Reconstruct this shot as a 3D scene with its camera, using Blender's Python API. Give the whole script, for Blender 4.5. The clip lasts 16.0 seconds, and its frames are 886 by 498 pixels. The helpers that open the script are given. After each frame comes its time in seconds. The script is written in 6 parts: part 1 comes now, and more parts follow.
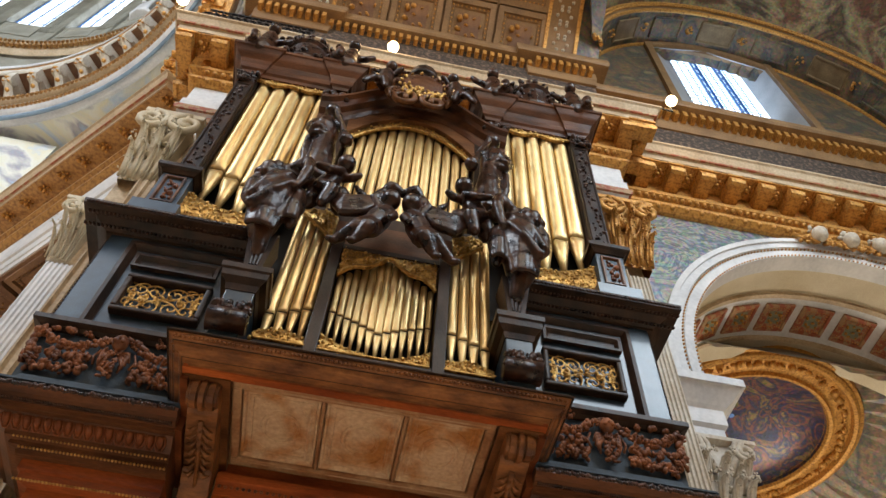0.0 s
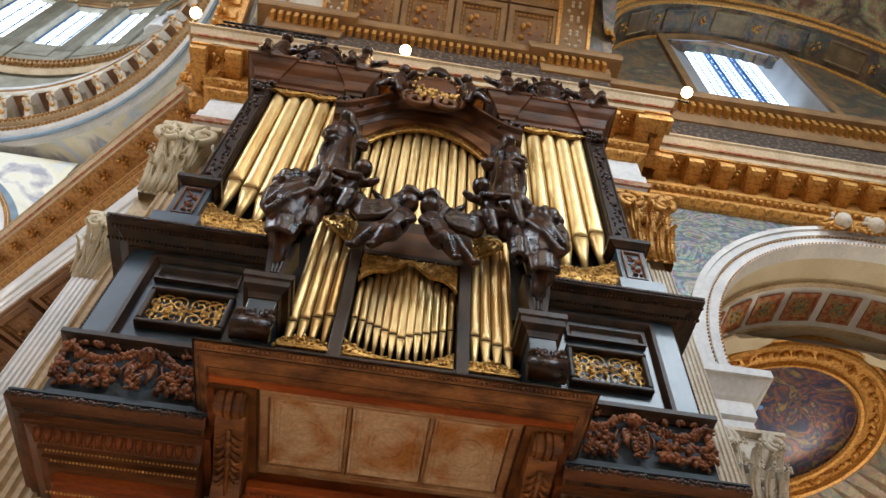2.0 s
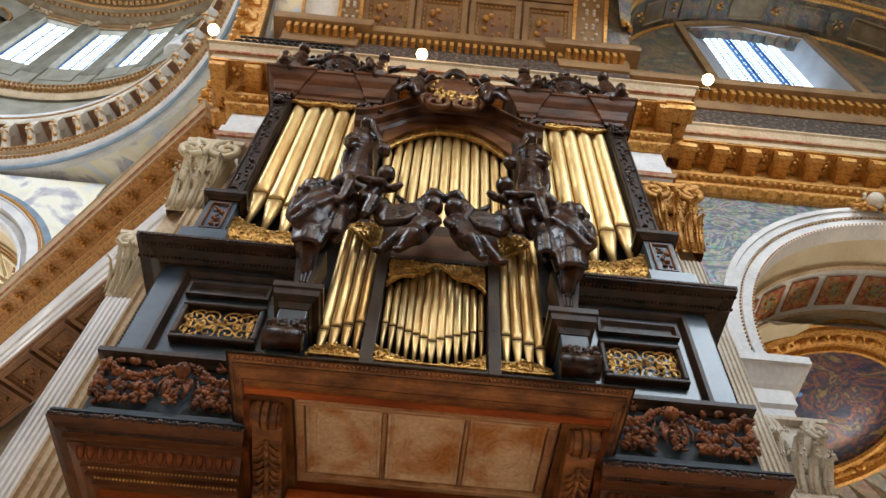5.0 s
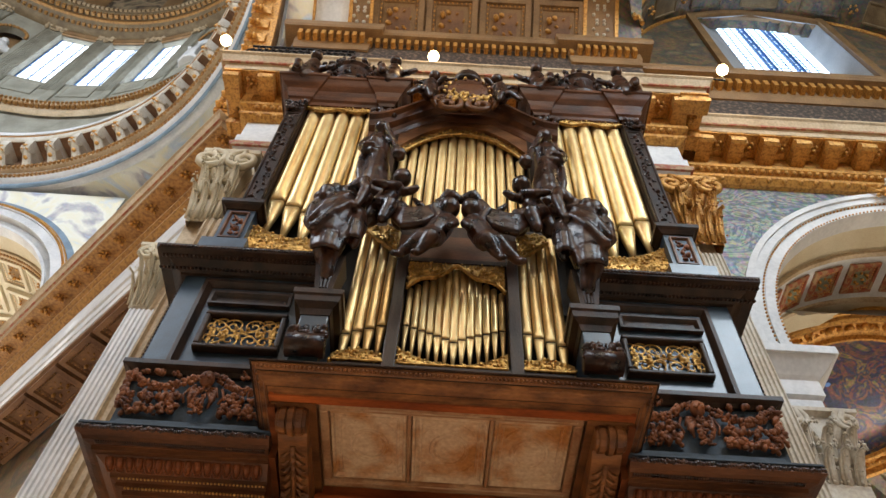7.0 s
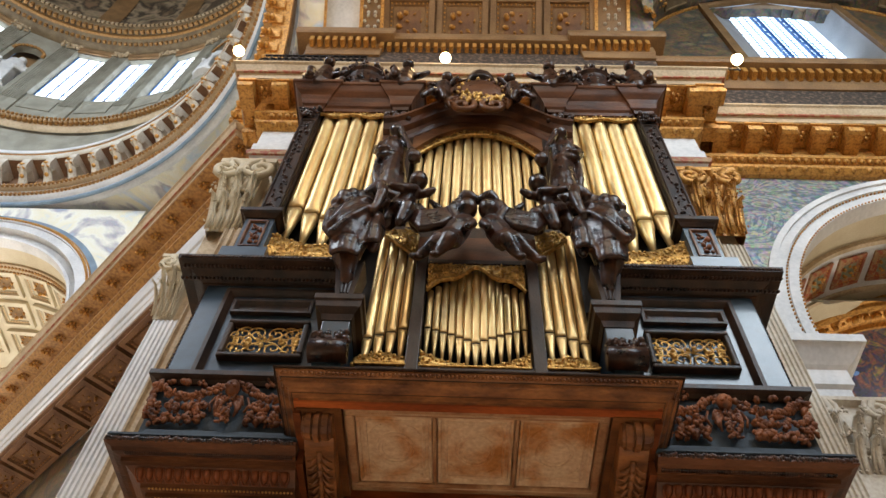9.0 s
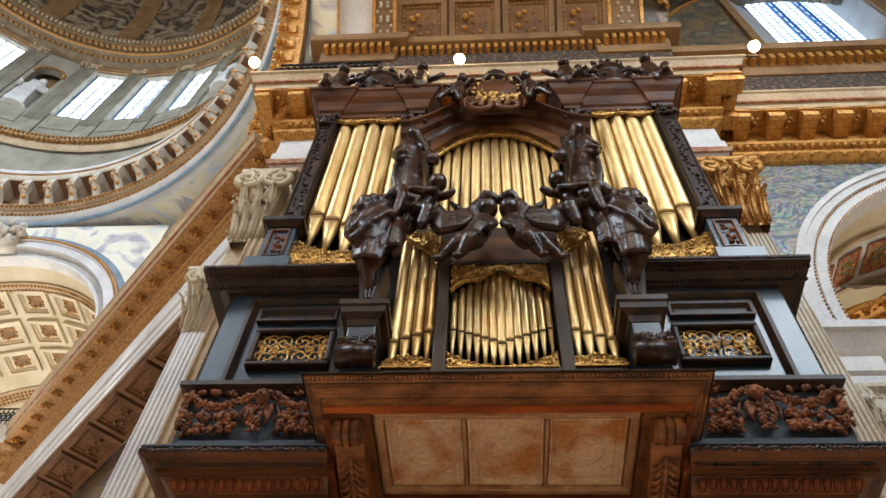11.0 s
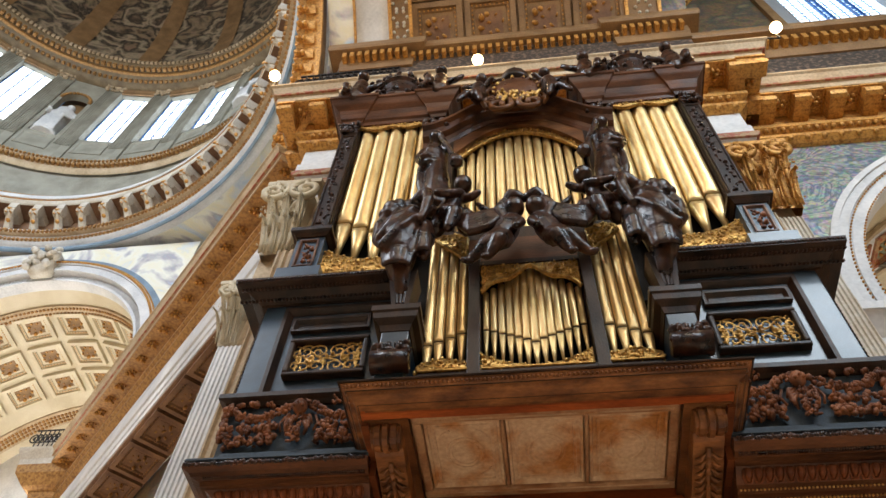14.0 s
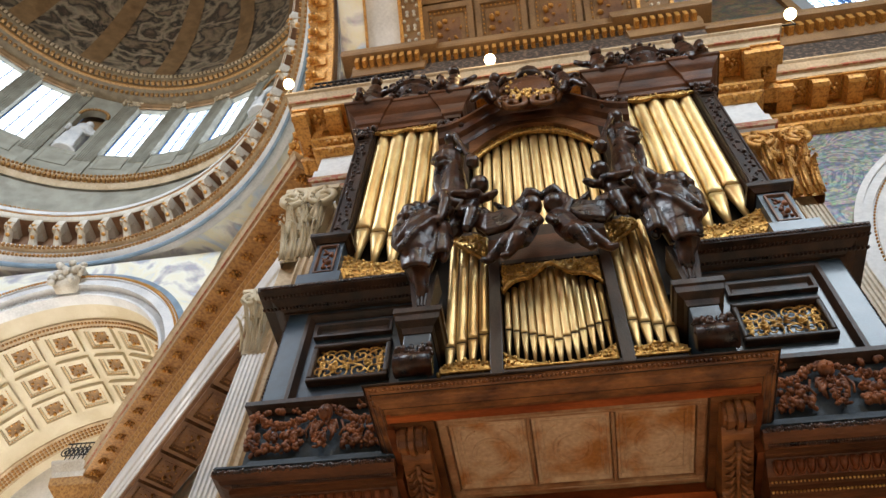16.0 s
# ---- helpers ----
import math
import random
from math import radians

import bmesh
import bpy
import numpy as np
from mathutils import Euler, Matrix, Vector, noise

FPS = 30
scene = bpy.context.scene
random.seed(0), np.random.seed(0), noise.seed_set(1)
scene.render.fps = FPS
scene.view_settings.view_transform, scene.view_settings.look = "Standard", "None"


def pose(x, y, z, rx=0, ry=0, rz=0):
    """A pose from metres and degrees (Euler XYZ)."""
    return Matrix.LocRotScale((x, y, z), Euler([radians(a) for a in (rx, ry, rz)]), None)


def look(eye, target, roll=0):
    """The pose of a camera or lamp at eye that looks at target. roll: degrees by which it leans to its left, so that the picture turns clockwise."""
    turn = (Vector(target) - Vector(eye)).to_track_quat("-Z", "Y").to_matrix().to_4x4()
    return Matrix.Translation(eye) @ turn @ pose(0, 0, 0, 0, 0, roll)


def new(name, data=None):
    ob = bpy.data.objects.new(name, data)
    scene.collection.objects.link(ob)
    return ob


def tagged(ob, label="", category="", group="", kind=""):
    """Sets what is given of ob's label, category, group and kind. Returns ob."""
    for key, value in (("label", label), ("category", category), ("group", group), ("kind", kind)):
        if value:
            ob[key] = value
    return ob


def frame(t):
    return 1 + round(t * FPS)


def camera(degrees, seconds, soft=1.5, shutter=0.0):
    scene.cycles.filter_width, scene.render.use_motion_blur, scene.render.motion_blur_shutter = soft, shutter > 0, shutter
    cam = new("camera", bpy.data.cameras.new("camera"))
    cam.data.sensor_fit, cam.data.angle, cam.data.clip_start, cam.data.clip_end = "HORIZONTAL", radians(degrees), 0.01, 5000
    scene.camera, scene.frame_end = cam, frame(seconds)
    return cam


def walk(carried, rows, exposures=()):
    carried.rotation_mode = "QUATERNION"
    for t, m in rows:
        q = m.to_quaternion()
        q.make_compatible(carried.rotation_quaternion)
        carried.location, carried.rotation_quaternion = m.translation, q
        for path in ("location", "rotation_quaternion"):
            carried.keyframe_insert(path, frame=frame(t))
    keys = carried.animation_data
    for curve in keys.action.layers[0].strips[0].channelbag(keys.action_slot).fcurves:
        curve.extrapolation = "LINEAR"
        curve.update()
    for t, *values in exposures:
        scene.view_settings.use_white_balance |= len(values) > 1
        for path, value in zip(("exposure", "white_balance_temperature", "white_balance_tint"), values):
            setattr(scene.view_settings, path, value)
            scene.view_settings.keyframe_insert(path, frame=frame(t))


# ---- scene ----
# The camera stands still and pans; its eye is the origin, the floor lies EYE below.
EYE, PITCH, ROLL = 1.6, 55.71, 4.22
cam = camera(60.0, 16.0, soft=1.5)
YAWS = [(0.0, -7.516), (0.5, -6.891), (1.0, -6.328), (1.5, -5.678), (2.0, -4.913), (2.5, -4.244), (3.0, -3.692),
        (3.5, -3.240), (4.0, -2.660), (6.5, 0.471), (7.0, 1.050), (7.5, 1.702), (8.0, 2.374), (8.5, 2.900), (9.0, 3.551),
        (11.5, 7.225), (12.0, 7.915), (12.5, 8.479), (13.0, 9.087), (13.5, 9.648), (14.0, 10.281), (14.5, 10.820),
        (15.0, 11.476), (15.5, 12.162), (16.0, 12.828)]
walk(cam, [(t, pose(0, 0, 0, 0, 0, yaw) @ pose(0, 0, 0, 90 + PITCH, 0, 0) @ pose(0, 0, 0, 0, 0, ROLL)) for t, yaw in YAWS],
     exposures=[(0.0, 0.15), (16.0, 0.15)])

# ---- light ----
world = bpy.data.worlds.new("sky")
scene.world = world
world.use_nodes = True
wn = world.node_tree.nodes
sky = wn.new("ShaderNodeTexSky")
sky.sky_type, sky.sun_disc = "NISHITA", False
sky.sun_elevation, sky.sun_rotation = radians(60), radians(175)
world.node_tree.links.new(sky.outputs[0], wn["Background"].inputs[0])
wn["Background"].inputs[1].default_value = 0.12

sun = new("sun", bpy.data.lights.new("sun", "SUN"))
sun.data.energy, sun.data.angle, sun.data.color = 5.0, radians(0.6), (1.0, 0.95, 0.88)
sun.matrix_world = look((4, -57.7, 100), (0, 0, 0))


def window_or_fill_light(at, target, w, h, watts, colour):
    """An area lamp for daylight through a window's opening, or for added fill without one."""
    lamp = new("window_or_fill_lamp", bpy.data.lights.new("window_or_fill_lamp", "AREA"))
    lamp.data.shape, lamp.data.size, lamp.data.size_y = "RECTANGLE", w, h
    lamp.data.energy, lamp.data.color = watts, colour
    lamp.matrix_world = look(at, target)
    return lamp
# ---- materials ----
def material(name, colour, rough=0.5, metal=0.0, dark=None, scale=8.0, bump=0.2, mix=(0.35, 0.65), fine=60.0, coat=0.0, spec=0.5, stretch=(1, 1, 1), rnd=0.0):
    """A surface with stains at one scale, grain at a finer one, and fine relief."""
    m = bpy.data.materials.new(name)
    m.use_nodes = True
    n, l = m.node_tree.nodes, m.node_tree.links
    b = n["Principled BSDF"]
    b.inputs["Metallic"].default_value = metal
    b.inputs["Specular IOR Level"].default_value = spec
    b.inputs["Coat Weight"].default_value = coat
    b.inputs["Coat Roughness"].default_value = 0.1
    dark = dark or [c * 0.55 for c in colour]
    co, mp = n.new("ShaderNodeTexCoord"), n.new("ShaderNodeMapping")
    mp.inputs["Scale"].default_value = stretch
    l.new(co.outputs["Object"], mp.inputs["Vector"])
    big, small = n.new("ShaderNodeTexNoise"), n.new("ShaderNodeTexNoise")
    for t, s, d in ((big, scale, 6), (small, fine, 3)):
        t.inputs["Scale"].default_value, t.inputs["Detail"].default_value = s, d
        l.new(mp.outputs[0], t.inputs["Vector"])
    ramp = n.new("ShaderNodeValToRGB")
    ramp.color_ramp.elements[0].position, ramp.color_ramp.elements[1].position = mix
    ramp.color_ramp.elements[0].color, ramp.color_ramp.elements[1].color = (*dark, 1), (*colour, 1)
    l.new(big.outputs["Fac"], ramp.inputs[0])
    over = n.new("ShaderNodeMix")
    over.data_type, over.blend_type = "RGBA", "OVERLAY"
    over.inputs["Factor"].default_value = 0.45
    l.new(ramp.outputs[0], over.inputs[6])
    l.new(small.outputs["Fac"], over.inputs[7])
    out = over.outputs[2]
    if rnd:
        info, hue = n.new("ShaderNodeObjectInfo"), n.new("ShaderNodeHueSaturation")
        mr = n.new("ShaderNodeMapRange")
        mr.inputs[3].default_value, mr.inputs[4].default_value = 1 - rnd, 1 + rnd
        l.new(info.outputs["Random"], mr.inputs[0])
        l.new(mr.outputs[0], hue.inputs["Value"])
        l.new(out, hue.inputs["Color"])
        out = hue.outputs[0]
    l.new(out, b.inputs["Base Color"])
    r = n.new("ShaderNodeMapRange")
    r.inputs[3].default_value, r.inputs[4].default_value = max(0.03, rough - 0.12), min(1, rough + 0.15)
    l.new(big.outputs["Fac"], r.inputs[0])
    l.new(r.outputs[0], b.inputs["Roughness"])
    if bump:
        bp = n.new("ShaderNodeBump")
        bp.inputs["Strength"].default_value, bp.inputs["Distance"].default_value = bump, 0.02
        l.new(small.outputs["Fac"], bp.inputs["Height"])
        l.new(bp.outputs[0], b.inputs["Normal"])
    return m


def mosaic(name, stops, scale=0.6, swirl=3.0, rough=0.35, metal=0.0, tile=14.0, speckle=0.35):
    """Painted or glass-cube picture: flowing bands of several colours broken into small cubes."""
    m = bpy.data.materials.new(name)
    m.use_nodes = True
    n, l = m.node_tree.nodes, m.node_tree.links
    b = n["Principled BSDF"]
    co = n.new("ShaderNodeTexCoord")
    warp, cell = n.new("ShaderNodeTexNoise"), n.new("ShaderNodeTexVoronoi")
    warp.inputs["Scale"].default_value, warp.inputs["Detail"].default_value = scale, 5
    warp.inputs["Distortion"].default_value = swirl
    cell.inputs["Scale"].default_value = tile
    l.new(co.outputs["Object"], cell.inputs["Vector"])
    l.new(co.outputs["Object"], warp.inputs["Vector"])
    ramp = n.new("ShaderNodeValToRGB")
    e = ramp.color_ramp.elements
    while len(e) < len(stops):
        e.new(0.5)
    for k, c in enumerate(stops):
        e[k].position, e[k].color = 0.3 + 0.4 * k / (len(stops) - 1), (*c, 1)
    l.new(warp.outputs["Fac"], ramp.inputs[0])
    over = n.new("ShaderNodeMix")
    over.data_type, over.blend_type = "RGBA", "OVERLAY"
    over.inputs["Factor"].default_value = speckle
    l.new(ramp.outputs[0], over.inputs[6])
    l.new(cell.outputs["Color"], over.inputs[7])
    hs = n.new("ShaderNodeHueSaturation")
    hs.inputs["Saturation"].default_value = 0.85
    l.new(over.outputs[2], hs.inputs["Color"])
    l.new(hs.outputs[0], b.inputs["Base Color"])
    b.inputs["Roughness"].default_value, b.inputs["Metallic"].default_value = rough, metal
    bp = n.new("ShaderNodeBump")
    bp.inputs["Strength"].default_value, bp.inputs["Distance"].default_value = 0.25, 0.02
    l.new(cell.outputs["Distance"], bp.inputs["Height"])
    l.new(bp.outputs[0], b.inputs["Normal"])
    return m


def glowing(name, colour, strength):
    m = bpy.data.materials.new(name)
    m.use_nodes = True
    b = m.node_tree.nodes["Principled BSDF"]
    b.inputs["Base Color"].default_value = (*colour, 1)
    b.inputs["Emission Color"].default_value = (*colour, 1)
    b.inputs["Emission Strength"].default_value = strength
    return m


M_DARK = material("dark_oak", (0.052, 0.025, 0.013), 0.40, dark=(0.014, 0.008, 0.005), scale=5, coat=0.03, bump=0.2, spec=0.25, stretch=(1, 1, 0.3))
M_CARVE = material("dark_carved_oak", (0.066, 0.024, 0.010), 0.29, dark=(0.009, 0.006, 0.006), scale=7, coat=0.08, bump=0.25, spec=0.35, fine=35)
M_WALNUT = material("dark_brown_oak", (0.15, 0.056, 0.022), 0.38, dark=(0.045, 0.017, 0.008), scale=4, bump=0.25, spec=0.25, coat=0.04, stretch=(0.3, 1, 1))
M_BROWN = material("brown_oak", (0.23, 0.095, 0.034), 0.36, dark=(0.07, 0.026, 0.010), scale=4, coat=0.1, bump=0.2, spec=0.3, stretch=(0.3, 1, 1))
M_RED = material("red_mahogany", (0.46, 0.115, 0.028), 0.33, dark=(0.16, 0.034, 0.011), scale=3, coat=0.15, bump=0.12, spec=0.3, stretch=(0.25, 1, 1))
M_LIME = material("red_limewood", (0.30, 0.105, 0.038), 0.42, dark=(0.085, 0.027, 0.011), scale=6, spec=0.3, coat=0.05, bump=0.3)
M_SOFFIT = material("worn_pale_panel", (0.56, 0.39, 0.24), 0.5, dark=(0.40, 0.17, 0.05), scale=2.6, spec=0.3, mix=(0.38, 0.56), bump=0.25, fine=25)
M_FRAME = material("worn_brown_frame", (0.42, 0.25, 0.13), 0.5, dark=(0.24, 0.10, 0.04), scale=3, bump=0.25, fine=25, spec=0.3)
M_BLUE = material("blue_black_paint", (0.026, 0.056, 0.084), 0.34, dark=(0.011, 0.022, 0.034), scale=3, spec=0.5, coat=0.40, bump=0.06)
M_SLATE = material("dull_slate_blue_paint", (0.060, 0.080, 0.100), 0.62, dark=(0.026, 0.036, 0.046), scale=5, spec=0.25, bump=0.15)
M_GOLDOAK = material("golden_oak", (0.31, 0.125, 0.040), 0.42, dark=(0.085, 0.030, 0.011), scale=6, bump=0.35, spec=0.3, fine=45, stretch=(0.4, 1, 1))
M_MAROON = material("dark_red_oak", (0.21, 0.062, 0.020), 0.42, dark=(0.075, 0.022, 0.009), scale=4, bump=0.2, spec=0.2, stretch=(0.3, 1, 1))
M_GILT = material("gilt_carving", (0.78, 0.50, 0.16), 0.36, 0.85, dark=(0.36, 0.19, 0.05), scale=14, bump=0.4)
M_PIPE = material("gilded_pipe", (0.80, 0.61, 0.30), 0.40, 0.80, dark=(0.62, 0.42, 0.17), scale=1.6, bump=0.05, fine=14, stretch=(1, 1, 0.25), rnd=0.12)
M_STONE = material("cream_stone", (0.68, 0.64, 0.56), 0.7, dark=(0.52, 0.45, 0.35), scale=1.2, bump=0.2, fine=18)
M_PALEGREY = material("pale_grey_stone", (0.46, 0.47, 0.48), 0.7, dark=(0.36, 0.37, 0.38), scale=1.0, bump=0.1)
M_TAN = material("tan_stone", (0.58, 0.46, 0.31), 0.7, dark=(0.44, 0.32, 0.19), scale=1.4, bump=0.2, fine=18)
M_WHITE = material("white_marble", (0.78, 0.78, 0.78), 0.5, dark=(0.60, 0.61, 0.62), scale=1.0, bump=0.08, fine=12)
# Random brown mottling paints the shade in crevices of carving not modelled.
M_GOLD = material("gold_plaster_shaded", (0.66, 0.35, 0.085), 0.42, 0.4, dark=(0.30, 0.11, 0.025), scale=17, bump=0.45, mix=(0.30, 0.56), fine=50)
M_BRONZE = material("brown_gilt_plaster", (0.50, 0.27, 0.085), 0.5, 0.25, dark=(0.24, 0.11, 0.035), scale=12, bump=0.4, mix=(0.32, 0.6), fine=45)
M_OCHRE = material("ochre_plaster", (0.30, 0.175, 0.075), 0.6, dark=(0.19, 0.105, 0.042), scale=1.5, bump=0.25, fine=25)
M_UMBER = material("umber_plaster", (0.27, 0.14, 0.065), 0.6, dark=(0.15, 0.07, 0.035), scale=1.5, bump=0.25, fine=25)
M_KHAKI = material("khaki_plaster", (0.24, 0.175, 0.095), 0.6, dark=(0.15, 0.10, 0.05), scale=2.5, bump=0.25, fine=25)
M_CREAM = material("cream_plaster", (0.70, 0.62, 0.46), 0.65, dark=(0.58, 0.49, 0.33), scale=0.8, bump=0.15)
M_VERDE = material("grey_green_paint", (0.30, 0.31, 0.20), 0.6, dark=(0.20, 0.21, 0.14), scale=3)
M_REDBAND = material("red_painted_band", (0.36, 0.10, 0.05), 0.6, dark=(0.42, 0.26, 0.13), scale=9, bump=0.2, mix=(0.45, 0.55))
M_GREY = material("grey_green_stone", (0.38, 0.37, 0.31), 0.65, dark=(0.26, 0.25, 0.20), scale=1.2, bump=0.15)
M_INK = material("dark_fretwork", (0.05, 0.04, 0.035), 0.5, dark=(0.24, 0.17, 0.12), scale=9, bump=0.3, mix=(0.36, 0.5))
M_BLACK = material("black_iron", (0.02, 0.02, 0.022), 0.4, 0.6, scale=8)
# Near-black that stands in for shade inside the case and its openings.
M_VOID = material("unlit_interior_black", (0.012, 0.010, 0.009), 0.8, scale=4)
M_BLUEMOS = mosaic("blue_silver_mosaic", [(0.08, 0.11, 0.16), (0.44, 0.45, 0.44), (0.08, 0.15, 0.22), (0.48, 0.45, 0.38), (0.13, 0.15, 0.20)], 0.8, 4.5, 0.3, 0.25)
M_ROUNDEL = mosaic("deep_blue_mosaic", [(0.02, 0.03, 0.10), (0.03, 0.04, 0.12), (0.24, 0.09, 0.05), (0.02, 0.04, 0.13), (0.32, 0.20, 0.06), (0.03, 0.05, 0.12)], 0.9, 2.5, 0.35, 0.2)
M_EARTHMOS = mosaic("earth_mosaic", [(0.09, 0.07, 0.045), (0.22, 0.135, 0.06), (0.075, 0.08, 0.075), (0.30, 0.22, 0.11)], 0.7, 1.6, 0.4, 0.15)
M_SKYMOS = mosaic("pale_sky_mosaic", [(0.34, 0.54, 0.74), (0.66, 0.74, 0.82), (0.86, 0.80, 0.58), (0.88, 0.86, 0.74), (0.42, 0.40, 0.46), (0.40, 0.58, 0.76)], 0.42, 1.2, 0.5, 0, 14, 0.06)
M_DOMEPAINT = mosaic("sepia_dome_painting", [(0.03, 0.022, 0.013), (0.26, 0.17, 0.08), (0.035, 0.025, 0.016), (0.36, 0.26, 0.14), (0.05, 0.035, 0.02), (0.22, 0.13, 0.06)], 0.62, 0.35, 0.6, 0, 4, 0.05)
M_GOLDMOS = mosaic("gold_ground_mosaic", [(0.20, 0.145, 0.055), (0.14, 0.055, 0.03), (0.34, 0.28, 0.14), (0.07, 0.05, 0.04), (0.24, 0.17, 0.065)], 0.55, 1.4, 0.35, 0.3)
M_FLOOR = material("floor_stone", (0.62, 0.51, 0.39), 0.5, dark=(0.43, 0.34, 0.25), scale=0.5, bump=0.1)
M_LAMP = glowing("lamp_glow", (1.0, 0.74, 0.40), 12.0)
M_DAY = glowing("window_glass_daylight", (0.86, 0.93, 1.0), 2.6)
M_DAYBLUE = glowing("leaded_glass_daylight", (0.70, 0.86, 1.0), 3.0)
M_LEADBLUE = material("grey_blue_paint", (0.24, 0.33, 0.42), 0.6, dark=(0.17, 0.24, 0.31), scale=2)
M_LEAD = material("blue_window_lead", (0.06, 0.20, 0.50), 0.5, scale=8)
# ---- mesh tools ----
def thing(name, label, category, group="", kind="", at=(0, 0, 0)):
    ob = new(name)
    ob.location = at
    return tagged(ob, label, category, group, kind)


def finish(bm, name, mat, smooth=False):
    bmesh.ops.recalc_face_normals(bm, faces=bm.faces)
    me = bpy.data.meshes.new(name)
    if smooth:
        for f in bm.faces:
            f.smooth = True
    bm.to_mesh(me)
    bm.free()
    me.materials.append(mat)
    return me


def part(name, bm, mat, parent, label="", smooth=False, bevel=0.0):
    """One mesh under a thing or a part; its points are given in the world's metres."""
    ob = new(name, finish(bm, name, mat, smooth))
    ob.parent = parent
    off, p = Vector(), parent
    while p is not None:
        off += p.location
        p = p.parent
    ob.location = -off
    if bevel:
        mod = ob.modifiers.new("worn_edges", "BEVEL")
        mod.width, mod.segments, mod.limit_method = bevel, 2, "ANGLE"
    if label:
        ob["label"] = label
    return ob


def solo(name, bm, mat, label, category, group="", kind="", smooth=False):
    """A thing or a piece of the setting that is one mesh."""
    return tagged(new(name, finish(bm, name, mat, smooth)), label, category, group, kind)


def box(bm, x0, x1, y0, y1, z0, z1):
    x0, x1, y0, y1, z0, z1 = min(x0, x1), max(x0, x1), min(y0, y1), max(y0, y1), min(z0, z1), max(z0, z1)
    v = [bm.verts.new((x, y, z)) for z in (z0, z1) for x, y in ((x0, y0), (x1, y0), (x1, y1), (x0, y1))]
    for f in ((0, 3, 2, 1), (4, 5, 6, 7), (0, 1, 5, 4), (1, 2, 6, 5), (2, 3, 7, 6), (3, 0, 4, 7)):
        bm.faces.new([v[i] for i in f])
    return bm


def boxes(*args):
    bm = bmesh.new()
    for a in args:
        box(bm, *a)
    return bm


def panel(bm, x0, x1, z0, z1, y, rim, depth, lift=0.0):
    """A raised-rim panel on a front that faces -y: a sloping moulded rim round a field set back by depth."""
    x0, x1, z0, z1 = min(x0, x1), max(x0, x1), min(z0, z1), max(z0, z1)
    loops = []
    for inset, yy in ((0, y), (0, y - lift), (rim * 0.5, y - lift), (rim, y + depth)):
        loops.append([bm.verts.new(p) for p in ((x0 + inset, yy, z0 + inset), (x1 - inset, yy, z0 + inset), (x1 - inset, yy, z1 - inset), (x0 + inset, yy, z1 - inset))])
    for a, b in zip(loops, loops[1:]):
        for i in range(4):
            bm.faces.new((a[i], a[(i + 1) % 4], b[(i + 1) % 4], b[i]))
    bm.faces.new(loops[-1])
    return bm


def moulding(bm, path, profile, closed=False):
    """Sweeps a profile of (out, z) along a level path of (x, y), mitred. Out is to the right of the way."""
    n = len(path)
    rings = []
    for i in range(n):
        p = Vector(path[i])
        dirs = []
        if i > 0 or closed:
            dirs.append((p - Vector(path[i - 1])).normalized())
        if i < n - 1 or closed:
            dirs.append((Vector(path[(i + 1) % n]) - p).normalized())
        normals = [Vector((d.y, -d.x)) for d in dirs]
        m = sum(normals, Vector((0, 0))) / len(normals)
        m = m / max(m.length_squared, 0.2)
        rings.append([bm.verts.new((p.x + m.x * o, p.y + m.y * o, z)) for o, z in profile])
    pairs = list(zip(rings, rings[1:])) + ([(rings[-1], rings[0])] if closed else [])
    for a, b in pairs:
        for j in range(len(profile) - 1):
            bm.faces.new((a[j], b[j], b[j + 1], a[j + 1]))
    if not closed:
        for r in (rings[0], rings[-1]):
            if len(r) > 2:
                bm.faces.new(r)
    return bm


def lathe(bm, profile, at=(0, 0, 0), seg=16, caps=True):
    """Turns a profile of (radius, z) about a vertical axis."""
    rings = []
    for r, z in profile:
        rings.append([bm.verts.new((at[0] + r * math.cos(2 * math.pi * k / seg), at[1] + r * math.sin(2 * math.pi * k / seg), at[2] + z)) for k in range(seg)])
    for a, b in zip(rings, rings[1:]):
        for k in range(seg):
            bm.faces.new((a[k], a[(k + 1) % seg], b[(k + 1) % seg], b[k]))
    if caps:
        bm.faces.new(rings[0])
        bm.faces.new(rings[-1])
    return bm


def tube(bm, pts, radii, seg=6):
    """A round bar along points, its radius given at each or once."""
    pts = [Vector(p) for p in pts]
    if not isinstance(radii, (list, tuple)):
        radii = [radii] * len(pts)
    rings = []
    side = None
    for i, p in enumerate(pts):
        d = (pts[min(i + 1, len(pts) - 1)] - pts[max(i - 1, 0)]).normalized()
        if side is None:
            side = d.orthogonal().normalized()
        side = (side - d * side.dot(d)).normalized()
        up = d.cross(side)
        rings.append([bm.verts.new(p + radii[i] * (math.cos(2 * math.pi * k / seg) * side + math.sin(2 * math.pi * k / seg) * up)) for k in range(seg)])
    for a, b in zip(rings, rings[1:]):
        for k in range(seg):
            bm.faces.new((a[k], a[(k + 1) % seg], b[(k + 1) % seg], b[k]))
    bm.faces.new(rings[0])
    bm.faces.new(rings[-1])
    return bm


def blob(bm, at, size, turn=(0, 0, 0), sub=1):
    """A squashed ball, for carved fruit, leaves and limbs."""
    m = Matrix.Translation(at) @ Euler(turn).to_matrix().to_4x4() @ Matrix.Diagonal((*size, 1))
    bmesh.ops.create_icosphere(bm, subdivisions=sub, radius=1, matrix=m)
    return bm


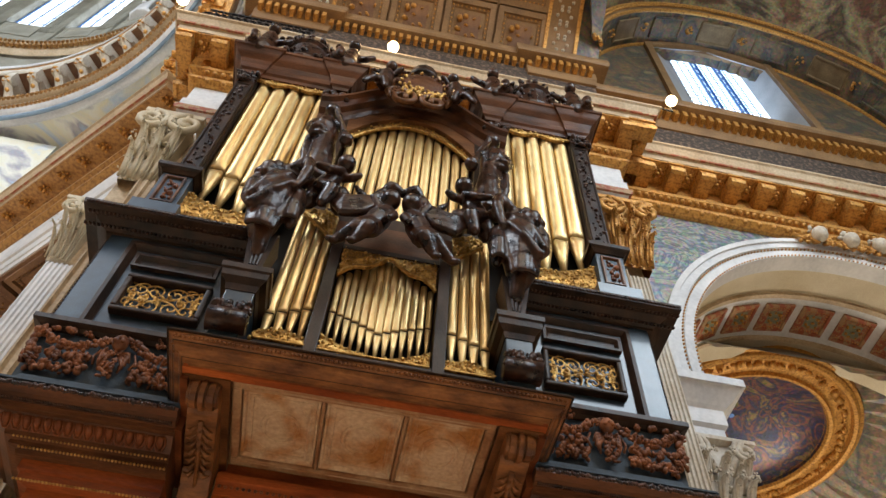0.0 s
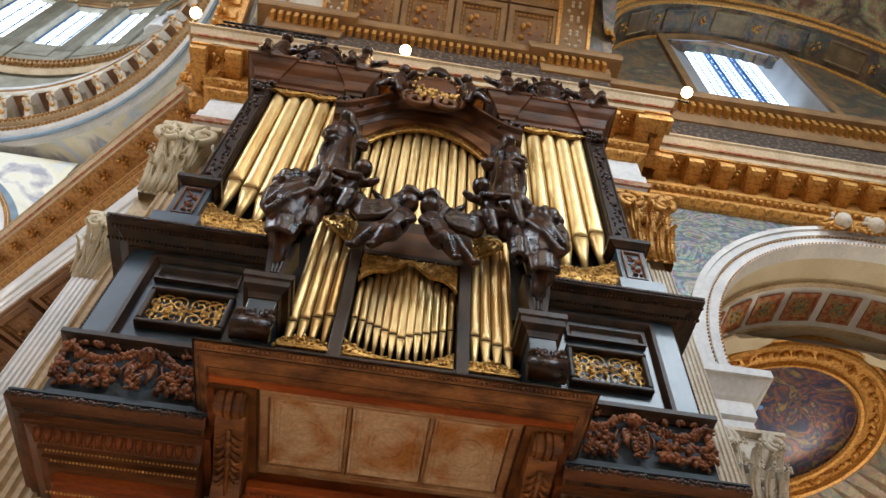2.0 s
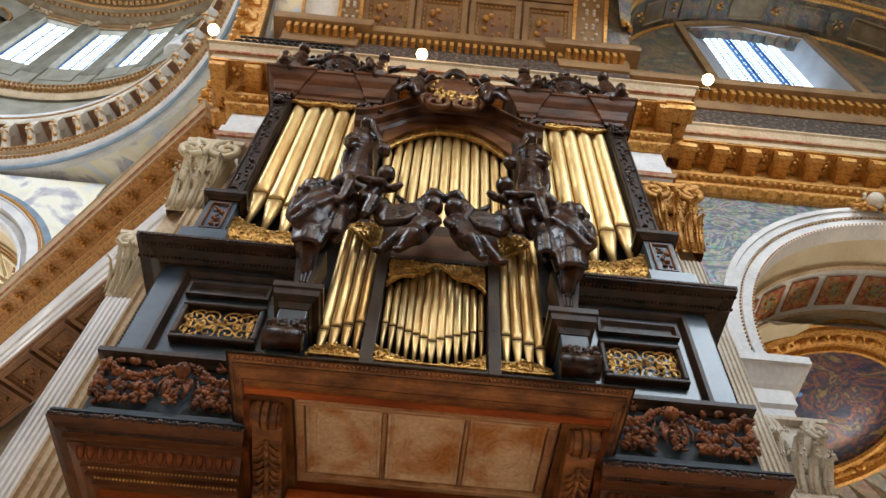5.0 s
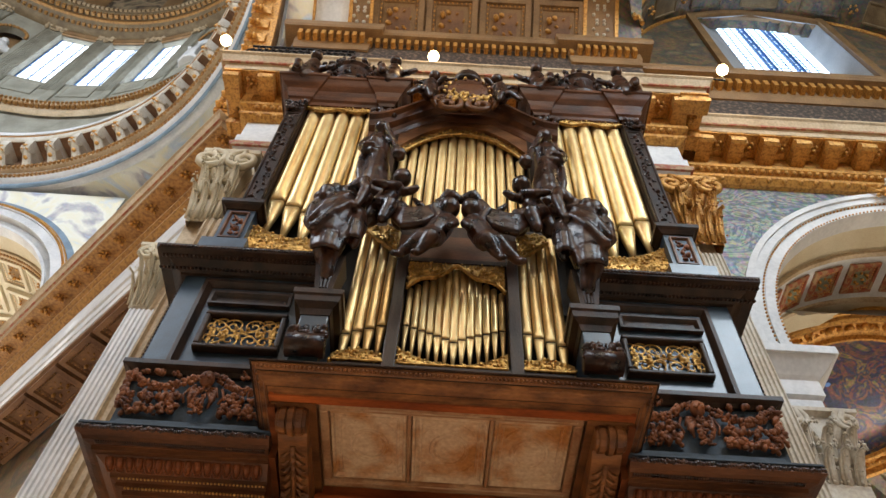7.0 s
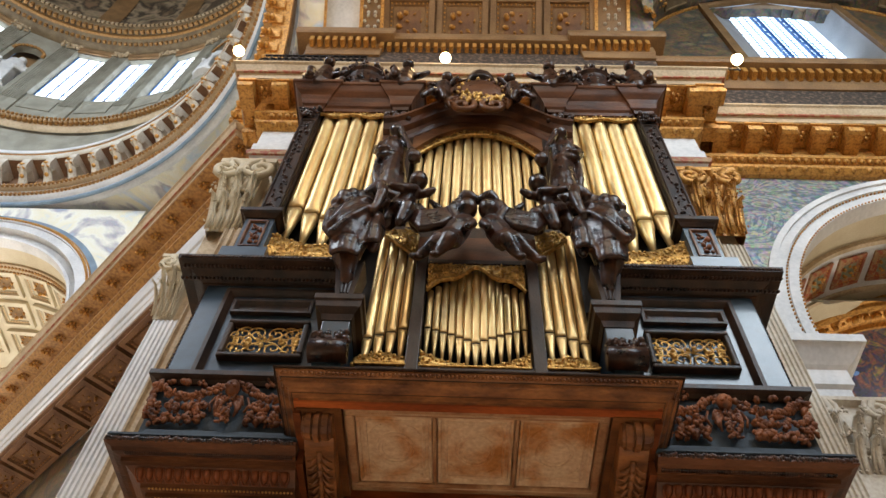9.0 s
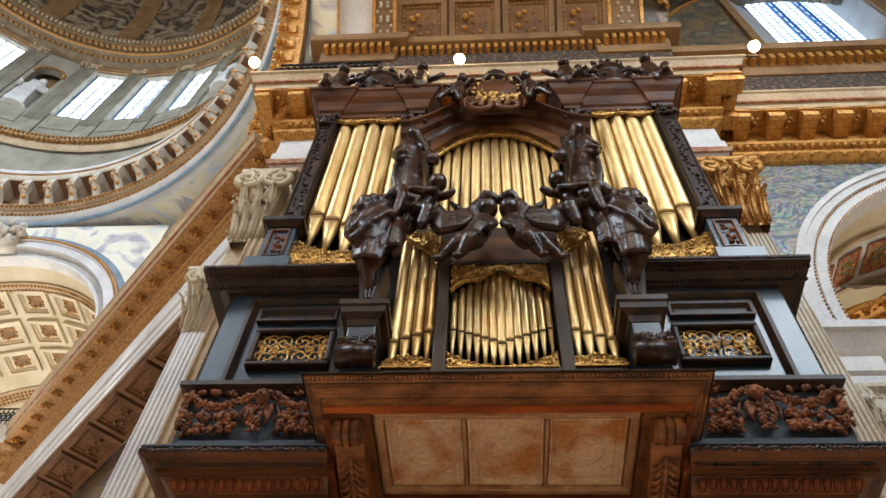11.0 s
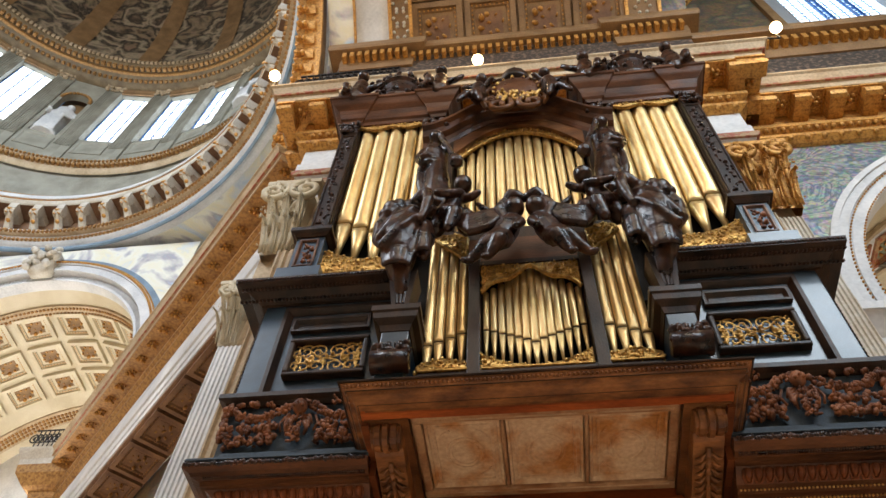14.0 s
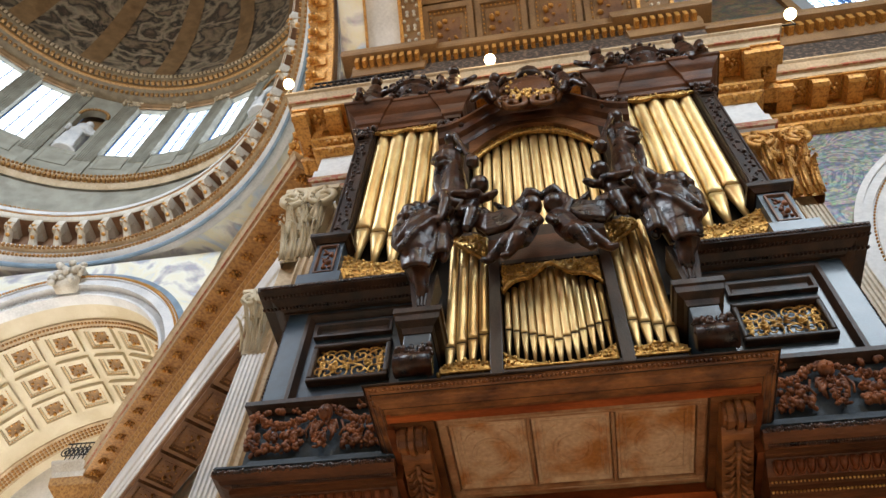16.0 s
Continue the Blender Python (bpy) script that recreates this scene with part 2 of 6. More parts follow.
def ring_arc(bm, cx, cz, y0, y1, r0, r1, a0, a1, seg=32):
    """A thick arch band that stands in an upright plane facing -y; angles in degrees from +x."""
    rows = []
    for k in range(seg + 1):
        a = radians(a0 + (a1 - a0) * k / seg)
        c, s = math.cos(a), math.sin(a)
        rows.append([bm.verts.new((cx + r * c, y, cz + r * s)) for r, y in ((r0, y0), (r1, y0), (r1, y1), (r0, y1))])
    for a, b in zip(rows, rows[1:]):
        for j in range(4):
            bm.faces.new((a[j], b[j], b[(j + 1) % 4], a[(j + 1) % 4]))
    bm.faces.new(rows[0])
    bm.faces.new(rows[-1])
    return bm


def arch_wall(bm, x0, x1, z0, z1, y0, y1, cx, cz, r, foot, seg=32):
    """A wall facing -y from x0 to x1, with a round-headed opening cut through it down to foot."""
    edge = [(cx - r, foot), (cx - r, cz)] + [(cx - r * math.cos(math.pi * k / seg), cz + r * math.sin(math.pi * k / seg)) for k in range(1, seg)] + [(cx + r, cz), (cx + r, foot)]
    outer = []
    for x, z in edge:
        if z <= cz:
            outer.append((x0 if x < cx else x1, z))
        else:
            dx, dz = x - cx, z - cz
            k = min((x1 - cx) / dx if dx > 1e-6 else 1e9, (x0 - cx) / dx if dx < -1e-6 else 1e9, (z1 - cz) / dz)
            outer.append((cx + dx * k, cz + dz * k))
    vs = [[bm.verts.new((x, y, z)) for x, z in ring] for y in (y0, y1) for ring in (edge, outer)]
    for i in range(len(edge) - 1):
        bm.faces.new((vs[0][i], vs[0][i + 1], vs[1][i + 1], vs[1][i]))
        bm.faces.new((vs[2][i], vs[2][i + 1], vs[3][i + 1], vs[3][i]))
        bm.faces.new((vs[0][i], vs[0][i + 1], vs[2][i + 1], vs[2][i]))
    # the corners above the fan of faces
    for y in (y0, y1):
        for xc in (x0, x1):
            a = max((p for p in outer if abs(p[0] - xc) < 1e-4), key=lambda p: p[1], default=None)
            tops = [p for p in outer if abs(p[1] - z1) < 1e-4]
            if a and tops and a[1] < z1 - 1e-4:
                b = min(tops, key=lambda p: abs(p[0] - xc))
                if abs(b[0] - xc) > 1e-4:
                    bm.faces.new([bm.verts.new((p[0], y, p[1])) for p in (a, (xc, z1), b)])
    return bm


def leaf_mass(bm, spots, size, rng, sub=1, flat=0.5):
    """Leaves, fruit and scrolls heaped at the spots: short uneven balls that overlap."""
    for p in spots:
        s = size * rng.uniform(0.55, 1.25)
        blob(bm, Vector(p) + Vector((rng.uniform(-1, 1), rng.uniform(-1, 1) * flat, rng.uniform(-1, 1))) * size * 0.5,
             (s, s * rng.uniform(0.4, 0.9), s * rng.uniform(0.35, 0.8)), (rng.uniform(0, 3), rng.uniform(0, 3), rng.uniform(0, 3)), sub)
    return bm


def spiral(cx, cz, r, turns, start, n=26, grow=0.12):
    """Points of a flat scroll that winds inwards, as (x, z)."""
    out = []
    for k in range(n):
        f = k / (n - 1)
        a = start + turns * 2 * math.pi * f
        q = r * (1 - f) + r * grow * f
        out.append((cx + q * math.cos(a), cz + q * math.sin(a)))
    return out
# ---- the church ----
C0 = 0.09                      # the organ's middle
PIER_Y, WALL_Y = 7.2, 8.05     # fronts of the pier and of the wall beside it
ENT_Z, TOP_Z = 12.9, 16.5      # foot and top of the great entablature
S45 = math.sqrt(0.5)


def inside():
    solo("floor", boxes((-40, 26, -16, 30, -EYE - 0.3, -EYE)), M_FLOOR, "worn pale stone church floor", "floor", kind="structure")
    # plain walls that close the place behind and beside the camera, with window openings high up
    for name, x0, x1, y0, y1, z1 in (("wall_south", -8, 26, -9.2, -8.6, 27), ("wall_east", 24.6, 25.2, -9, 20, 30)):
        if name == "wall_south":
            bm = bmesh.new()
            box(bm, x0, x1, y0, y1, -EYE, 12.5)
            box(bm, x0, x1, y0, y1, 25, 30)
            for a, b in ((-8, -5.5), (5.5, 7.5), (18.5, 26)):
                box(bm, a, b, y0, y1, 12.5, 25)
            solo(name, bm, M_TAN, "tan stone wall with tall openings", "wall", kind="structure")
        else:
            solo(name, boxes((x0, x1, y0, y1, -EYE, z1)), M_TAN, "plain tan stone wall", "wall", kind="structure")
    # the pier behind the organ
    solo("wall_pier", boxes((C0 - 4.62, C0 + 4.42, PIER_Y, 9.6, -EYE, ENT_Z)), M_TAN, "tan stone pier behind the organ", "wall", kind="structure")


def pilaster(x0, x1, y, z0, z1, mat, label, n=7):
    """A fluted pilaster with its capital."""
    t = thing("pilaster", label, "pilaster", "fluted pilasters of the pier", "structure")
    bm = bmesh.new()
    w = (x1 - x0) / n
    prof = []
    for k in range(n):
        a = x0 + k * w
        prof += [(a, 0), (a + w * 0.22, 0)] + [(a + w * (0.22 + 0.56 * q / 6), min(0.09, w * 0.4) * math.sin(math.pi * q / 6)) for q in range(1, 6)] + [(a + w * 0.78, 0)]
    prof.append((x1, 0))
    lo = [bm.verts.new((x, y + d, z0)) for x, d in prof]
    hi = [bm.verts.new((x, y + d, z1)) for x, d in prof]
    for i in range(len(prof) - 1):
        bm.faces.new((lo[i], lo[i + 1], hi[i + 1], hi[i]))
    box(bm, x0, x1, y + 0.1, y + 0.5, z0, z1)
    part("shaft", bm, mat, t)
    return t


def capital(t, x0, x1, y, z0, z1, mat, seed):
    """A leafy capital: bell, two rows of leaves, corner scrolls and slab."""
    rng = random.Random(seed)
    h = z1 - z0
    mid, w = (x0 + x1) / 2, (x1 - x0) / 2
    bm = bmesh.new()
    lo = [bm.verts.new(p) for p in ((mid - w * 0.78, y + 0.06, z0), (mid + w * 0.78, y + 0.06, z0), (mid + w * 0.78, y + 0.5, z0), (mid - w * 0.78, y + 0.5, z0))]
    hi = [bm.verts.new(p) for p in ((mid - w * 1.0, y - 0.12, z1 - h * 0.1), (mid + w * 1.0, y - 0.12, z1 - h * 0.1), (mid + w * 1.0, y + 0.5, z1 - h * 0.1), (mid - w * 1.0, y + 0.5, z1 - h * 0.1))]
    for k in range(4):
        bm.faces.new((lo[k], lo[(k + 1) % 4], hi[(k + 1) % 4], hi[k]))
    part("bell", bm, mat, t)
    for row, (zz, n) in enumerate(((0.20, 4), (0.47, 3))):
        for k in range(n):
            f = (k + 0.5) / n * 2 - 1
            x = mid + f * w * (0.85 + 0.12 * row)
            wide = w * 0.8 / n
            bm = bmesh.new()
            prof = ((0.0, 0.03, 0.9), (0.14, 0.08, 1.0), (0.26, 0.17, 0.95), (0.34, 0.27, 0.7), (0.33, 0.36, 0.42), (0.27, 0.38, 0.1))
            for sg in (-1, 0, 1):
                tube(bm, [(x + sg * wide * 0.55 * q + f * d * 0.3, y - d - 0.05 * row + abs(sg) * 0.03, z0 + h * (zz - 0.2 + u)) for u, d, q in prof], [wide * (0.46 if sg == 0 else 0.34) * q for u, d, q in prof], 6)
            lrng = random.Random(row * 10 + round(f * 10))
            leaf_mass(bm, [(x + lrng.uniform(-0.75, 0.75) * wide * q, y - d - 0.05 * row - 0.06 * h, z0 + h * (zz - 0.2 + u)) for u, d, q in prof for i in range(3)], wide * 0.30, lrng)
            part("acanthus_leaf", bm, mat, t, smooth=True)
    for s in (-1, 1):
        bm = bmesh.new()
        tube(bm, [(mid + s * w * 0.85 + x * s, y - 0.22 - 0.10 * abs(x), z0 + h * 0.78 + z) for x, z in spiral(0, 0, h * 0.15, 1.7, 1.5)], h * 0.035, 6)
        tube(bm, [(mid + s * w * 0.25, y - 0.1, z0 + h * 0.5), (mid + s * w * 0.55, y - 0.18, z0 + h * 0.72), (mid + s * w * 0.8, y - 0.25, z0 + h * 0.9)], [0.07, 0.06, 0.05], 6)
        part("volute", bm, mat, t, smooth=True)
    bm = bmesh.new()
    moulding(bm, [(x0 - 0.05, y + 0.5), (x0 - 0.05, y - 0.1), (x1 + 0.05, y - 0.1), (x1 + 0.05, y + 0.5)], [(0, z1 - h * 0.1), (0.12, z1 - h * 0.07), (0.12, z1 - 0.02), (0, z1)])
    part("abacus", bm, mat, t)


def entablature(path, full, name, label, blocks=True, corners=False, gilt=None, red=True):
    """The great entablature along a path whose right-hand side is the open side: plain bands, frieze, blocks, slab."""
    gilt = gilt or M_GOLD
    t = thing(name, label, "entablature", kind="structure")
    if full:
        bm = moulding(bmesh.new(), path, [(-0.3, ENT_Z), (0.0, ENT_Z), (0.0, 13.2), (0.03, 13.22), (0.03, 13.62), (0.08, 13.66), (0.10, 13.78), (0.10, 14.15), (-0.3, 14.15)])
        part("architrave", bm, M_WHITE, t)
        for z in (13.24, 13.66) if red else ():
            bm = moulding(bmesh.new(), path, [(0.0, z), (0.13, z), (0.15, z + 0.09), (0.13, z + 0.18), (0.0, z + 0.18)])
            part("red_band", bm, M_REDBAND, t, "red and gold painted band")
    if full:
        part("frieze", moulding(bmesh.new(), path, [(-0.3, 14.15), (0.06, 14.15), (0.06, 14.8), (-0.3, 14.8)]), M_WHITE, t)
    bm = moulding(bmesh.new(), path, [(-0.3, 14.8), (0.10, 14.8), (0.24, 14.9), (0.24, 15.0), (0.14, 15.02), (0.14, 15.10), (0.32, 15.2), (0.32, 15.32), (0.20, 15.34), (0.20, 15.95), (-0.3, 15.95)])
    part("bed_moulding", bm, gilt, t, "gilded egg-and-dart bed moulding")
    bm = moulding(bmesh.new(), path, [(-0.3, 15.95), (0.80, 15.95), (0.80, 16.15), (0.86, 16.17), (0.95, 16.40), (1.0, 16.44), (1.0, TOP_Z), (-0.3, TOP_Z)])
    part("corona", bm, M_TAN, t)
    bm = moulding(bmesh.new(), path, [(0.21, 15.90), (0.78, 15.90), (0.78, 15.945), (0.21, 15.945)])
    part("gilt_soffit", bm, gilt, t, "gilded soffit under the slab")
    bm = moulding(bmesh.new(), path, [(0.7, 16.16), (0.88, 16.16), (0.885, 16.22), (0.7, 16.22)])
    part("red_dot_band", bm, M_REDBAND, t)
    # blocks under the slab, eggs along the bed moulding
    block = bmesh.new()
    box(block, -0.16, 0.16, -0.56, 0, -0.30, 0)
    box(block, -0.20, 0.20, -0.60, 0, -0.02, 0.05)
    tube(block, [(-0.17, -0.50, -0.2), (0.17, -0.50, -0.2)], 0.12, 8)
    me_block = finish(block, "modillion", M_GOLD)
    rose = bmesh.new()
    leaf_mass(rose, [(0.10 * math.cos(a), -0.30 + 0.10 * math.sin(a), -0.04) for a in (0, 1.05, 2.1, 3.14, 4.2, 5.2)], 0.07, random.Random(3))
    blob(rose, (0, -0.30, -0.07), (0.06, 0.06, 0.05))
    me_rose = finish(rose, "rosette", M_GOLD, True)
    egg = bmesh.new()
    blob(egg, (0, 0, 0), (0.062, 0.06, 0.085))
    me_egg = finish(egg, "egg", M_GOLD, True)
    for a, b in zip(path, path[1:]):
        a, b = Vector(a), Vector(b)
        d = b - a
        if d.length < 0.5:
            continue
        ang = math.atan2(d.y, d.x)
        out = Vector((d.y, -d.x)).normalized()
        n = max(1, round(d.length / 0.72))
        for k in range(-1 if corners else 0, n + (1 if corners and d.y >= 0 and d.x > 0 else 0)):
            for me, name2, off, f in ((me_block, "modillion", 0.2, 0.25), (me_rose, "rosette", 0.2, 0.75)):
                if name2 == "modillion" and not blocks:
                    continue
                ob = new(name2, me)
                p = a + d * ((k + f) / n) + out * off
                ob.parent, ob.location, ob.rotation_euler = t, (p.x, p.y, 15.89), (0, 0, ang)
        if d.length > 2.5 and abs(d.y) < 4:
            m = min(140, round(d.length / 0.17))
            for k in range(m):
                p = a + d * ((k + 0.5) / m) + out * 0.28
                ob = new("egg", me_egg)
                ob.parent, ob.location = t, (p.x, p.y, 15.12)
                if k % 2 == 0:
                    q = p + d * (0.5 / m) - out * 0.08
                    ob = new("dart", me_egg)
                    ob.parent, ob.location, ob.scale = t, (q.x, q.y, 14.87), (1.1, 1.0, 1.0)
    return t


def dome():
    """The drum and dome over the crossing, with its gallery ring."""
    cx, cy, lift = -19.0, 3.0, 1.2
    seg = 96

    def ring(name, prof, mat, label, a0=-30, a1=200, parent=None, smooth=True):
        bm = bmesh.new()
        rows = []
        for k in range(seg + 1):
            a = radians(a0 + (a1 - a0) * k / seg)
            rows.append([bm.verts.new((cx + r * math.cos(a), cy + r * math.sin(a), z + lift)) for r, z in prof])
        for p, q in zip(rows, rows[1:]):
            for j in range(len(prof) - 1):
                bm.faces.new((p[j], q[j], q[j + 1], p[j + 1]))
        ob = part(name, bm, mat, parent, label, smooth=False)
        for f in ob.data.polygons:
            f.use_smooth = True
        return ob

    t = thing("dome", "painted dome on a stone drum with tall windows", "dome", kind="structure")
    ring("ring_cornice", [(13.3, 24.7), (12.85, 24.7), (12.8, 24.8), (12.7, 24.8), (12.65, 25.2), (12.45, 25.25), (12.45, 25.5), (12.8, 25.6)], M_WHITE, "white stone ring moulding", parent=t)
    ring("painted_soffit", [(14.8, 24.9), (12.9, 24.95)], M_SKYMOS, "pale painted soffit", parent=t)
    ring("blue_line", [(12.95, 24.5), (12.83, 24.52), (12.83, 24.7), (12.95, 24.7)], M_LEADBLUE, "grey-blue line", parent=t)
    ring("gilt_line", [(12.78, 24.95), (12.66, 24.97), (12.66, 25.05), (12.78, 25.07)], M_TAN, "tan line", parent=t)
    ring("fret_band", [(12.62, 25.2), (12.42, 25.22), (12.41, 25.32), (12.55, 25.33)], M_TAN, "tan egg band", parent=t)
    # Umber here paints the shade on a tan recess behind the brackets.
    ring("gallery_recess", [(12.8, 25.6), (12.8, 26.62), (11.95, 26.62)], M_UMBER, "tan recess between brackets, its shade painted in umber", parent=t)
    ring("gallery", [(12.0, 26.64), (11.92, 26.64), (11.88, 26.95), (11.97, 27.0), (11.93, 27.25), (12.3, 27.3), (12.3, 27.95), (12.85, 28.15)], M_STONE, "cream stone gallery on brackets", parent=t)
    ring("gilt_rail_band", [(12.0, 26.96), (11.85, 26.96), (11.85, 27.05), (12.0, 27.05)], M_BRONZE, "gilded rail band", parent=t)
    ring("gilt_ornament_band", [(12.35, 27.5), (12.24, 27.55), (12.22, 27.8), (12.35, 27.9)], M_BRONZE, "gilded leaf band", parent=t)
    ring("drum_foot", [(12.85, 28.15), (12.8, 30.8), (12.5, 30.9)], M_GREY, "pale green plaster band", parent=t)
    ring("drum_cornice", [(12.65, 30.7), (12.45, 30.9), (12.45, 31.12), (12.3, 31.17), (12.25, 31.4), (12.6, 31.5)], M_TAN, "tan stone moulding", parent=t)
    ring("top_cornice", [(12.5, 39.9), (11.85, 39.9), (11.8, 40.2), (11.5, 40.3), (11.45, 40.6), (11.1, 40.8), (11.0, 41.4), (11.3, 41.7)], M_KHAKI, "khaki moulded cornice", parent=t)
    ring("gilt_top_band", [(11.6, 40.32), (11.4, 40.36), (11.35, 40.56), (11.6, 40.6)], M_BRONZE, "gilded dentil band", parent=t)
    shell = [(11.1 * math.cos(radians(q * 5)), 41.5 + 13.5 * math.sin(radians(q * 5))) for q in range(0, 19)]
    ring("shell", shell, M_DOMEPAINT, "sepia painted dome", 0, 360, parent=t)
    for k in range(16):
        a = radians(10 + 22.5 * k)
        bm = bmesh.new()
        rows = []
        for q in range(19):
            r2, z = 11.02 * math.cos(radians(q * 5)), 41.5 + 13.4 * math.sin(radians(q * 5))
            w = 0.55 * math.cos(radians(q * 5)) + 0.05
            rows.append([bm.verts.new((cx + r2 * math.cos(a) - sg * w * math.sin(a), cy + r2 * math.sin(a) + sg * w * math.cos(a), z + lift)) for sg in (-1, 1)])
        for p, q in zip(rows, rows[1:]):
            bm.faces.new((p[0], p[1], q[1], q[0]))
        part("painted_rib", bm, M_OCHRE, t, "tan painted rib")
    # rows of small gilt dentils and beads along the rings
    for name, n, r, z, sx, sy, sz, mat in (("bead_row", 240, 12.38, 25.28, 0.05, 0.055, 0.07, M_BRONZE), ("bead_row", 260, 12.63, 25.01, 0.05, 0.05, 0.06, M_BRONZE),
                                           ("dentil_row", 300, 11.87, 27.13, 0.06, 0.07, 0.12, M_WHITE), ("bead_row", 220, 12.2, 27.7, 0.06, 0.06, 0.12, M_BRONZE),
                                           ("dentil_row", 190, 12.32, 31.06, 0.08, 0.07, 0.10, M_BRONZE), ("dentil_row", 230, 12.22, 31.3, 0.05, 0.05, 0.06, M_BRONZE),
                                           ("dentil_row", 150, 11.72, 40.18, 0.08, 0.07, 0.12, M_BRONZE), ("dentil_row", 130, 11.18, 40.68, 0.10, 0.09, 0.14, M_BRONZE), ("dentil_row", 160, 10.98, 41.2, 0.06, 0.07, 0.10, M_TAN)):
        bm = bmesh.new()
        for k in range(n):
            a = math.pi * (-0.1 + 1.2 * k / n)
            p = Vector((cx + r * math.cos(a), cy + r * math.sin(a), z + lift))
            u, w = Vector((math.cos(a), math.sin(a), 0)) * sx, Vector((-math.sin(a), math.cos(a), 0)) * sy
            up = Vector((0, 0, sz))
            v = [bm.verts.new(p + u * i + w * j + up * q) for q in (-1, 1) for i, j in ((-1, -1), (1, -1), (1, 1), (-1, 1))]
            for f in ((0, 1, 5, 4), (1, 2, 6, 5), (2, 3, 7, 6), (3, 0, 4, 7), (3, 2, 1, 0), (4, 5, 6, 7)):
                bm.faces.new([v[i] for i in f])
        tagged(part(name, bm, mat, t), kind="stuff")
    # brackets under the gallery
    bm = bmesh.new()
    box(bm, -0.9, 0.05, -0.17, 0.17, 0.75, 1.08)
    tube(bm, [(-0.72, -0.19, 0.62), (-0.72, 0.19, 0.62)], 0.2, 10)
    tube(bm, [(-0.72, 0, 0.55), (-0.4, 0, 0.3), (-0.12, 0, 0.05), (0, 0, -0.1)], [0.16, 0.17, 0.2, 0.1], 8)
    me = finish(bm, "bracket", M_STONE)
    bm = bmesh.new()
    leaf_mass(bm, [(-0.80, 0, 0.75), (-0.86, 0, 0.6), (-0.7, 0, 0.42), (-0.45, 0, 0.25), (-0.3, 0, 0.1), (-0.84, 0.1, 0.5), (-0.84, -0.1, 0.5), (-0.9, 0, 0.68), (-0.6, 0, 0.3), (-0.2, 0, 0.0)], 0.13, random.Random(5))
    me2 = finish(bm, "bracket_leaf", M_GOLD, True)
    n = 72
    for k in range(n):
        a = 2 * math.pi * (k + 0.5) / n
        if a > 3.6:
            continue
        for nm, m in (("bracket", me), ("bracket_leaf", me2)):
            ob = new(nm, m)
            ob.parent, ob.location, ob.rotation_euler = t, (cx + 12.78 * math.cos(a), cy + 12.78 * math.sin(a), 25.55 + lift), (0, 0, a)
    # drum wall: piers with fluted pilasters, windows three by three, statue niches between
    step = radians(12.86)
    for k in range(-3, 7):
        a = radians(87.3) + step * k
        e = Vector((math.cos(a), math.sin(a), 0))
        rot = a - math.pi / 2
        base = Vector((cx, cy, 0)) + e * 12.35
        half = 12.3 * math.tan(step / 2)
        niche = k % 4 == 2
        bay = thing("drum_bay", "grey stone drum bay with a statue niche" if niche else "grey stone bay of the drum with a tall window", "wall", "bays of the drum", "structure", at=(base.x, base.y, 31.5 + lift))
        bay.rotation_euler = (0, 0, rot)

        def piece(name, bm, mat, label="", smooth=False):
            ob = new(name, finish(bm, name, mat, smooth))
            ob.parent = bay
            if label:
                ob["label"] = label
            return ob

        pw = 0.46
        for sx in (-1, 1):
            bm = bmesh.new()
            xm = sx * (half - pw / 2)
            box(bm, xm - pw / 2, xm + pw / 2, -0.10, 0.6, 0, 9.4)
            for q in range(4):
                x = xm + (q - 1.5) * 0.11
                tube(bm, [(x, -0.11, 1.3), (x, -0.11, 7.9)], 0.042, 6)
            piece("pilaster_shaft", bm, M_GREY)
            bm = bmesh.new()
            leaf_mass(bm, [(xm + q * 0.12, -0.2, z) for q in (-2, -1, 0, 1, 2) for z in (8.1, 8.4, 8.7)], 0.14, random.Random(k))
            piece("pilaster_capital", bm, M_TAN, smooth=True)
        gap = half - pw
        piece("sill_panel", panel(boxes((-gap, gap, 0.0, 0.5, 0, 2.2)), -gap * 0.85, gap * 0.85, 0.7, 1.9, -0.005, 0.15, 0.02, 0.05), M_GREY)
        if not niche:
            piece("head", boxes((-gap, gap, 0.0, 0.5, 8.0, 9.4)), M_GREY)
            piece("head_moulding", moulding(bmesh.new(), [(-gap, 0), (gap, 0)], [(-0.05, 8.0), (0.1, 8.0), (0.14, 8.15), (0.2, 8.2), (0.2, 8.35), (-0.05, 8.4)]), M_OCHRE)
            piece("glass", boxes((-gap, gap, 0.34, 0.38, 2.2, 8.0)), M_DAY, "bright daylight window glass")
            bm = bmesh.new()
            for q in (-0.34, 0.34):
                box(bm, gap * q - 0.025, gap * q + 0.025, 0.28, 0.33, 2.2, 8.0)
            for z in range(3, 8):
                box(bm, -gap, gap, 0.29, 0.32, z + 0.2, z + 0.23)
            box(bm, -gap, -gap + 0.06, 0.27, 0.33, 2.2, 8.0)
            piece("glazing_bars", bm, M_LEAD)
        else:
            bm = bmesh.new()
            arch_wall(bm, -gap, gap, 2.2, 9.4, 0.0, 0.4, 0, 6.2, gap * 0.75, 2.2, 16)
            piece("niche_front", bm, M_GREY)
            piece("niche_back", boxes((-gap, gap, 0.75, 0.85, 2.2, 9.4)), M_OCHRE)
            bm = bmesh.new()
            for q in range(13):
                b0 = math.pi * q / 12
                blob(bm, (gap * 0.8 * math.cos(b0), -0.05, 6.2 + gap * 0.8 * math.sin(b0)), (0.12, 0.08, 0.12))
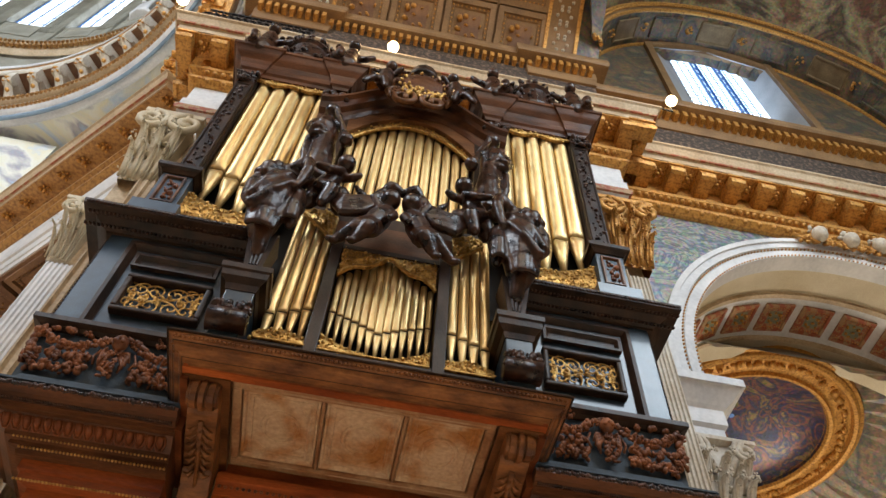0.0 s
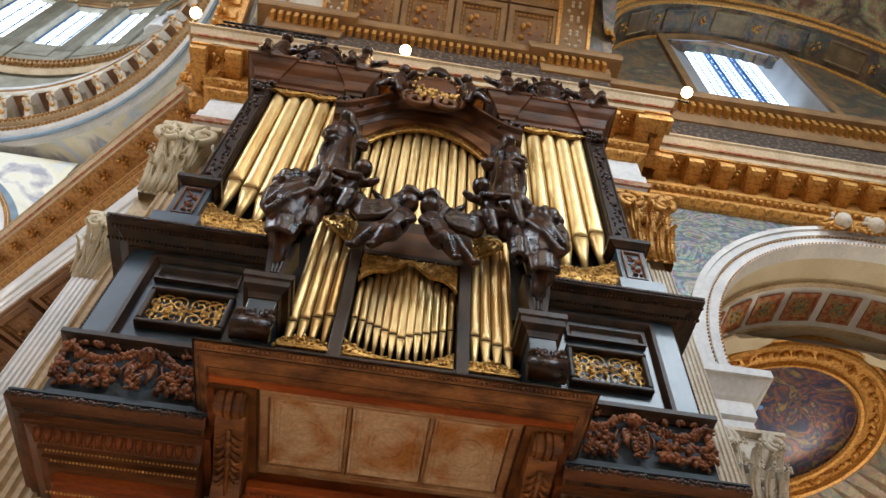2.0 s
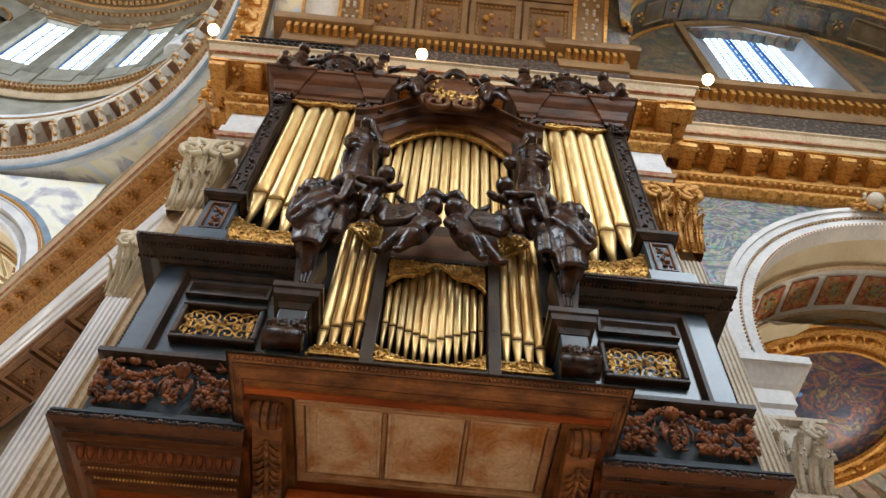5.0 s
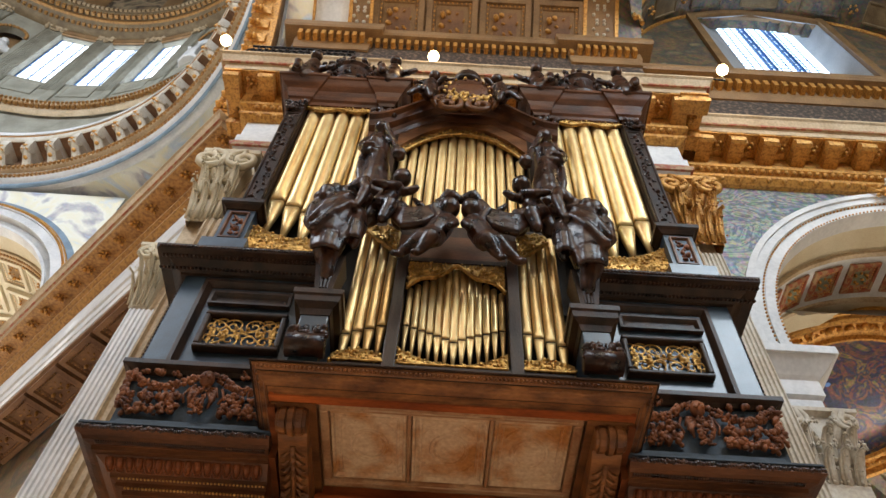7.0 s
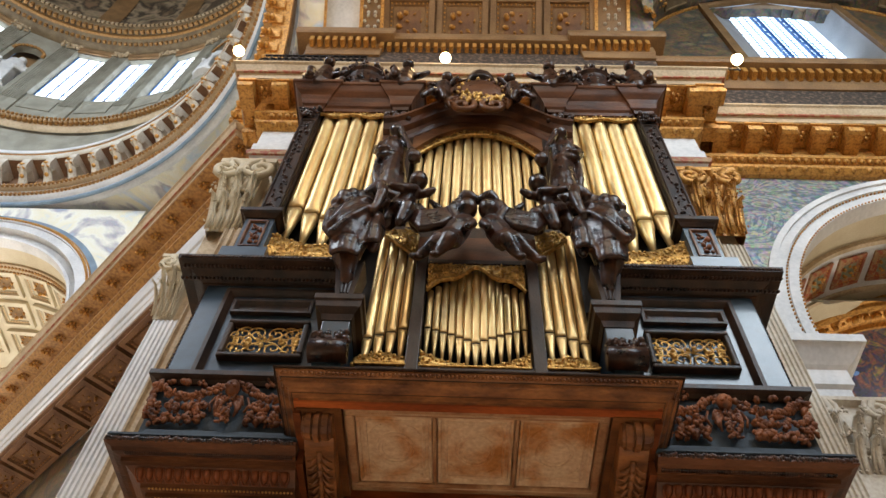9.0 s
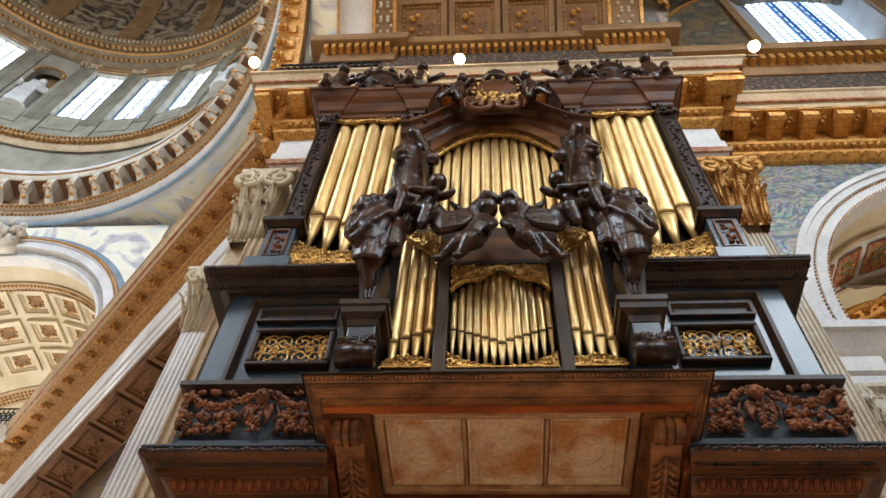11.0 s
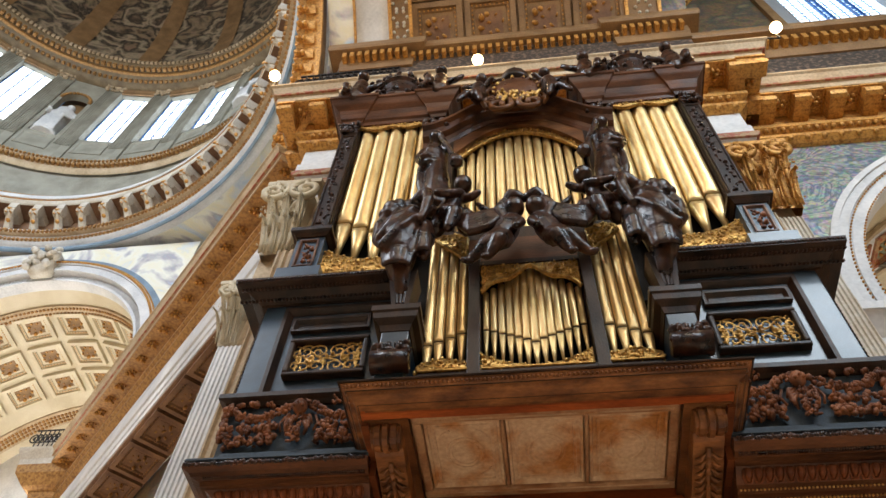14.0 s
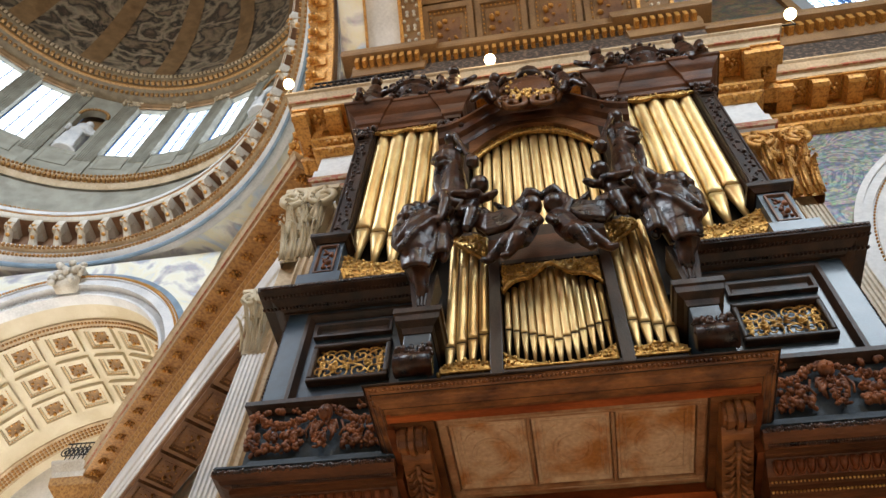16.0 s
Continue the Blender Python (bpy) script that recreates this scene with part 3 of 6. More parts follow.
            piece("niche_moulding", bm, M_BRONZE, smooth=True)
            st = statue_mesh("niche_statue", M_WHITE, 3.6, k)
            st.matrix_world = Matrix.Translation((base.x, base.y, 31.5 + lift)) @ pose(0, 0, 0, 0, 0, math.degrees(rot)) @ pose(0, 0.32, 2.2)
            tagged(st, "white marble standing statue in a drum niche", "statue", "niche statues")
    return t


def statue_mesh(name, mat, h, seed):
    """A robed standing figure of plain shapes."""
    rng = random.Random(seed)
    bm = bmesh.new()
    lathe(bm, [(0.19 * h, 0), (0.20 * h, 0.04 * h), (0.15 * h, 0.10 * h), (0.14 * h, 0.35 * h), (0.11 * h, 0.5 * h), (0.15 * h, 0.68 * h), (0.14 * h, 0.78 * h), (0.05 * h, 0.84 * h), (0.03 * h, 0.87 * h)], seg=12)
    blob(bm, (0.01 * h, -0.02 * h, 0.92 * h), (0.065 * h, 0.07 * h, 0.085 * h), sub=2)
    for s in (-1, 1):
        tube(bm, [(s * 0.14 * h, 0, 0.76 * h), (s * 0.22 * h, -0.04 * h, 0.60 * h), (s * rng.uniform(0.03, 0.15) * h, -0.16 * h, rng.uniform(0.50, 0.62) * h)], [0.055 * h, 0.045 * h, 0.035 * h], 7)
    for k in range(9):
        x = rng.uniform(-0.15, 0.15) * h
        tube(bm, [(x * 0.5, -0.12 * h, 0.62 * h), (x * 0.9, -0.15 * h, 0.35 * h), (x * 1.2, -0.15 * h, 0.03 * h)], [0.02 * h, 0.03 * h, 0.02 * h], 5)
    ob = new(name, finish(bm, name, mat, True))
    md = ob.modifiers.new("melt", "REMESH")
    md.mode, md.voxel_size, md.use_smooth_shade = "VOXEL", 0.06, True
    return ob


inside()
for s in (-1, 1):
    a, b = (C0 - 4.20, C0 - 3.35) if s < 0 else (C0 + 3.35, C0 + 4.0)
    p = pilaster(a, b, 6.95, -EYE, 10.7, M_TAN, "fluted tan stone pilaster with a leafy capital")
    mid, half = (C0 - 4.30, 0.36) if s < 0 else (C0 + 4.22, 0.40)
    capital(p, mid - half, mid + half, 7.0, 10.75 if s < 0 else 10.95, ENT_Z, M_CREAM if s < 0 else M_GOLD, 4 + s)
    x0, x1 = (C0 - 4.62, C0 - 4.22) if s < 0 else (C0 + 4.02, C0 + 4.42)
    p = pilaster(x0, x1, 7.06, -EYE, 8.4 if s < 0 else 10.7, M_WHITE if s < 0 else M_STONE, "fluted white marble pilaster at the pier's edge", 6)
    if s < 0:
        capital(p, C0 - 4.74, C0 - 4.40, 7.08, 8.5, 9.8, M_CREAM, 7)
pier = [(C0 - 4.5, 9.2), (C0 - 4.5, PIER_Y), (C0 + 4.5, PIER_Y), (C0 + 4.5, WALL_Y), ]
entablature(pier, True, "pier_entablature", "gilded white stone entablature over the organ pier", corners=True)
entablature([(C0 + 4.5, WALL_Y), (24.0, WALL_Y)], False, "wall_entablature", "gilded entablature over the side arch")
diag = [(-15.9, 19.35), (-4.9, 8.35)]
entablature(diag, True, "diagonal_entablature", "gilded entablature beam beside the dome", blocks=False, gilt=M_BRONZE, red=False)
dome()
def coffer(name_mat, w, h, depth, rose_mat, seed, field_mat=None):
    """Meshes of a sunk square coffer: stepped rim and back, and a gilt flower."""
    bm = bmesh.new()
    loops = []
    for i, z in ((0, 0.0), (0.0, depth), (0.11, depth + 0.01), (0.12, depth * 0.45), (0.17, depth * 0.45), (0.19, 0.015)):
        loops.append([bm.verts.new((sx * (w / 2 - i * w), sy * (h / 2 - i * h), z)) for sx, sy in ((-1, -1), (1, -1), (1, 1), (-1, 1))])
    for a, b in zip(loops, loops[1:]):
        for k in range(4):
            bm.faces.new((a[k], a[(k + 1) % 4], b[(k + 1) % 4], b[k]))
    bm.faces.new(loops[-1])
    frame_me = finish(bm, "coffer_frame", name_mat)
    bm = bmesh.new()
    rng = random.Random(seed)
    leaf_mass(bm, [(0.20 * w * math.cos(a), 0.20 * h * math.sin(a), 0.05) for a in [k * 0.9 for k in range(7)]] + [(0, 0, 0.08)], 0.075 * min(w, h), rng)
    rose_me = finish(bm, "coffer_rose", rose_mat, True)
    bm = bmesh.new()
    n = 9
    for k in range(n):
        for sx, sy in ((-1, 0), (1, 0), (0, -1), (0, 1)):
            f = (k + 0.5) / n - 0.5
            x, y = (sx * w * 0.44, f * h) if sx else (f * w, sy * h * 0.44)
            blob(bm, (x * 0.80, y * 0.80, depth * 0.5), (w * 0.022, h * 0.022, 0.025), sub=1)
    bead_me = finish(bm, "coffer_beading", rose_mat, True)
    field_me = finish(boxes((-0.23 * w, 0.23 * w, -0.23 * h, 0.23 * h, 0.016, 0.022)), "coffer_field", field_mat or M_UMBER)
    return frame_me, rose_me, bead_me, field_me


def set_coffer(parent, meshes, m, names=("coffer_frame", "coffer_rose", "coffer_beading", "coffer_field")):
    for nm, me in zip(names, meshes):
        ob = new(nm, me)
        ob.parent = parent
        ob.matrix_basis = m


def right_bay():
    """The side arch east of the organ, with the aisle vault beyond it and the clerestory window above."""
    ax, az, r = C0 + 10.08, 9.66, 4.58
    bm = arch_wall(bmesh.new(), C0 + 4.42, 24, -EYE, 15.3, WALL_Y, WALL_Y + 0.9, ax, az, r + 0.2, -EYE, 48)
    solo("wall_spandrel", bm, M_BLUEMOS, "blue and silver mosaic spandrel wall over the arch", "wall", kind="structure")
    t = thing("archivolt", "white stone arch moulding with gilt beading", "arch", kind="structure")
    for r0, r1, y0 in ((4.58, 4.78, -0.06), (4.78, 4.86, -0.02), (4.86, 5.02, -0.10), (5.02, 5.14, -0.15)):
        part("arch_ring", ring_arc(bmesh.new(), ax, az, WALL_Y + y0, WALL_Y + 0.33, r0, r1, -4, 184, 64), M_WHITE, t)
    bm = bmesh.new()
    for rr in (4.82, 4.60, 5.03):
        for k in range(150):
            a = math.pi * k / 149
            blob(bm, (ax + rr * math.cos(a), WALL_Y - 0.07, az + rr * math.sin(a)), (0.022, 0.03, 0.022))
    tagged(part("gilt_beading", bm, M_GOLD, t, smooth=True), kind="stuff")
    # the keystone group of carved heads
    rng = random.Random(12)
    bm = bmesh.new()
    for hx in (-0.75, 0.0, 0.7):
        blob(bm, (ax + hx, WALL_Y - 0.38, az + 4.98), (0.17, 0.18, 0.22), sub=2)
        leaf_mass(bm, [(ax + hx + 0.18 * math.cos(q * 0.5), WALL_Y - 0.33, az + 5.06 + 0.2 * math.sin(q * 0.5)) for q in range(7)], 0.08, rng)
    part("keystone_carving", bm, M_STONE, t, "carved cherub heads on the keystone", smooth=True)
    bm = bmesh.new()
    for k in range(60):
        x = rng.uniform(-1.3, 1.3)
        tube(bm, [(ax + x, WALL_Y - 0.2, az + 4.95 + rng.uniform(-0.1, 0.15)), (ax + x + rng.uniform(-0.2, 0.2), WALL_Y - 0.3, az + 4.8 + rng.uniform(-0.15, 0.25))], [0.06, 0.03], 5)
    tagged(part("keystone_wings", bm, M_GOLD, t, "gilt wings and scrolls", smooth=True), kind="stuff")
    # the deep soffit: plain ring, coffers, plain ring
    y0, y1 = WALL_Y + 0.33, 11.2
    soffit = thing("arch_soffit", "ochre coffered soffit of the side arch", "arch", kind="structure")
    for a, b, rr, mat in ((y0, y0 + 0.75, 4.75, M_CREAM), (y0 + 0.75, y0 + 0.86, 4.66, M_TAN), (y0 + 0.86, y0 + 2.04, 4.72, M_WHITE), (y0 + 2.04, y0 + 2.15, 4.66, M_TAN), (y0 + 2.15, y1, 4.75, M_CREAM)):
        part("soffit_band", ring_arc(bmesh.new(), ax, az, a, b, rr, 5.3, -2, 182, 64), mat, soffit)
    cf = coffer(M_REDBAND, 0.76, 0.80, 0.05, M_GOLD, 3, M_VERDE)
    for k in range(15):
        a = radians(6 + 168 * k / 14)
        e = Vector((math.cos(a), 0, math.sin(a)))
        m = Matrix.Translation((ax + 4.70 * e.x, y0 + 1.45, az + 4.70 * e.z)) @ Matrix((( e.z, 0, -e.x, 0), (0, 1, 0, 0), (-e.x, 0, -e.z, 0), (0, 0, 0, 1)))
        set_coffer(soffit, cf, m)
    # impost and small capital on the jamb
    imp = thing("impost", "white stone impost with a small leafy capital", "impost", "imposts of the arch", "structure")
    jx = ax - 4.58
    bm = moulding(bmesh.new(), [(jx - 0.95, WALL_Y - 0.02), (jx - 0.0, WALL_Y - 0.02), (jx, 11.0)], [(-0.3, 8.0), (0.02, 8.0), (0.02, 8.35), (0.08, 8.4), (0.08, 8.7), (0.14, 8.75), (0.36, 9.0), (0.40, 9.0), (0.40, 9.16), (-0.3, 9.18)])
    part("impost_moulding", bm, M_WHITE, imp)
    capital(imp, jx - 0.72, jx + 0.12, WALL_Y - 0.05, 6.75, 8.0, M_STONE, 9)
    bm = bmesh.new()
    box(bm, jx - 0.65, jx + 0.05, WALL_Y - 0.1, WALL_Y + 0.6, -EYE, 6.75)
    part("jamb_shaft", bm, M_STONE, imp)
    # the aisle beyond
    solo("wall_aisle", boxes((C0 + 4.9, 24.5, 18.0, 18.5, -EYE, 16)), M_TAN, "tan stone aisle wall", "wall", kind="structure")
    solo("wall_aisle_end", boxes((C0 + 4.85, C0 + 5.35, 9.6, 18.0, -EYE, 16)), M_TAN, "tan stone aisle end wall", "wall", kind="structure")
    v = thing("aisle_vault", "mosaic saucer vault of the aisle with a gilt ring", "ceiling", kind="structure")
    qx, qy, qz = ax - 0.1, 13.85, 14.3
    bm = bmesh.new()
    seg = 48
    sq, ci = [], []
    for k in range(seg):
        a = 2 * math.pi * k / seg
        c, s = math.cos(a), math.sin(a)
        sc = 3.9 / max(abs(c), abs(s))
        sq.append(bm.verts.new((qx + c * sc * 1.15, qy + s * sc * 0.95, qz - 1.0)))
        ci.append(bm.verts.new((qx + 3.05 * c, qy + 3.05 * s, qz + 0.1)))
    for k in range(seg):
        bm.faces.new((sq[k], sq[(k + 1) % seg], ci[(k + 1) % seg], ci[k]))
    part("pendentives", bm, M_EARTHMOS, v)
    bm = bmesh.new()
    prof = [(2.2, 0.0), (2.24, -0.08), (2.32, -0.10), (2.36, 0.0), (2.42, 0.02), (2.80, 0.02), (2.84, -0.12), (2.92, -0.16), (2.99, -0.12), (3.02, -0.04), (3.10, -0.04), (3.14, 0.1), (2.2, 0.12)]
    lathe(bm, prof, (qx, qy, qz), 64, False)
    part("gilt_ring", bm, M_GOLD, v)
    bm = bmesh.new()
    rng = random.Random(2)
    leaf_mass(bm, [(qx + 2.61 * math.cos(a), qy + 2.61 * math.sin(a), qz - 0.03) for a in [k * 2 * math.pi / 130 for k in range(130)]], 0.13, rng)
    tagged(part("gilt_leaf_ring", bm, M_GOLD, v, smooth=True), kind="stuff")
    bm = bmesh.new()
    prof = [(2.26 * math.sin(radians(q)), 0.75 * math.cos(radians(q)) + 0.0) for q in (2, 20, 40, 60, 75, 90)]
    lathe(bm, prof, (qx, qy, qz), 64, False)
    part("saucer", bm, M_ROUNDEL, v, "deep blue mosaic saucer dome", smooth=True)

    # attic above the entablature: pierced frieze, dentils, then the lunette with its window
    t = thing("attic_frieze", "dark fretwork attic frieze with gilt dentils", "frieze", kind="structure")
    part("fret_panel", boxes((C0 + 4.8, 24, WALL_Y - 0.05, WALL_Y + 0.4, TOP_Z, 19.6)), M_INK, t)
    part("dentil_bed", moulding(bmesh.new(), [(C0 + 4.8, WALL_Y - 0.05), (24, WALL_Y - 0.05)], [(-0.1, 19.6), (0.05, 19.6), (0.10, 19.85), (0.12, 19.95), (0.12, 20.3), (0.50, 20.32), (0.55, 20.4), (0.55, 20.6), (-0.1, 20.6)]), M_OCHRE, t)
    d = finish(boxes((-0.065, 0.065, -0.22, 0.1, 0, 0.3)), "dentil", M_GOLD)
    for k in range(76):
        ob = new("dentil", d)
        ob.parent, ob.location = t, (C0 + 4.95 + k * 0.25, WALL_Y - 0.2, 19.98)
    wx0, wx1, wz0, wz1 = 7.95, 12.25, 20.9, 27.7
    bm = bmesh.new()
    box(bm, C0 + 4.8, wx0, WALL_Y, WALL_Y + 0.5, 20.6, 34)
    box(bm, wx1, 24, WALL_Y, WALL_Y + 0.5, 20.6, 34)
    box(bm, wx0, wx1, WALL_Y, WALL_Y + 0.5, 20.6, wz0)
    n = 12
    for k in range(n):
        a, b = wx0 + (wx1 - wx0) * k / n, wx0 + (wx1 - wx0) * (k + 1) / n
        f = ((a + b) / 2 - wx0) / (wx1 - wx0) * 2 - 1
        box(bm, a, b, WALL_Y, WALL_Y + 0.5, wz1 - 0.75 * f * f, 34)
    solo("wall_lunette", bm, M_EARTHMOS, "dark mosaic lunette wall round the window", "wall", kind="structure")
    w = thing("window_1", "leaded clerestory window with blue borders in a stone frame", "window", kind="structure")
    gx0, gx1, gz0, gz1, gy = 9.35, 12.1, 24.3, 28.9, 8.9
    fr = bmesh.new()
    for a, b, c, d2 in ((wx0 - 0.25, wx0, wz0 - 0.1, wz1 - 0.4), (wx1, wx1 + 0.25, wz0 - 0.1, wz1 - 0.4)):
        box(fr, a, b, WALL_Y - 0.14, WALL_Y + 0.3, c, d2)
    arc = []
    for k in range(13):
        f = k / 12 * 2 - 1
        arc.append((wx0 - 0.12 + (wx1 - wx0 + 0.24) * k / 12, WALL_Y + 0.05, wz1 - 0.7 * f * f + 0.1))
    tube(fr, arc, 0.19, 8)
    part("window_frame", fr, M_OCHRE, w)
    # splayed reveals from the frame back to the glass
    rv = bmesh.new()
    o = [rv.verts.new(p) for p in ((wx0, WALL_Y - 0.02, wz0 + 0.02), (wx1 - 0.02, WALL_Y - 0.02, wz0 + 0.02), (wx1 - 0.02, WALL_Y - 0.02, wz1 - 0.8), (10.1, WALL_Y - 0.02, wz1 - 0.05), (wx0, WALL_Y - 0.02, wz1 - 0.8))]
    g = [rv.verts.new(p) for p in ((gx0, gy, gz0 - 0.3), (gx1, gy, gz0 - 0.3), (gx1, gy, gz1), (10.7, gy, gz1 + 0.35), (gx0, gy, gz1))]
    for k in range(5):
        rv.faces.new((o[k], o[(k + 1) % 5], g[(k + 1) % 5], g[k]))
    part("reveal", rv, M_PALEGREY, w)
    part("window_glass", boxes((gx0 - 0.2, gx1 + 0.2, gy + 0.05, gy + 0.08, gz0 - 0.5, gz1 + 0.6)), M_DAYBLUE, w, "bright leaded glass")
    part("outer_wall", boxes((wx0 - 0.6, gx0 - 0.1, gy - 0.1, gy + 0.3, 20, 31), (gx1 + 0.1, wx1 + 2.5, gy - 0.1, gy + 0.3, 20, 31), (gx0 - 0.1, gx1 + 0.1, gy - 0.02, gy + 0.3, 20, gz0 - 0.28), (gx0 - 0.1, gx1 + 0.1, gy - 0.02, gy + 0.3, gz1 + 0.3, 31)), M_PALEGREY, w)
    pw = (gx1 - gx0) / 3
    for k in range(3):
        bm = bmesh.new()
        a = gx0 + k * pw
        for q in (1.7, 3.3):
            box(bm, a + pw * q / 5 - 0.010, a + pw * q / 5 + 0.010, gy + 0.01, gy + 0.04, gz0 - 0.3, gz1 + 0.4)
        for q in range(17):
            box(bm, a, a + pw, gy + 0.015, gy + 0.035, gz0 + q * 0.29, gz0 + q * 0.29 + 0.028)
        part("leading", bm, M_LEAD, w)
    bm = bmesh.new()
    for k in (1, 2):
        a = gx0 + k * pw
        for e in (-0.10, 0.10):
            box(bm, a + e - 0.022, a + e + 0.022, gy - 0.06, gy + 0.02, gz0 - 0.3, gz1 + 0.4)
        for q in range(26):
            z = gz0 - 0.25 + q * 0.19
            tube(bm, [(a - 0.10, gy - 0.02, z), (a + 0.10, gy - 0.02, z + 0.17)], 0.016, 4)
            tube(bm, [(a + 0.10, gy - 0.02, z), (a - 0.10, gy - 0.02, z + 0.17)], 0.016, 4)
    part("mullions", bm, M_LEAD, w)
    # vault of the bay: a dark arch soffit before the lunette, then gold-ground mosaic
    v = thing("bay_vault", "mosaic vault with gilt ribs over the side bay", "ceiling", kind="structure")

    def vpt(rr, k, y):
        return (C0 + 10.2 + rr * math.cos(math.pi * k / 48), y, 22.0 + 1.12 * rr * math.sin(math.pi * k / 48))

    def vstrip(name, stations, mat):
        bm = bmesh.new()
        rows = [[bm.verts.new(vpt(rr, k, y)) for k in range(49)] for rr, y in stations]
        for a, b in zip(rows, rows[1:]):
            for k in range(48):
                bm.faces.new((a[k], a[k + 1], b[k + 1], b[k]))
        part(name, bm, mat, v, smooth=True)

    vstrip("arch_soffit", [(5.2, WALL_Y + 0.1), (5.2, 6.75)], M_EARTHMOS)
    vstrip("soffit_face", [(5.2, 6.75), (5.35, 6.70), (5.5, 6.70)], M_OCHRE)
    vstrip("gold_vault", [(5.5, 6.7), (5.9, 5.5), (6.3, 4.0), (6.6, 1.5), (6.6, -2), (6.2, -5), (5.6, -8.5)], M_GOLDMOS)
    bm = bmesh.new()
    for rr, y in ((5.18, WALL_Y - 0.02), (5.2, 6.8), (5.42, 6.66)):
        tube(bm, [vpt(rr, k, y) for k in range(49)], 0.07, 8)
    part("gilt_rib", bm, M_GOLD, v)
    bm = bmesh.new()
    for k in range(160):
        blob(bm, vpt(5.30, k * 48 / 159, 6.66), (0.05, 0.05, 0.05))
    tagged(part("rib_beading", bm, M_GOLD, v, smooth=True), kind="stuff")
    for k in range(4, 46, 6):
        bm = bmesh.new()
        a, b = 5.17, 5.15
        q = [vpt(a, k, 7.75), vpt(a, k + 3.6, 7.75), vpt(a, k + 3.6, 7.05), vpt(a, k, 7.05)]
        bm.faces.new([bm.verts.new(p) for p in q])
        for i in range(4):
            tube(bm, [q[i], q[(i + 1) % 4]], 0.045, 6)
        part("soffit_panel", bm, M_EARTHMOS if k % 12 < 6 else M_KHAKI, v, "dark mosaic panel")
        bm = bmesh.new()
        leaf_mass(bm, [Vector(vpt(a, k + 4.8, 7.4)) + Vector((0.12 * math.cos(t), 0.12 * math.sin(t), 0)) for t in range(6)], 0.09, random.Random(k))
        part("soffit_flower", bm, M_GOLD, v, smooth=True)


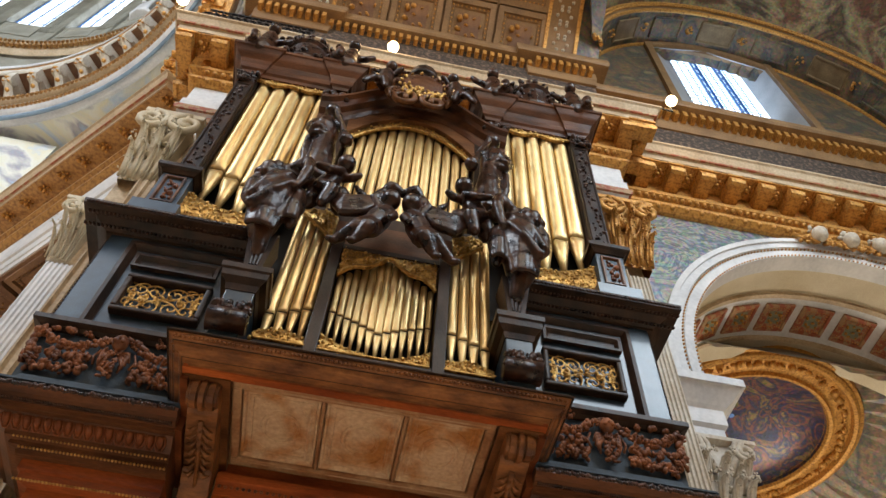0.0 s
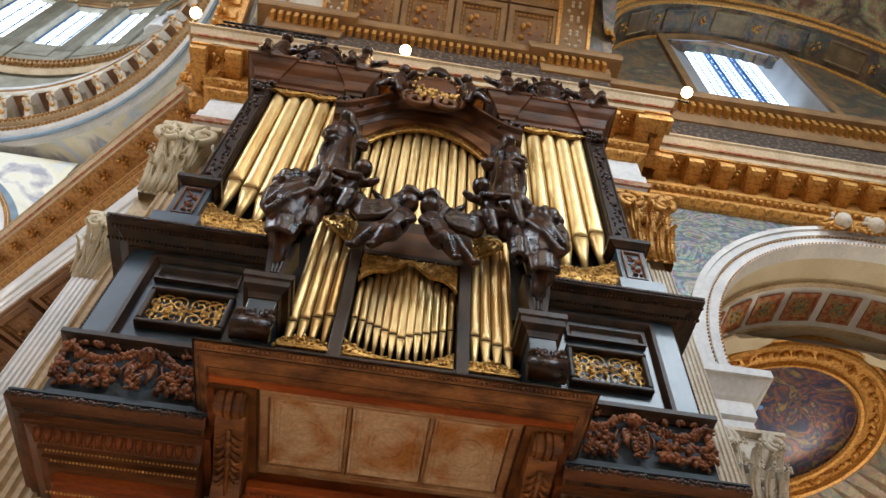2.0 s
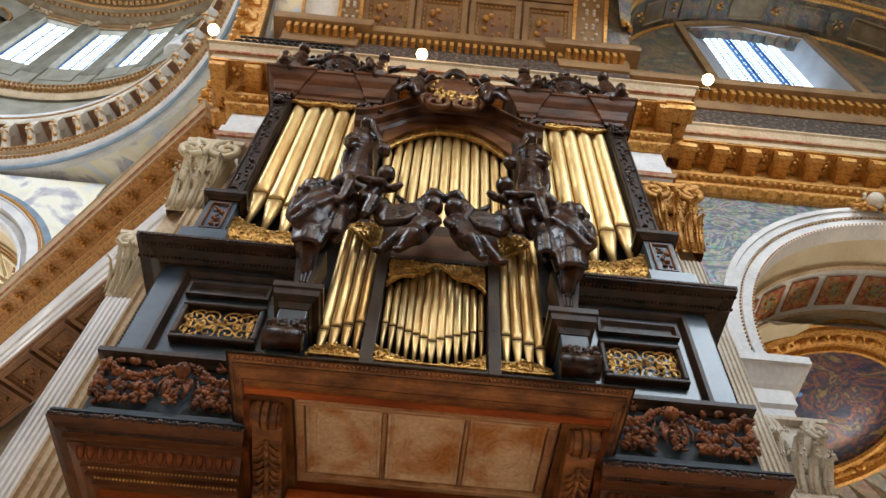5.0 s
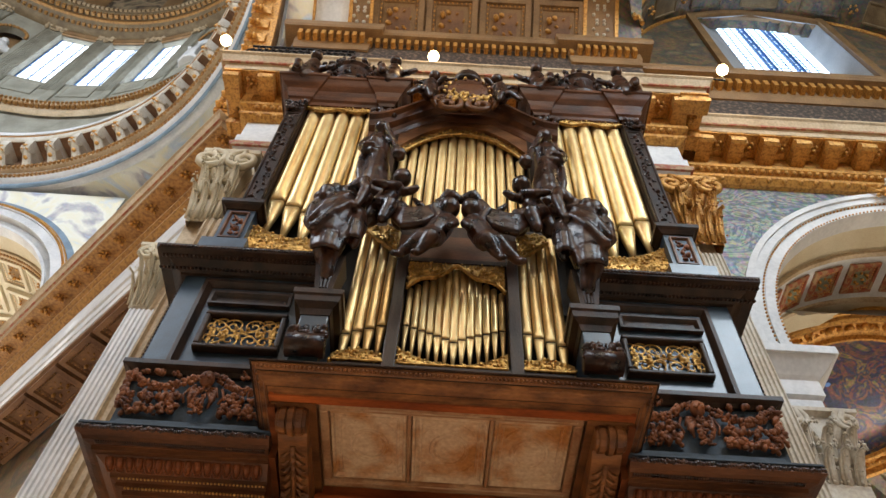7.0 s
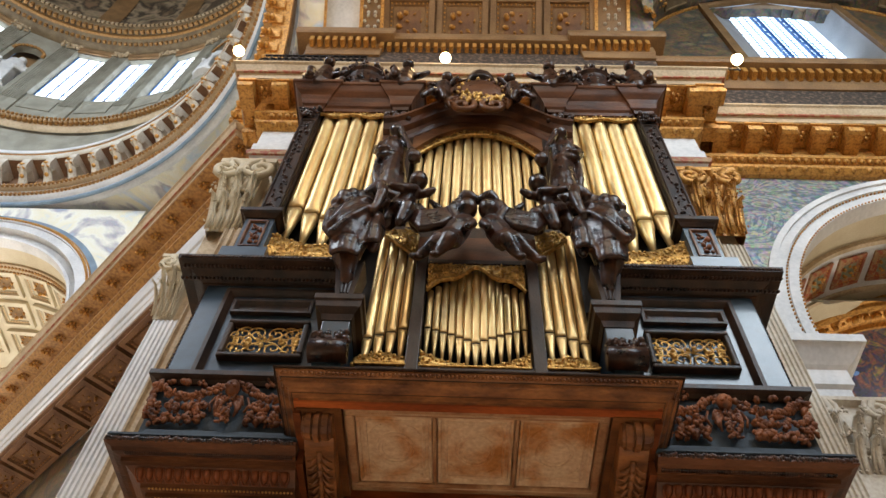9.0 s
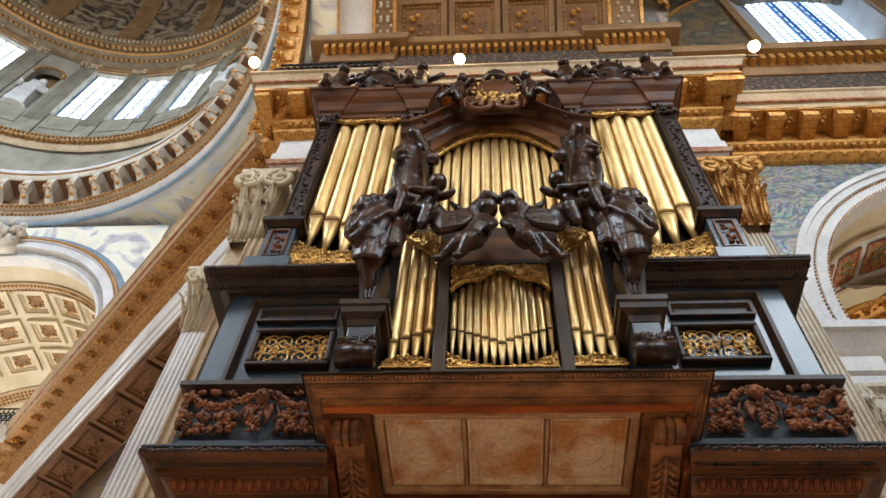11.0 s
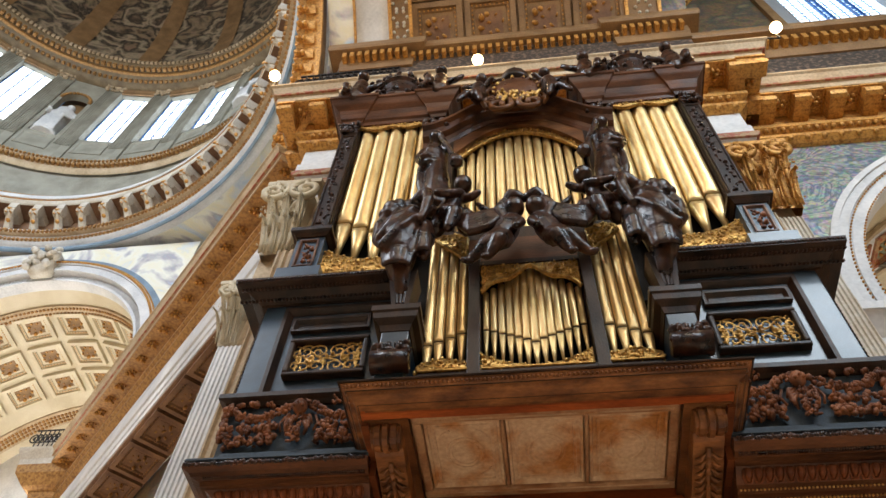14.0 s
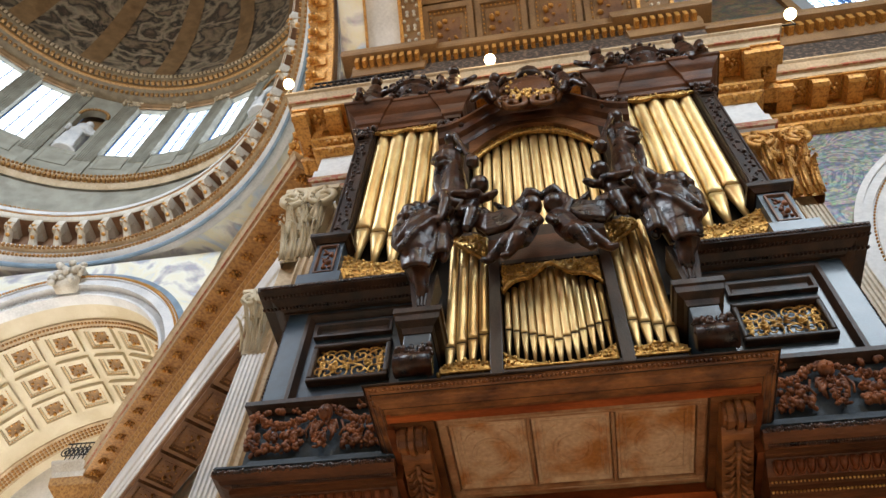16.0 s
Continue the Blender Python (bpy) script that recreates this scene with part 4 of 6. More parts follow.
def over_pier():
    """Attic and coffered arch above the organ's pier."""
    t = thing("attic", "attic blocks with gilt dentils over the pier", "wall", kind="structure")
    x0, x1 = C0 - 4.8, C0 + 4.8
    part("attic_wall", boxes((x0, x1, 7.45, 9.0, TOP_Z, 21.2)), M_INK, t)
    path = [(x0 + 0.1, 8.6), (x0 + 0.1, 7.4), (C0 - 2.7, 7.4), (C0 - 2.7, 7.55), (C0 + 2.9, 7.55), (C0 + 2.9, 7.4), (x1, 7.4), (x1, 8.6)]
    part("dentil_cornice", moulding(bmesh.new(), path, [(-0.3, 20.2), (0.02, 20.2), (0.04, 20.45), (0.06, 20.55), (0.06, 20.95), (0.36, 20.97), (0.40, 21.05), (0.40, 21.3), (-0.3, 21.3)]), M_OCHRE, t)
    d = finish(boxes((-0.055, 0.055, -0.2, 0.1, 0, 0.3)), "dentil", M_GOLD)
    for k in range(44):
        x = x0 + 0.2 + k * 0.215
        ob = new("dentil", d)
        y = 7.55 if C0 - 2.75 < x < C0 + 2.95 else 7.4
        ob.parent, ob.location = t, (x, y - 0.08, 20.6)
    # barrel over the choir
    cy, cz, R = 0.0, 15.0, 9.85
    v = thing("choir_arch", "coffered ochre arch with gilt flowers over the choir", "ceiling", kind="structure")

    def strip(xa, xb, rr, mat, name, a0=38.5, a1=150, seg=40):
        bm = bmesh.new()
        rows = []
        for k in range(seg + 1):
            a = radians(a0 + (a1 - a0) * k / seg)
            rows.append([bm.verts.new((x, cy + r * math.cos(a), cz + r * math.sin(a))) for x, r in ((xa, rr), (xb, rr), (xb, rr + 0.5), (xa, rr + 0.5))])
        for p, q in zip(rows, rows[1:]):
            for j in range(4):
                bm.faces.new((p[j], q[j], q[(j + 1) % 4], p[(j + 1) % 4]))
        return part(name, bm, mat, v)

    strip(C0 - 2.75, C0 + 3.35, R + 0.1, M_OCHRE, "field")
    for xa, xb in ((C0 - 3.35, C0 - 2.75), (C0 + 3.35, C0 + 4.25)):
        strip(xa, xb, R - 0.12, M_OCHRE, "rib")
        for x in (xa, xb):
            strip(x - 0.05, x + 0.05, R - 0.18, M_GOLD, "rib_edge")
    strip(C0 - 5.2, C0 - 4.45, R + 0.02, M_SKYMOS, "mosaic_field")
    strip(C0 - 4.45, C0 - 4.38, R - 0.06, M_GOLD, "field_edge")
    strip(C0 - 4.38, C0 - 3.35, R + 0.02, M_WHITE, "marble_field")
    strip(C0 + 4.25, C0 + 5.0, R + 0.02, M_EARTHMOS, "mosaic_field")
    cf = coffer(M_OCHRE, 1.46, 1.58, 0.14, M_GOLD, 8)
    for i in range(4):
        for k in range(9):
            a = radians(44.5 + 9.6 * k)
            e = Vector((0, math.cos(a), math.sin(a)))
            x = C0 - 1.98 + i * 1.53
            m = Matrix.Translation((x, cy + (R + 0.02) * e.y, cz + (R + 0.02) * e.z)) @ Matrix(((1, 0, 0, 0), (0, e.z, -e.y, 0), (0, -e.y, -e.z, 0), (0, 0, 0, 1)))
            set_coffer(v, cf, m)
    bm = bmesh.new()
    for xc, n in ((C0 + 3.8, 26), (C0 - 3.05, 26)):
        for k in range(n):
            a = radians(39 + 2.6 * k)
            for q in range(6):
                b = q * math.pi / 3
                blob(bm, (xc + 0.2 * math.cos(b), cy + (R - 0.13) * math.cos(a + 0.02 * math.sin(b)), cz + (R - 0.13) * math.sin(a + 0.02 * math.sin(b))), (0.06, 0.06, 0.06))
    tagged(part("rib_ornament", bm, M_STONE, v, smooth=True), kind="stuff")
    # big arch towards the dome, seen edge on
    g = thing("crossing_arch", "gilt bracketed arch towards the dome", "arch", kind="structure")
    gx, gy, gz, gr = -5.75, -1.2, 17.0, 9.4
    for rr, w, mat, nm in ((gr, 0.30, M_OCHRE, "arch_ring"), (gr - 0.15, 0.10, M_GOLD, "gilt_edge"), (gr + 0.5, 0.12, M_WHITE, "outer_ring")):
        bm = bmesh.new()
        rows = []
        for k in range(49):
            a = radians(0 + 150 * k / 48)
            rows.append([bm.verts.new((gx + dx, gy + r * math.cos(a), gz + r * math.sin(a))) for dx, r in ((0, rr), (0.5, rr), (0.5, rr + w), (0, rr + w))])
        for p, q in zip(rows, rows[1:]):
            for j in range(4):
                bm.faces.new((p[j], q[j], q[(j + 1) % 4], p[(j + 1) % 4]))
        part(nm, bm, mat, g)
    blk = bmesh.new()
    box(blk, -0.26, 0.30, -0.14, 0.14, -0.2, 0.12)
    leaf_mass(blk, [(-0.2, 0, -0.22), (0.0, 0, -0.25), (-0.2, 0.1, -0.1)], 0.12, random.Random(2))
    me = finish(blk, "bracket", M_GOLD)
    for k in range(34):
        a = radians(2 + 3.4 * k)
        ob = new("bracket", me)
        ob.parent = g
        ob.matrix_basis = Matrix.Translation((gx, gy + gr * math.cos(a), gz + gr * math.sin(a))) @ pose(0, 0, 0, math.degrees(a) - 90)
    solo("ceiling_choir", boxes((-8, 26, -9.5, 9, 33.5, 34)), M_OCHRE, "plain ochre vault over the choir", "ceiling", kind="structure")


def octagon():
    """Walls under the dome: the diagonal beam's soffit, and the great arch beyond."""
    t = thing("beam_soffit", "brown coffered soffit of the diagonal beam", "ceiling", kind="structure")
    d = Vector((S45, -S45, 0))
    o = Vector((S45, S45, 0))
    a, b = Vector((-15.9, 19.35, 0)), Vector((-4.9, 8.35, 0))
    n = 11
    bm = bmesh.new()
    vs = [bm.verts.new((p.x, p.y, z)) for z in (12.75, 12.95) for p in (a + o * 0.02, b + o * 0.02, b + o * 1.12, a + o * 1.12)]
    for f in ((0, 1, 2, 3), (4, 5, 6, 7), (0, 1, 5, 4), (1, 2, 6, 5), (2, 3, 7, 6), (3, 0, 4, 7)):
        bm.faces.new([vs[i] for i in f])
    part("soffit_slab", bm, M_UMBER, t)
    cf = coffer(M_UMBER, 1.28, 0.98, 0.12, M_BRONZE, 5)
    for k in range(n):
        p = a + (b - a) * ((k + 0.5) / n) + o * 0.58
        m = Matrix.Translation((p.x, p.y, 12.74)) @ pose(0, 0, 0, 0, 180, -45)
        set_coffer(t, cf, m)
    for q in (b,):
        bm = bmesh.new()
        lathe(bm, [(0.6, -EYE), (0.6, 12.7)], (q.x + 1.0, q.y + 1.0, 0), 8)
        part("beam_pier", bm, M_STONE, t)
    bm = bmesh.new()
    vs = [bm.verts.new((p.x, p.y, z)) for z in (-EYE, 12.76) for p in (a + o * 1.13, b + o * 1.13, b + o * 1.5, a + o * 1.5)]
    for f in ((0, 1, 2, 3), (4, 5, 6, 7), (0, 1, 5, 4), (1, 2, 6, 5), (2, 3, 7, 6), (3, 0, 4, 7)):
        bm.faces.new([vs[i] for i in f])
    solo("wall_under_beam", bm, M_EARTHMOS, "dark mosaic wall behind the diagonal beam", "wall", kind="structure")
    e = thing("corner_pier", "white stone corner pier with a gilt entablature block", "pier", kind="structure")
    part("shaft", boxes((-15.9, -13.2, 18.4, 19.8, -EYE, 15.0)), M_STONE, e)
    sq = [(-15.95, 19.9), (-15.95, 18.35), (-13.2, 18.35), (-13.2, 19.9)]
    part("block", moulding(bmesh.new(), sq, [(-0.4, 15.0), (0.05, 15.0), (0.1, 15.2), (0.3, 15.3), (0.55, 15.6), (0.6, 15.9), (-0.4, 15.9)]), M_BRONZE, e)
    part("slab", moulding(bmesh.new(), sq, [(-0.4, 15.9), (0.6, 15.9), (0.62, 16.1), (0.75, 16.4), (0.75, TOP_Z), (-0.4, TOP_Z)]), M_STONE, e)
    # wall over the beam, up to the ring
    bm = bmesh.new()
    vs = [bm.verts.new((p.x, p.y, z)) for z in (TOP_Z, 25.2) for p in (Vector((-13.9, 17.35, 0)), b, b + o * 0.5, Vector((-13.55, 17.7, 0)))]
    for f in ((0, 1, 2, 3), (4, 5, 6, 7), (0, 1, 5, 4), (1, 2, 6, 5), (2, 3, 7, 6), (3, 0, 4, 7)):
        bm.faces.new([vs[i] for i in f])
    solo("wall_diagonal", bm, M_SKYMOS, "pale sky mosaic wall under the dome ring", "wall", kind="structure")
    ax, ay, az, r = -18.9, 15.9, 18.2, 5.95
    bm = arch_wall(bmesh.new(), -24.6, -12.9, TOP_Z, 25.6, ay, ay + 0.6, ax, az, r, TOP_Z, 48)
    solo("wall_great_arch", bm, M_SKYMOS, "pale sky mosaic wall round the great arch", "wall", kind="structure")
    t = thing("great_arch", "white stone great arch with gilt beading", "arch", kind="structure")
    for r0, r1, y0 in ((5.55, 5.64, 0.12), (5.64, 5.88, 0.22), (5.88, 6.2, -0.14), (6.2, 6.36, -0.22)):
        part("arch_ring", ring_arc(bmesh.new(), ax, az, ay + y0, ay + 0.6, r0, r1, -3, 183, 64), M_WHITE, t)
    part("blue_band", ring_arc(bmesh.new(), ax, az, ay - 0.10, ay + 0.2, 6.36, 6.66, -3, 183, 64), M_LEADBLUE, t, "grey-blue painted band")
    bm = bmesh.new()
    for k in range(150):
        q = math.pi * (k + 0.5) / 150
        c, s2 = math.cos(q), math.sin(q)
        tube(bm, [(ax + 5.66 * c, ay + 0.20, az + 5.66 * s2), (ax + 5.87 * c, ay + 0.16, az + 5.87 * s2)], 0.035, 5)
    tagged(part("fluted_ring", bm, M_WHITE, t), kind="stuff")
    bm = bmesh.new()
    for k in range(160):
        q = math.pi * k / 159
        blob(bm, (ax + 6.29 * math.cos(q), ay - 0.24, az + 6.29 * math.sin(q)), (0.06, 0.06, 0.06))
        blob(bm, (ax + 6.38 * math.cos(q), ay - 0.18, az + 6.38 * math.sin(q)), (0.05, 0.06, 0.05))
    tagged(part("gilt_beading", bm, M_GOLD, t, smooth=True), kind="stuff")
    rng = random.Random(4)
    bm = bmesh.new()
    box(bm, ax - 0.42, ax + 0.42, ay - 0.5, ay, az + 5.55, az + 6.75)
    for k in range(24):
        blob(bm, (ax + rng.uniform(-0.6, 0.6), ay - 0.6 + rng.uniform(-0.1, 0.1), az + 6.1 + rng.uniform(-0.6, 0.7)), (0.17, 0.14, 0.17), (rng.uniform(0, 3), 0, 0))
    part("keystone", bm, M_STONE, t, "carved shield keystone", smooth=True)
    # coffered vault behind the great arch
    v = thing("great_vault", "cream coffered vault with gilt flowers", "ceiling", kind="structure")
    part("vault_shell", ring_arc(bmesh.new(), ax, az, ay + 0.4, ay + 8.3, 5.70, 6.2, -2, 182, 64), M_CREAM, v)
    part("edge_band", ring_arc(bmesh.new(), ax, az, ay + 1.45, ay + 1.95, 5.60, 5.75, -2, 182, 64), M_TAN, v)
    part("edge_band", ring_arc(bmesh.new(), ax, az, ay + 7.0, ay + 7.75, 5.60, 5.75, -2, 182, 64), M_TAN, v)
    bm = bmesh.new()
    for k in range(110):
        q = math.pi * k / 109
        for y2, rr in ((1.58, 0.07), (1.82, 0.07), (7.2, 0.08), (7.37, 0.08), (7.55, 0.08)):
            blob(bm, (ax + 5.58 * math.cos(q), ay + y2, az + 5.58 * math.sin(q)), (rr, rr, rr))
    tagged(part("band_flowers", bm, M_BRONZE, v, smooth=True), kind="stuff")
    cf = coffer(M_CREAM, 1.36, 1.26, 0.18, M_GOLD, 6, M_OCHRE)
    for i in range(3):
        for k in range(10):
            q = radians(18.3 + 16.95 * k)
            e = Vector((math.cos(q), 0, math.sin(q)))
            m = Matrix.Translation((ax + 5.67 * e.x, ay + 2.42 + i * 1.54, az + 5.67 * e.z)) @ Matrix(((e.z, 0, -e.x, 0), (0, 1, 0, 0), (-e.x, 0, -e.z, 0), (0, 0, 0, 1)))
            set_coffer(v, cf, m)
    bm = arch_wall(bmesh.new(), -26, -12, -EYE, 25, ay + 8.3, ay + 8.7, ax, 14.0, 3.0, 6, 24)
    solo("wall_far", bm, M_WHITE, "white stone far wall with a window", "wall", kind="structure")
    w = thing("window_2", "bright far window under the great vault", "window", kind="structure")
    part("window_glass", boxes((ax - 3.2, ax + 3.2, ay + 8.55, ay + 8.6, 6, 17.2)), M_DAY, w)
    # plain walls that close the crossing
    solo("wall_crossing_west", boxes((-36, -35.4, -14, 30, -EYE, 26)), M_TAN, "plain tan stone wall", "wall", kind="structure")
    solo("wall_crossing_south", boxes((-36, -8, -14.5, -14, -EYE, 26)), M_TAN, "plain tan stone wall", "wall", kind="structure")


right_bay()
over_pier()
octagon()
# daylight at the openings of the south wall and the far window, and added fill lamps
window_or_fill_light((9.8, -8.5, 21.0), (3, 7, 8), 8.5, 10.0, 2600, (0.78, 0.90, 1.0))
# warm fill added in the middle opening, to redden the organ's wood
window_or_fill_light((0, -8.5, 18.5), (0, 7, 9), 6.0, 9.0, 700, (1.0, 0.82, 0.60))
# fill lamp added inside the drum, below its windows, to lighten the pendentives
window_or_fill_light((-19, -8, 30), (-17, 12, 22), 8, 6, 4600, (0.84, 0.92, 1.0))
window_or_fill_light((-19, 23.6, 11), (-19, 18, 24), 5, 8, 1700, (1.0, 0.95, 0.86))
# fill lamp added before the solid aisle wall, to brighten vault and arch soffit
window_or_fill_light((11, 17.6, 6.0), (10, 12, 14), 4, 5, 700, (1.0, 0.90, 0.74))
# ---- the organ ----
organ = thing("pipe_organ", "dark carved oak pipe organ with gilded front pipes", "organ")


def org(name, bm, mat, label="", smooth=False, parent=None, bevel=0.0):
    return part(name, bm, mat, parent or organ, label, smooth, bevel)


def organ_pipe(x, y, tip, mouth, top, r, parent=None):
    """One flue pipe: cone foot, flattened mouth with a slot shaded by near-black colour, round body; the foot is its
    sub-part.
    """
    seg = 20

    def ring(bm, z, rr, flat):
        vs = []
        for k in range(seg):
            a = 2 * math.pi * k / seg
            px, py = rr * math.cos(a), rr * math.sin(a)
            if py < 0 and flat > 0 and abs(px) < rr * 0.72:
                py = max(py, -rr * (1 - flat))
            vs.append(bm.verts.new((x + px, y + py, z)))
        return vs

    def skin(bm, rows, cap=True):
        for a, b in zip(rows, rows[1:]):
            for k in range(seg):
                bm.faces.new((a[k], a[(k + 1) % seg], b[(k + 1) % seg], b[k]))
        if cap:
            bm.faces.new(rows[0])
            bm.faces.new(rows[-1])

    bm = bmesh.new()
    hgt = r * 2.1
    skin(bm, [ring(bm, mouth + 0.02 + r * 0.06, r, 0.42), ring(bm, mouth + hgt * 0.55, r, 0.36), ring(bm, mouth + hgt, r, 0.0), ring(bm, top - 0.02, r, 0), ring(bm, top, r * 1.02, 0)])
    body = org("organ_pipe", bm, M_PIPE, smooth=True, parent=parent)
    for p in body.data.polygons:
        p.use_smooth = abs(p.normal.z) < 0.5
    bm = bmesh.new()
    skin(bm, [ring(bm, tip, r * 0.24, 0), ring(bm, tip + (mouth - tip) * 0.5, r * 0.62, 0), ring(bm, mouth - r * 0.9, r * 0.93, 0.1), ring(bm, mouth - r * 0.06, r * 0.98, 0.36)])
    part("pipe_foot", bm, M_PIPE, body, smooth=True)
    bm = bmesh.new()
    skin(bm, [ring(bm, mouth - r * 0.12, r * 0.9, 0.5), ring(bm, mouth + 0.03 + r * 0.1, r * 0.9, 0.5)])
    part("mouth_slot", bm, M_VOID, body, "mouth slot with its shade painted near-black")
    return body


def gilt_shade(name, x0, x1, y, lower, upper, seed, step=0.05, size=0.05):
    """Pierced gilt carving that fills the space between two edges, each a function of x."""
    rng = random.Random(seed)
    bm = bmesh.new()
    spots = []
    x = x0
    while x <= x1:
        z = lower(x)
        while z <= upper(x):
            if rng.random() < 0.8:
                spots.append((x, y, z))
            z += step
        x += step
    leaf_mass(bm, spots, size * 0.72, rng, 1, 0.3)
    lo, hi = [], []
    for k in range(33):
        q = x0 + (x1 - x0) * k / 32
        lo.append([bm.verts.new((q, y + d, lower(q))) for d in (0.0, 0.03)])
        hi.append([bm.verts.new((q, y + d, max(upper(q), lower(q) + 0.01))) for d in (0.0, 0.03)])
    for k in range(32):
        bm.faces.new((lo[k][0], lo[k + 1][0], hi[k + 1][0], hi[k][0]))
        bm.faces.new((lo[k][0], lo[k + 1][0], lo[k + 1][1], lo[k][1]))
        bm.faces.new((hi[k][0], hi[k + 1][0], hi[k + 1][1], hi[k][1]))
    xs = [x0 + (x1 - x0) * k / 24 for k in range(25)]
    tube(bm, [(q, y - 0.02, lower(q)) for q in xs], 0.018, 6)
    return org(name, bm, M_GILT, "pierced gilt leaf carving", smooth=True)


def scroll_grille(x0, x1, z0, z1, y, s):
    """A gilt openwork panel: paired scrolls with leaves round a middle flower, a near-black board behind for shade, in
    a moulded frame.
    """
    g = org("grille_back", boxes((x0, x1, y + 0.05, y + 0.08, z0, z1)), M_VOID, "near-black board in place of the unlit opening behind gilt scrollwork")
    fr = bmesh.new()
    w = 0.065
    for a in ((x0 - w, x1 + w, z1, z1 + w), (x0 - w, x1 + w, z0 - w, z0), (x0 - w, x0, z0, z1), (x1, x1 + w, z0, z1)):
        box(fr, a[0], a[1], y - 0.07, y + 0.06, a[2], a[3])
    part("grille_frame", fr, M_DARK, g, "dark brown moulded frame", bevel=0.02)
    bm = bmesh.new()
    cx, cz = (x0 + x1) / 2, (z0 + z1) / 2
    W, H = (x1 - x0) / 2, (z1 - z0) / 2
    rng = random.Random(31)
    for sx in (-1, 1):
        for sz in (-1, 1):
            for px, pz, rr, st, tn in ((0.28, 0.48, 0.48, 0.3, 1.5), (0.66, 0.52, 0.44, 2.2, -1.5), (0.88, 0.42, 0.30, 3.5, 1.3), (0.48, 0.10, 0.28, 1.2, -1.2), (0.85, 0.05, 0.22, 0.5, 1.2)):
                tube(bm, [(cx + sx * W * px + sx * (u - 0), y, cz + sz * (H * pz + v)) for u, v in spiral(0, 0, H * rr, tn, st)], 0.0095, 5)
            tube(bm, [(cx, y, cz), (cx + sx * W * 0.3, y, cz + sz * H * 0.15), (cx + sx * W * 0.6, y, cz + sz * H * 0.7), (cx + sx * W * 0.95, y, cz + sz * H * 0.9)], 0.010, 5)
        leaf_mass(bm, [(cx + sx * W * f, y, cz + H * rng.uniform(-0.45, 0.45)) for f in (0.5, 0.53, 0.56, 0.5, 0.47, 0.45, 0.52, 0.9)], 0.04, rng)
    for k in range(40):
        leaf_mass(bm, [(cx + W * rng.uniform(-0.97, 0.97), y, cz + H * rng.uniform(-0.95, 0.95))], 0.022, rng)
    leaf_mass(bm, [(cx + 0.06 * math.cos(a), y, cz + 0.06 * math.sin(a)) for a in range(6)], 0.05, rng)
    part("gilt_scrollwork", bm, M_GILT, g, "gilt scrollwork", smooth=True)


def festoon_panel(s):
    """Red limewood carving of fruit swags and a cherub head on the wing's frieze."""
    rng = random.Random(40)
    y = 5.58
    bm = bmesh.new()
    c = 2.45
    X = lambda x: C0 + s * x
    for sx in (-1, 1):
        # the hanging rope of fruit, built of small overlapping pieces
        for f in range(44):
            q = f / 43
            x = c + sx * (0.12 + 0.66 * q)
            z = 5.60 - 0.17 * math.sin(math.pi * q)
            leaf_mass(bm, [(X(x), y - 0.04, z), (X(x), y - 0.02, z - 0.03)], 0.038, rng)
        # knots, heaps of fruit and leaves below and above it
        for px, pz, n, w, h in ((0.45, 5.28, 34, 0.17, 0.05), (0.30, 5.16, 26, 0.09, 0.05), (0.55, 5.13, 34, 0.16, 0.045), (0.72, 5.24, 20, 0.06, 0.10), (0.28, 5.33, 14, 0.05, 0.06), (0.36, 5.64, 6, 0.03, 0.03), (0.52, 5.64, 6, 0.03, 0.03), (0.68, 5.63, 6, 0.03, 0.03), (0.79, 5.58, 12, 0.03, 0.05)):
            leaf_mass(bm, [(X(c + sx * (px + rng.uniform(-w, w))), y - rng.uniform(0, 0.05), pz + rng.uniform(-h, h)) for k in range(n)], 0.042, rng)
        tube(bm, [(X(c + sx * 0.16), y, 5.46), (X(c + sx * 0.2), y, 5.36), (X(c + sx * 0.17), y, 5.26)], 0.014, 5)
    blob(bm, (X(c), y - 0.07, 5.52), (0.075, 0.08, 0.10), sub=2)
    for sg in (-1, 1):
        blob(bm, (X(c + sg * 0.035), y - 0.13, 5.50), (0.03, 0.025, 0.03))
        for k in range(4):
            tube(bm, [(X(c + sg * 0.05), y - 0.04, 5.42 - 0.02 * k), (X(c + sg * 0.11), y - 0.05, 5.41 - 0.045 * k), (X(c + sg * (0.15 - 0.02 * k)), y - 0.02, 5.33 - 0.05 * k)], [0.02, 0.028, 0.010], 6)
    blob(bm, (X(c), y - 0.15, 5.515), (0.014, 0.02, 0.022))
    leaf_mass(bm, [(X(c) + 0.08 * math.cos(a), y - 0.05, 5.55 + 0.08 * math.sin(a)) for a in [0.2 * k for k in range(17)]], 0.03, rng)
    leaf_mass(bm, [(X(c + rng.uniform(-0.09, 0.09) * (1 - 0.5 * k / 60)), y - 0.05 - rng.uniform(0, 0.03), 5.42 - 0.36 * k / 60) for k in range(60)], 0.034, rng)
    leaf_mass(bm, [(X(3.24), 5.56, 5.18 + 0.02 * k) for k in range(18)], 0.045, rng)
    tagged(org("festoon_carving", bm, M_LIME, "red limewood carving of fruit swags and a cherub head", smooth=True), kind="stuff")


def xs(s, a, b):
    """Left and right ends of a span on side s of the middle."""
    return (C0 + a, C0 + b) if s > 0 else (C0 - b, C0 - a)


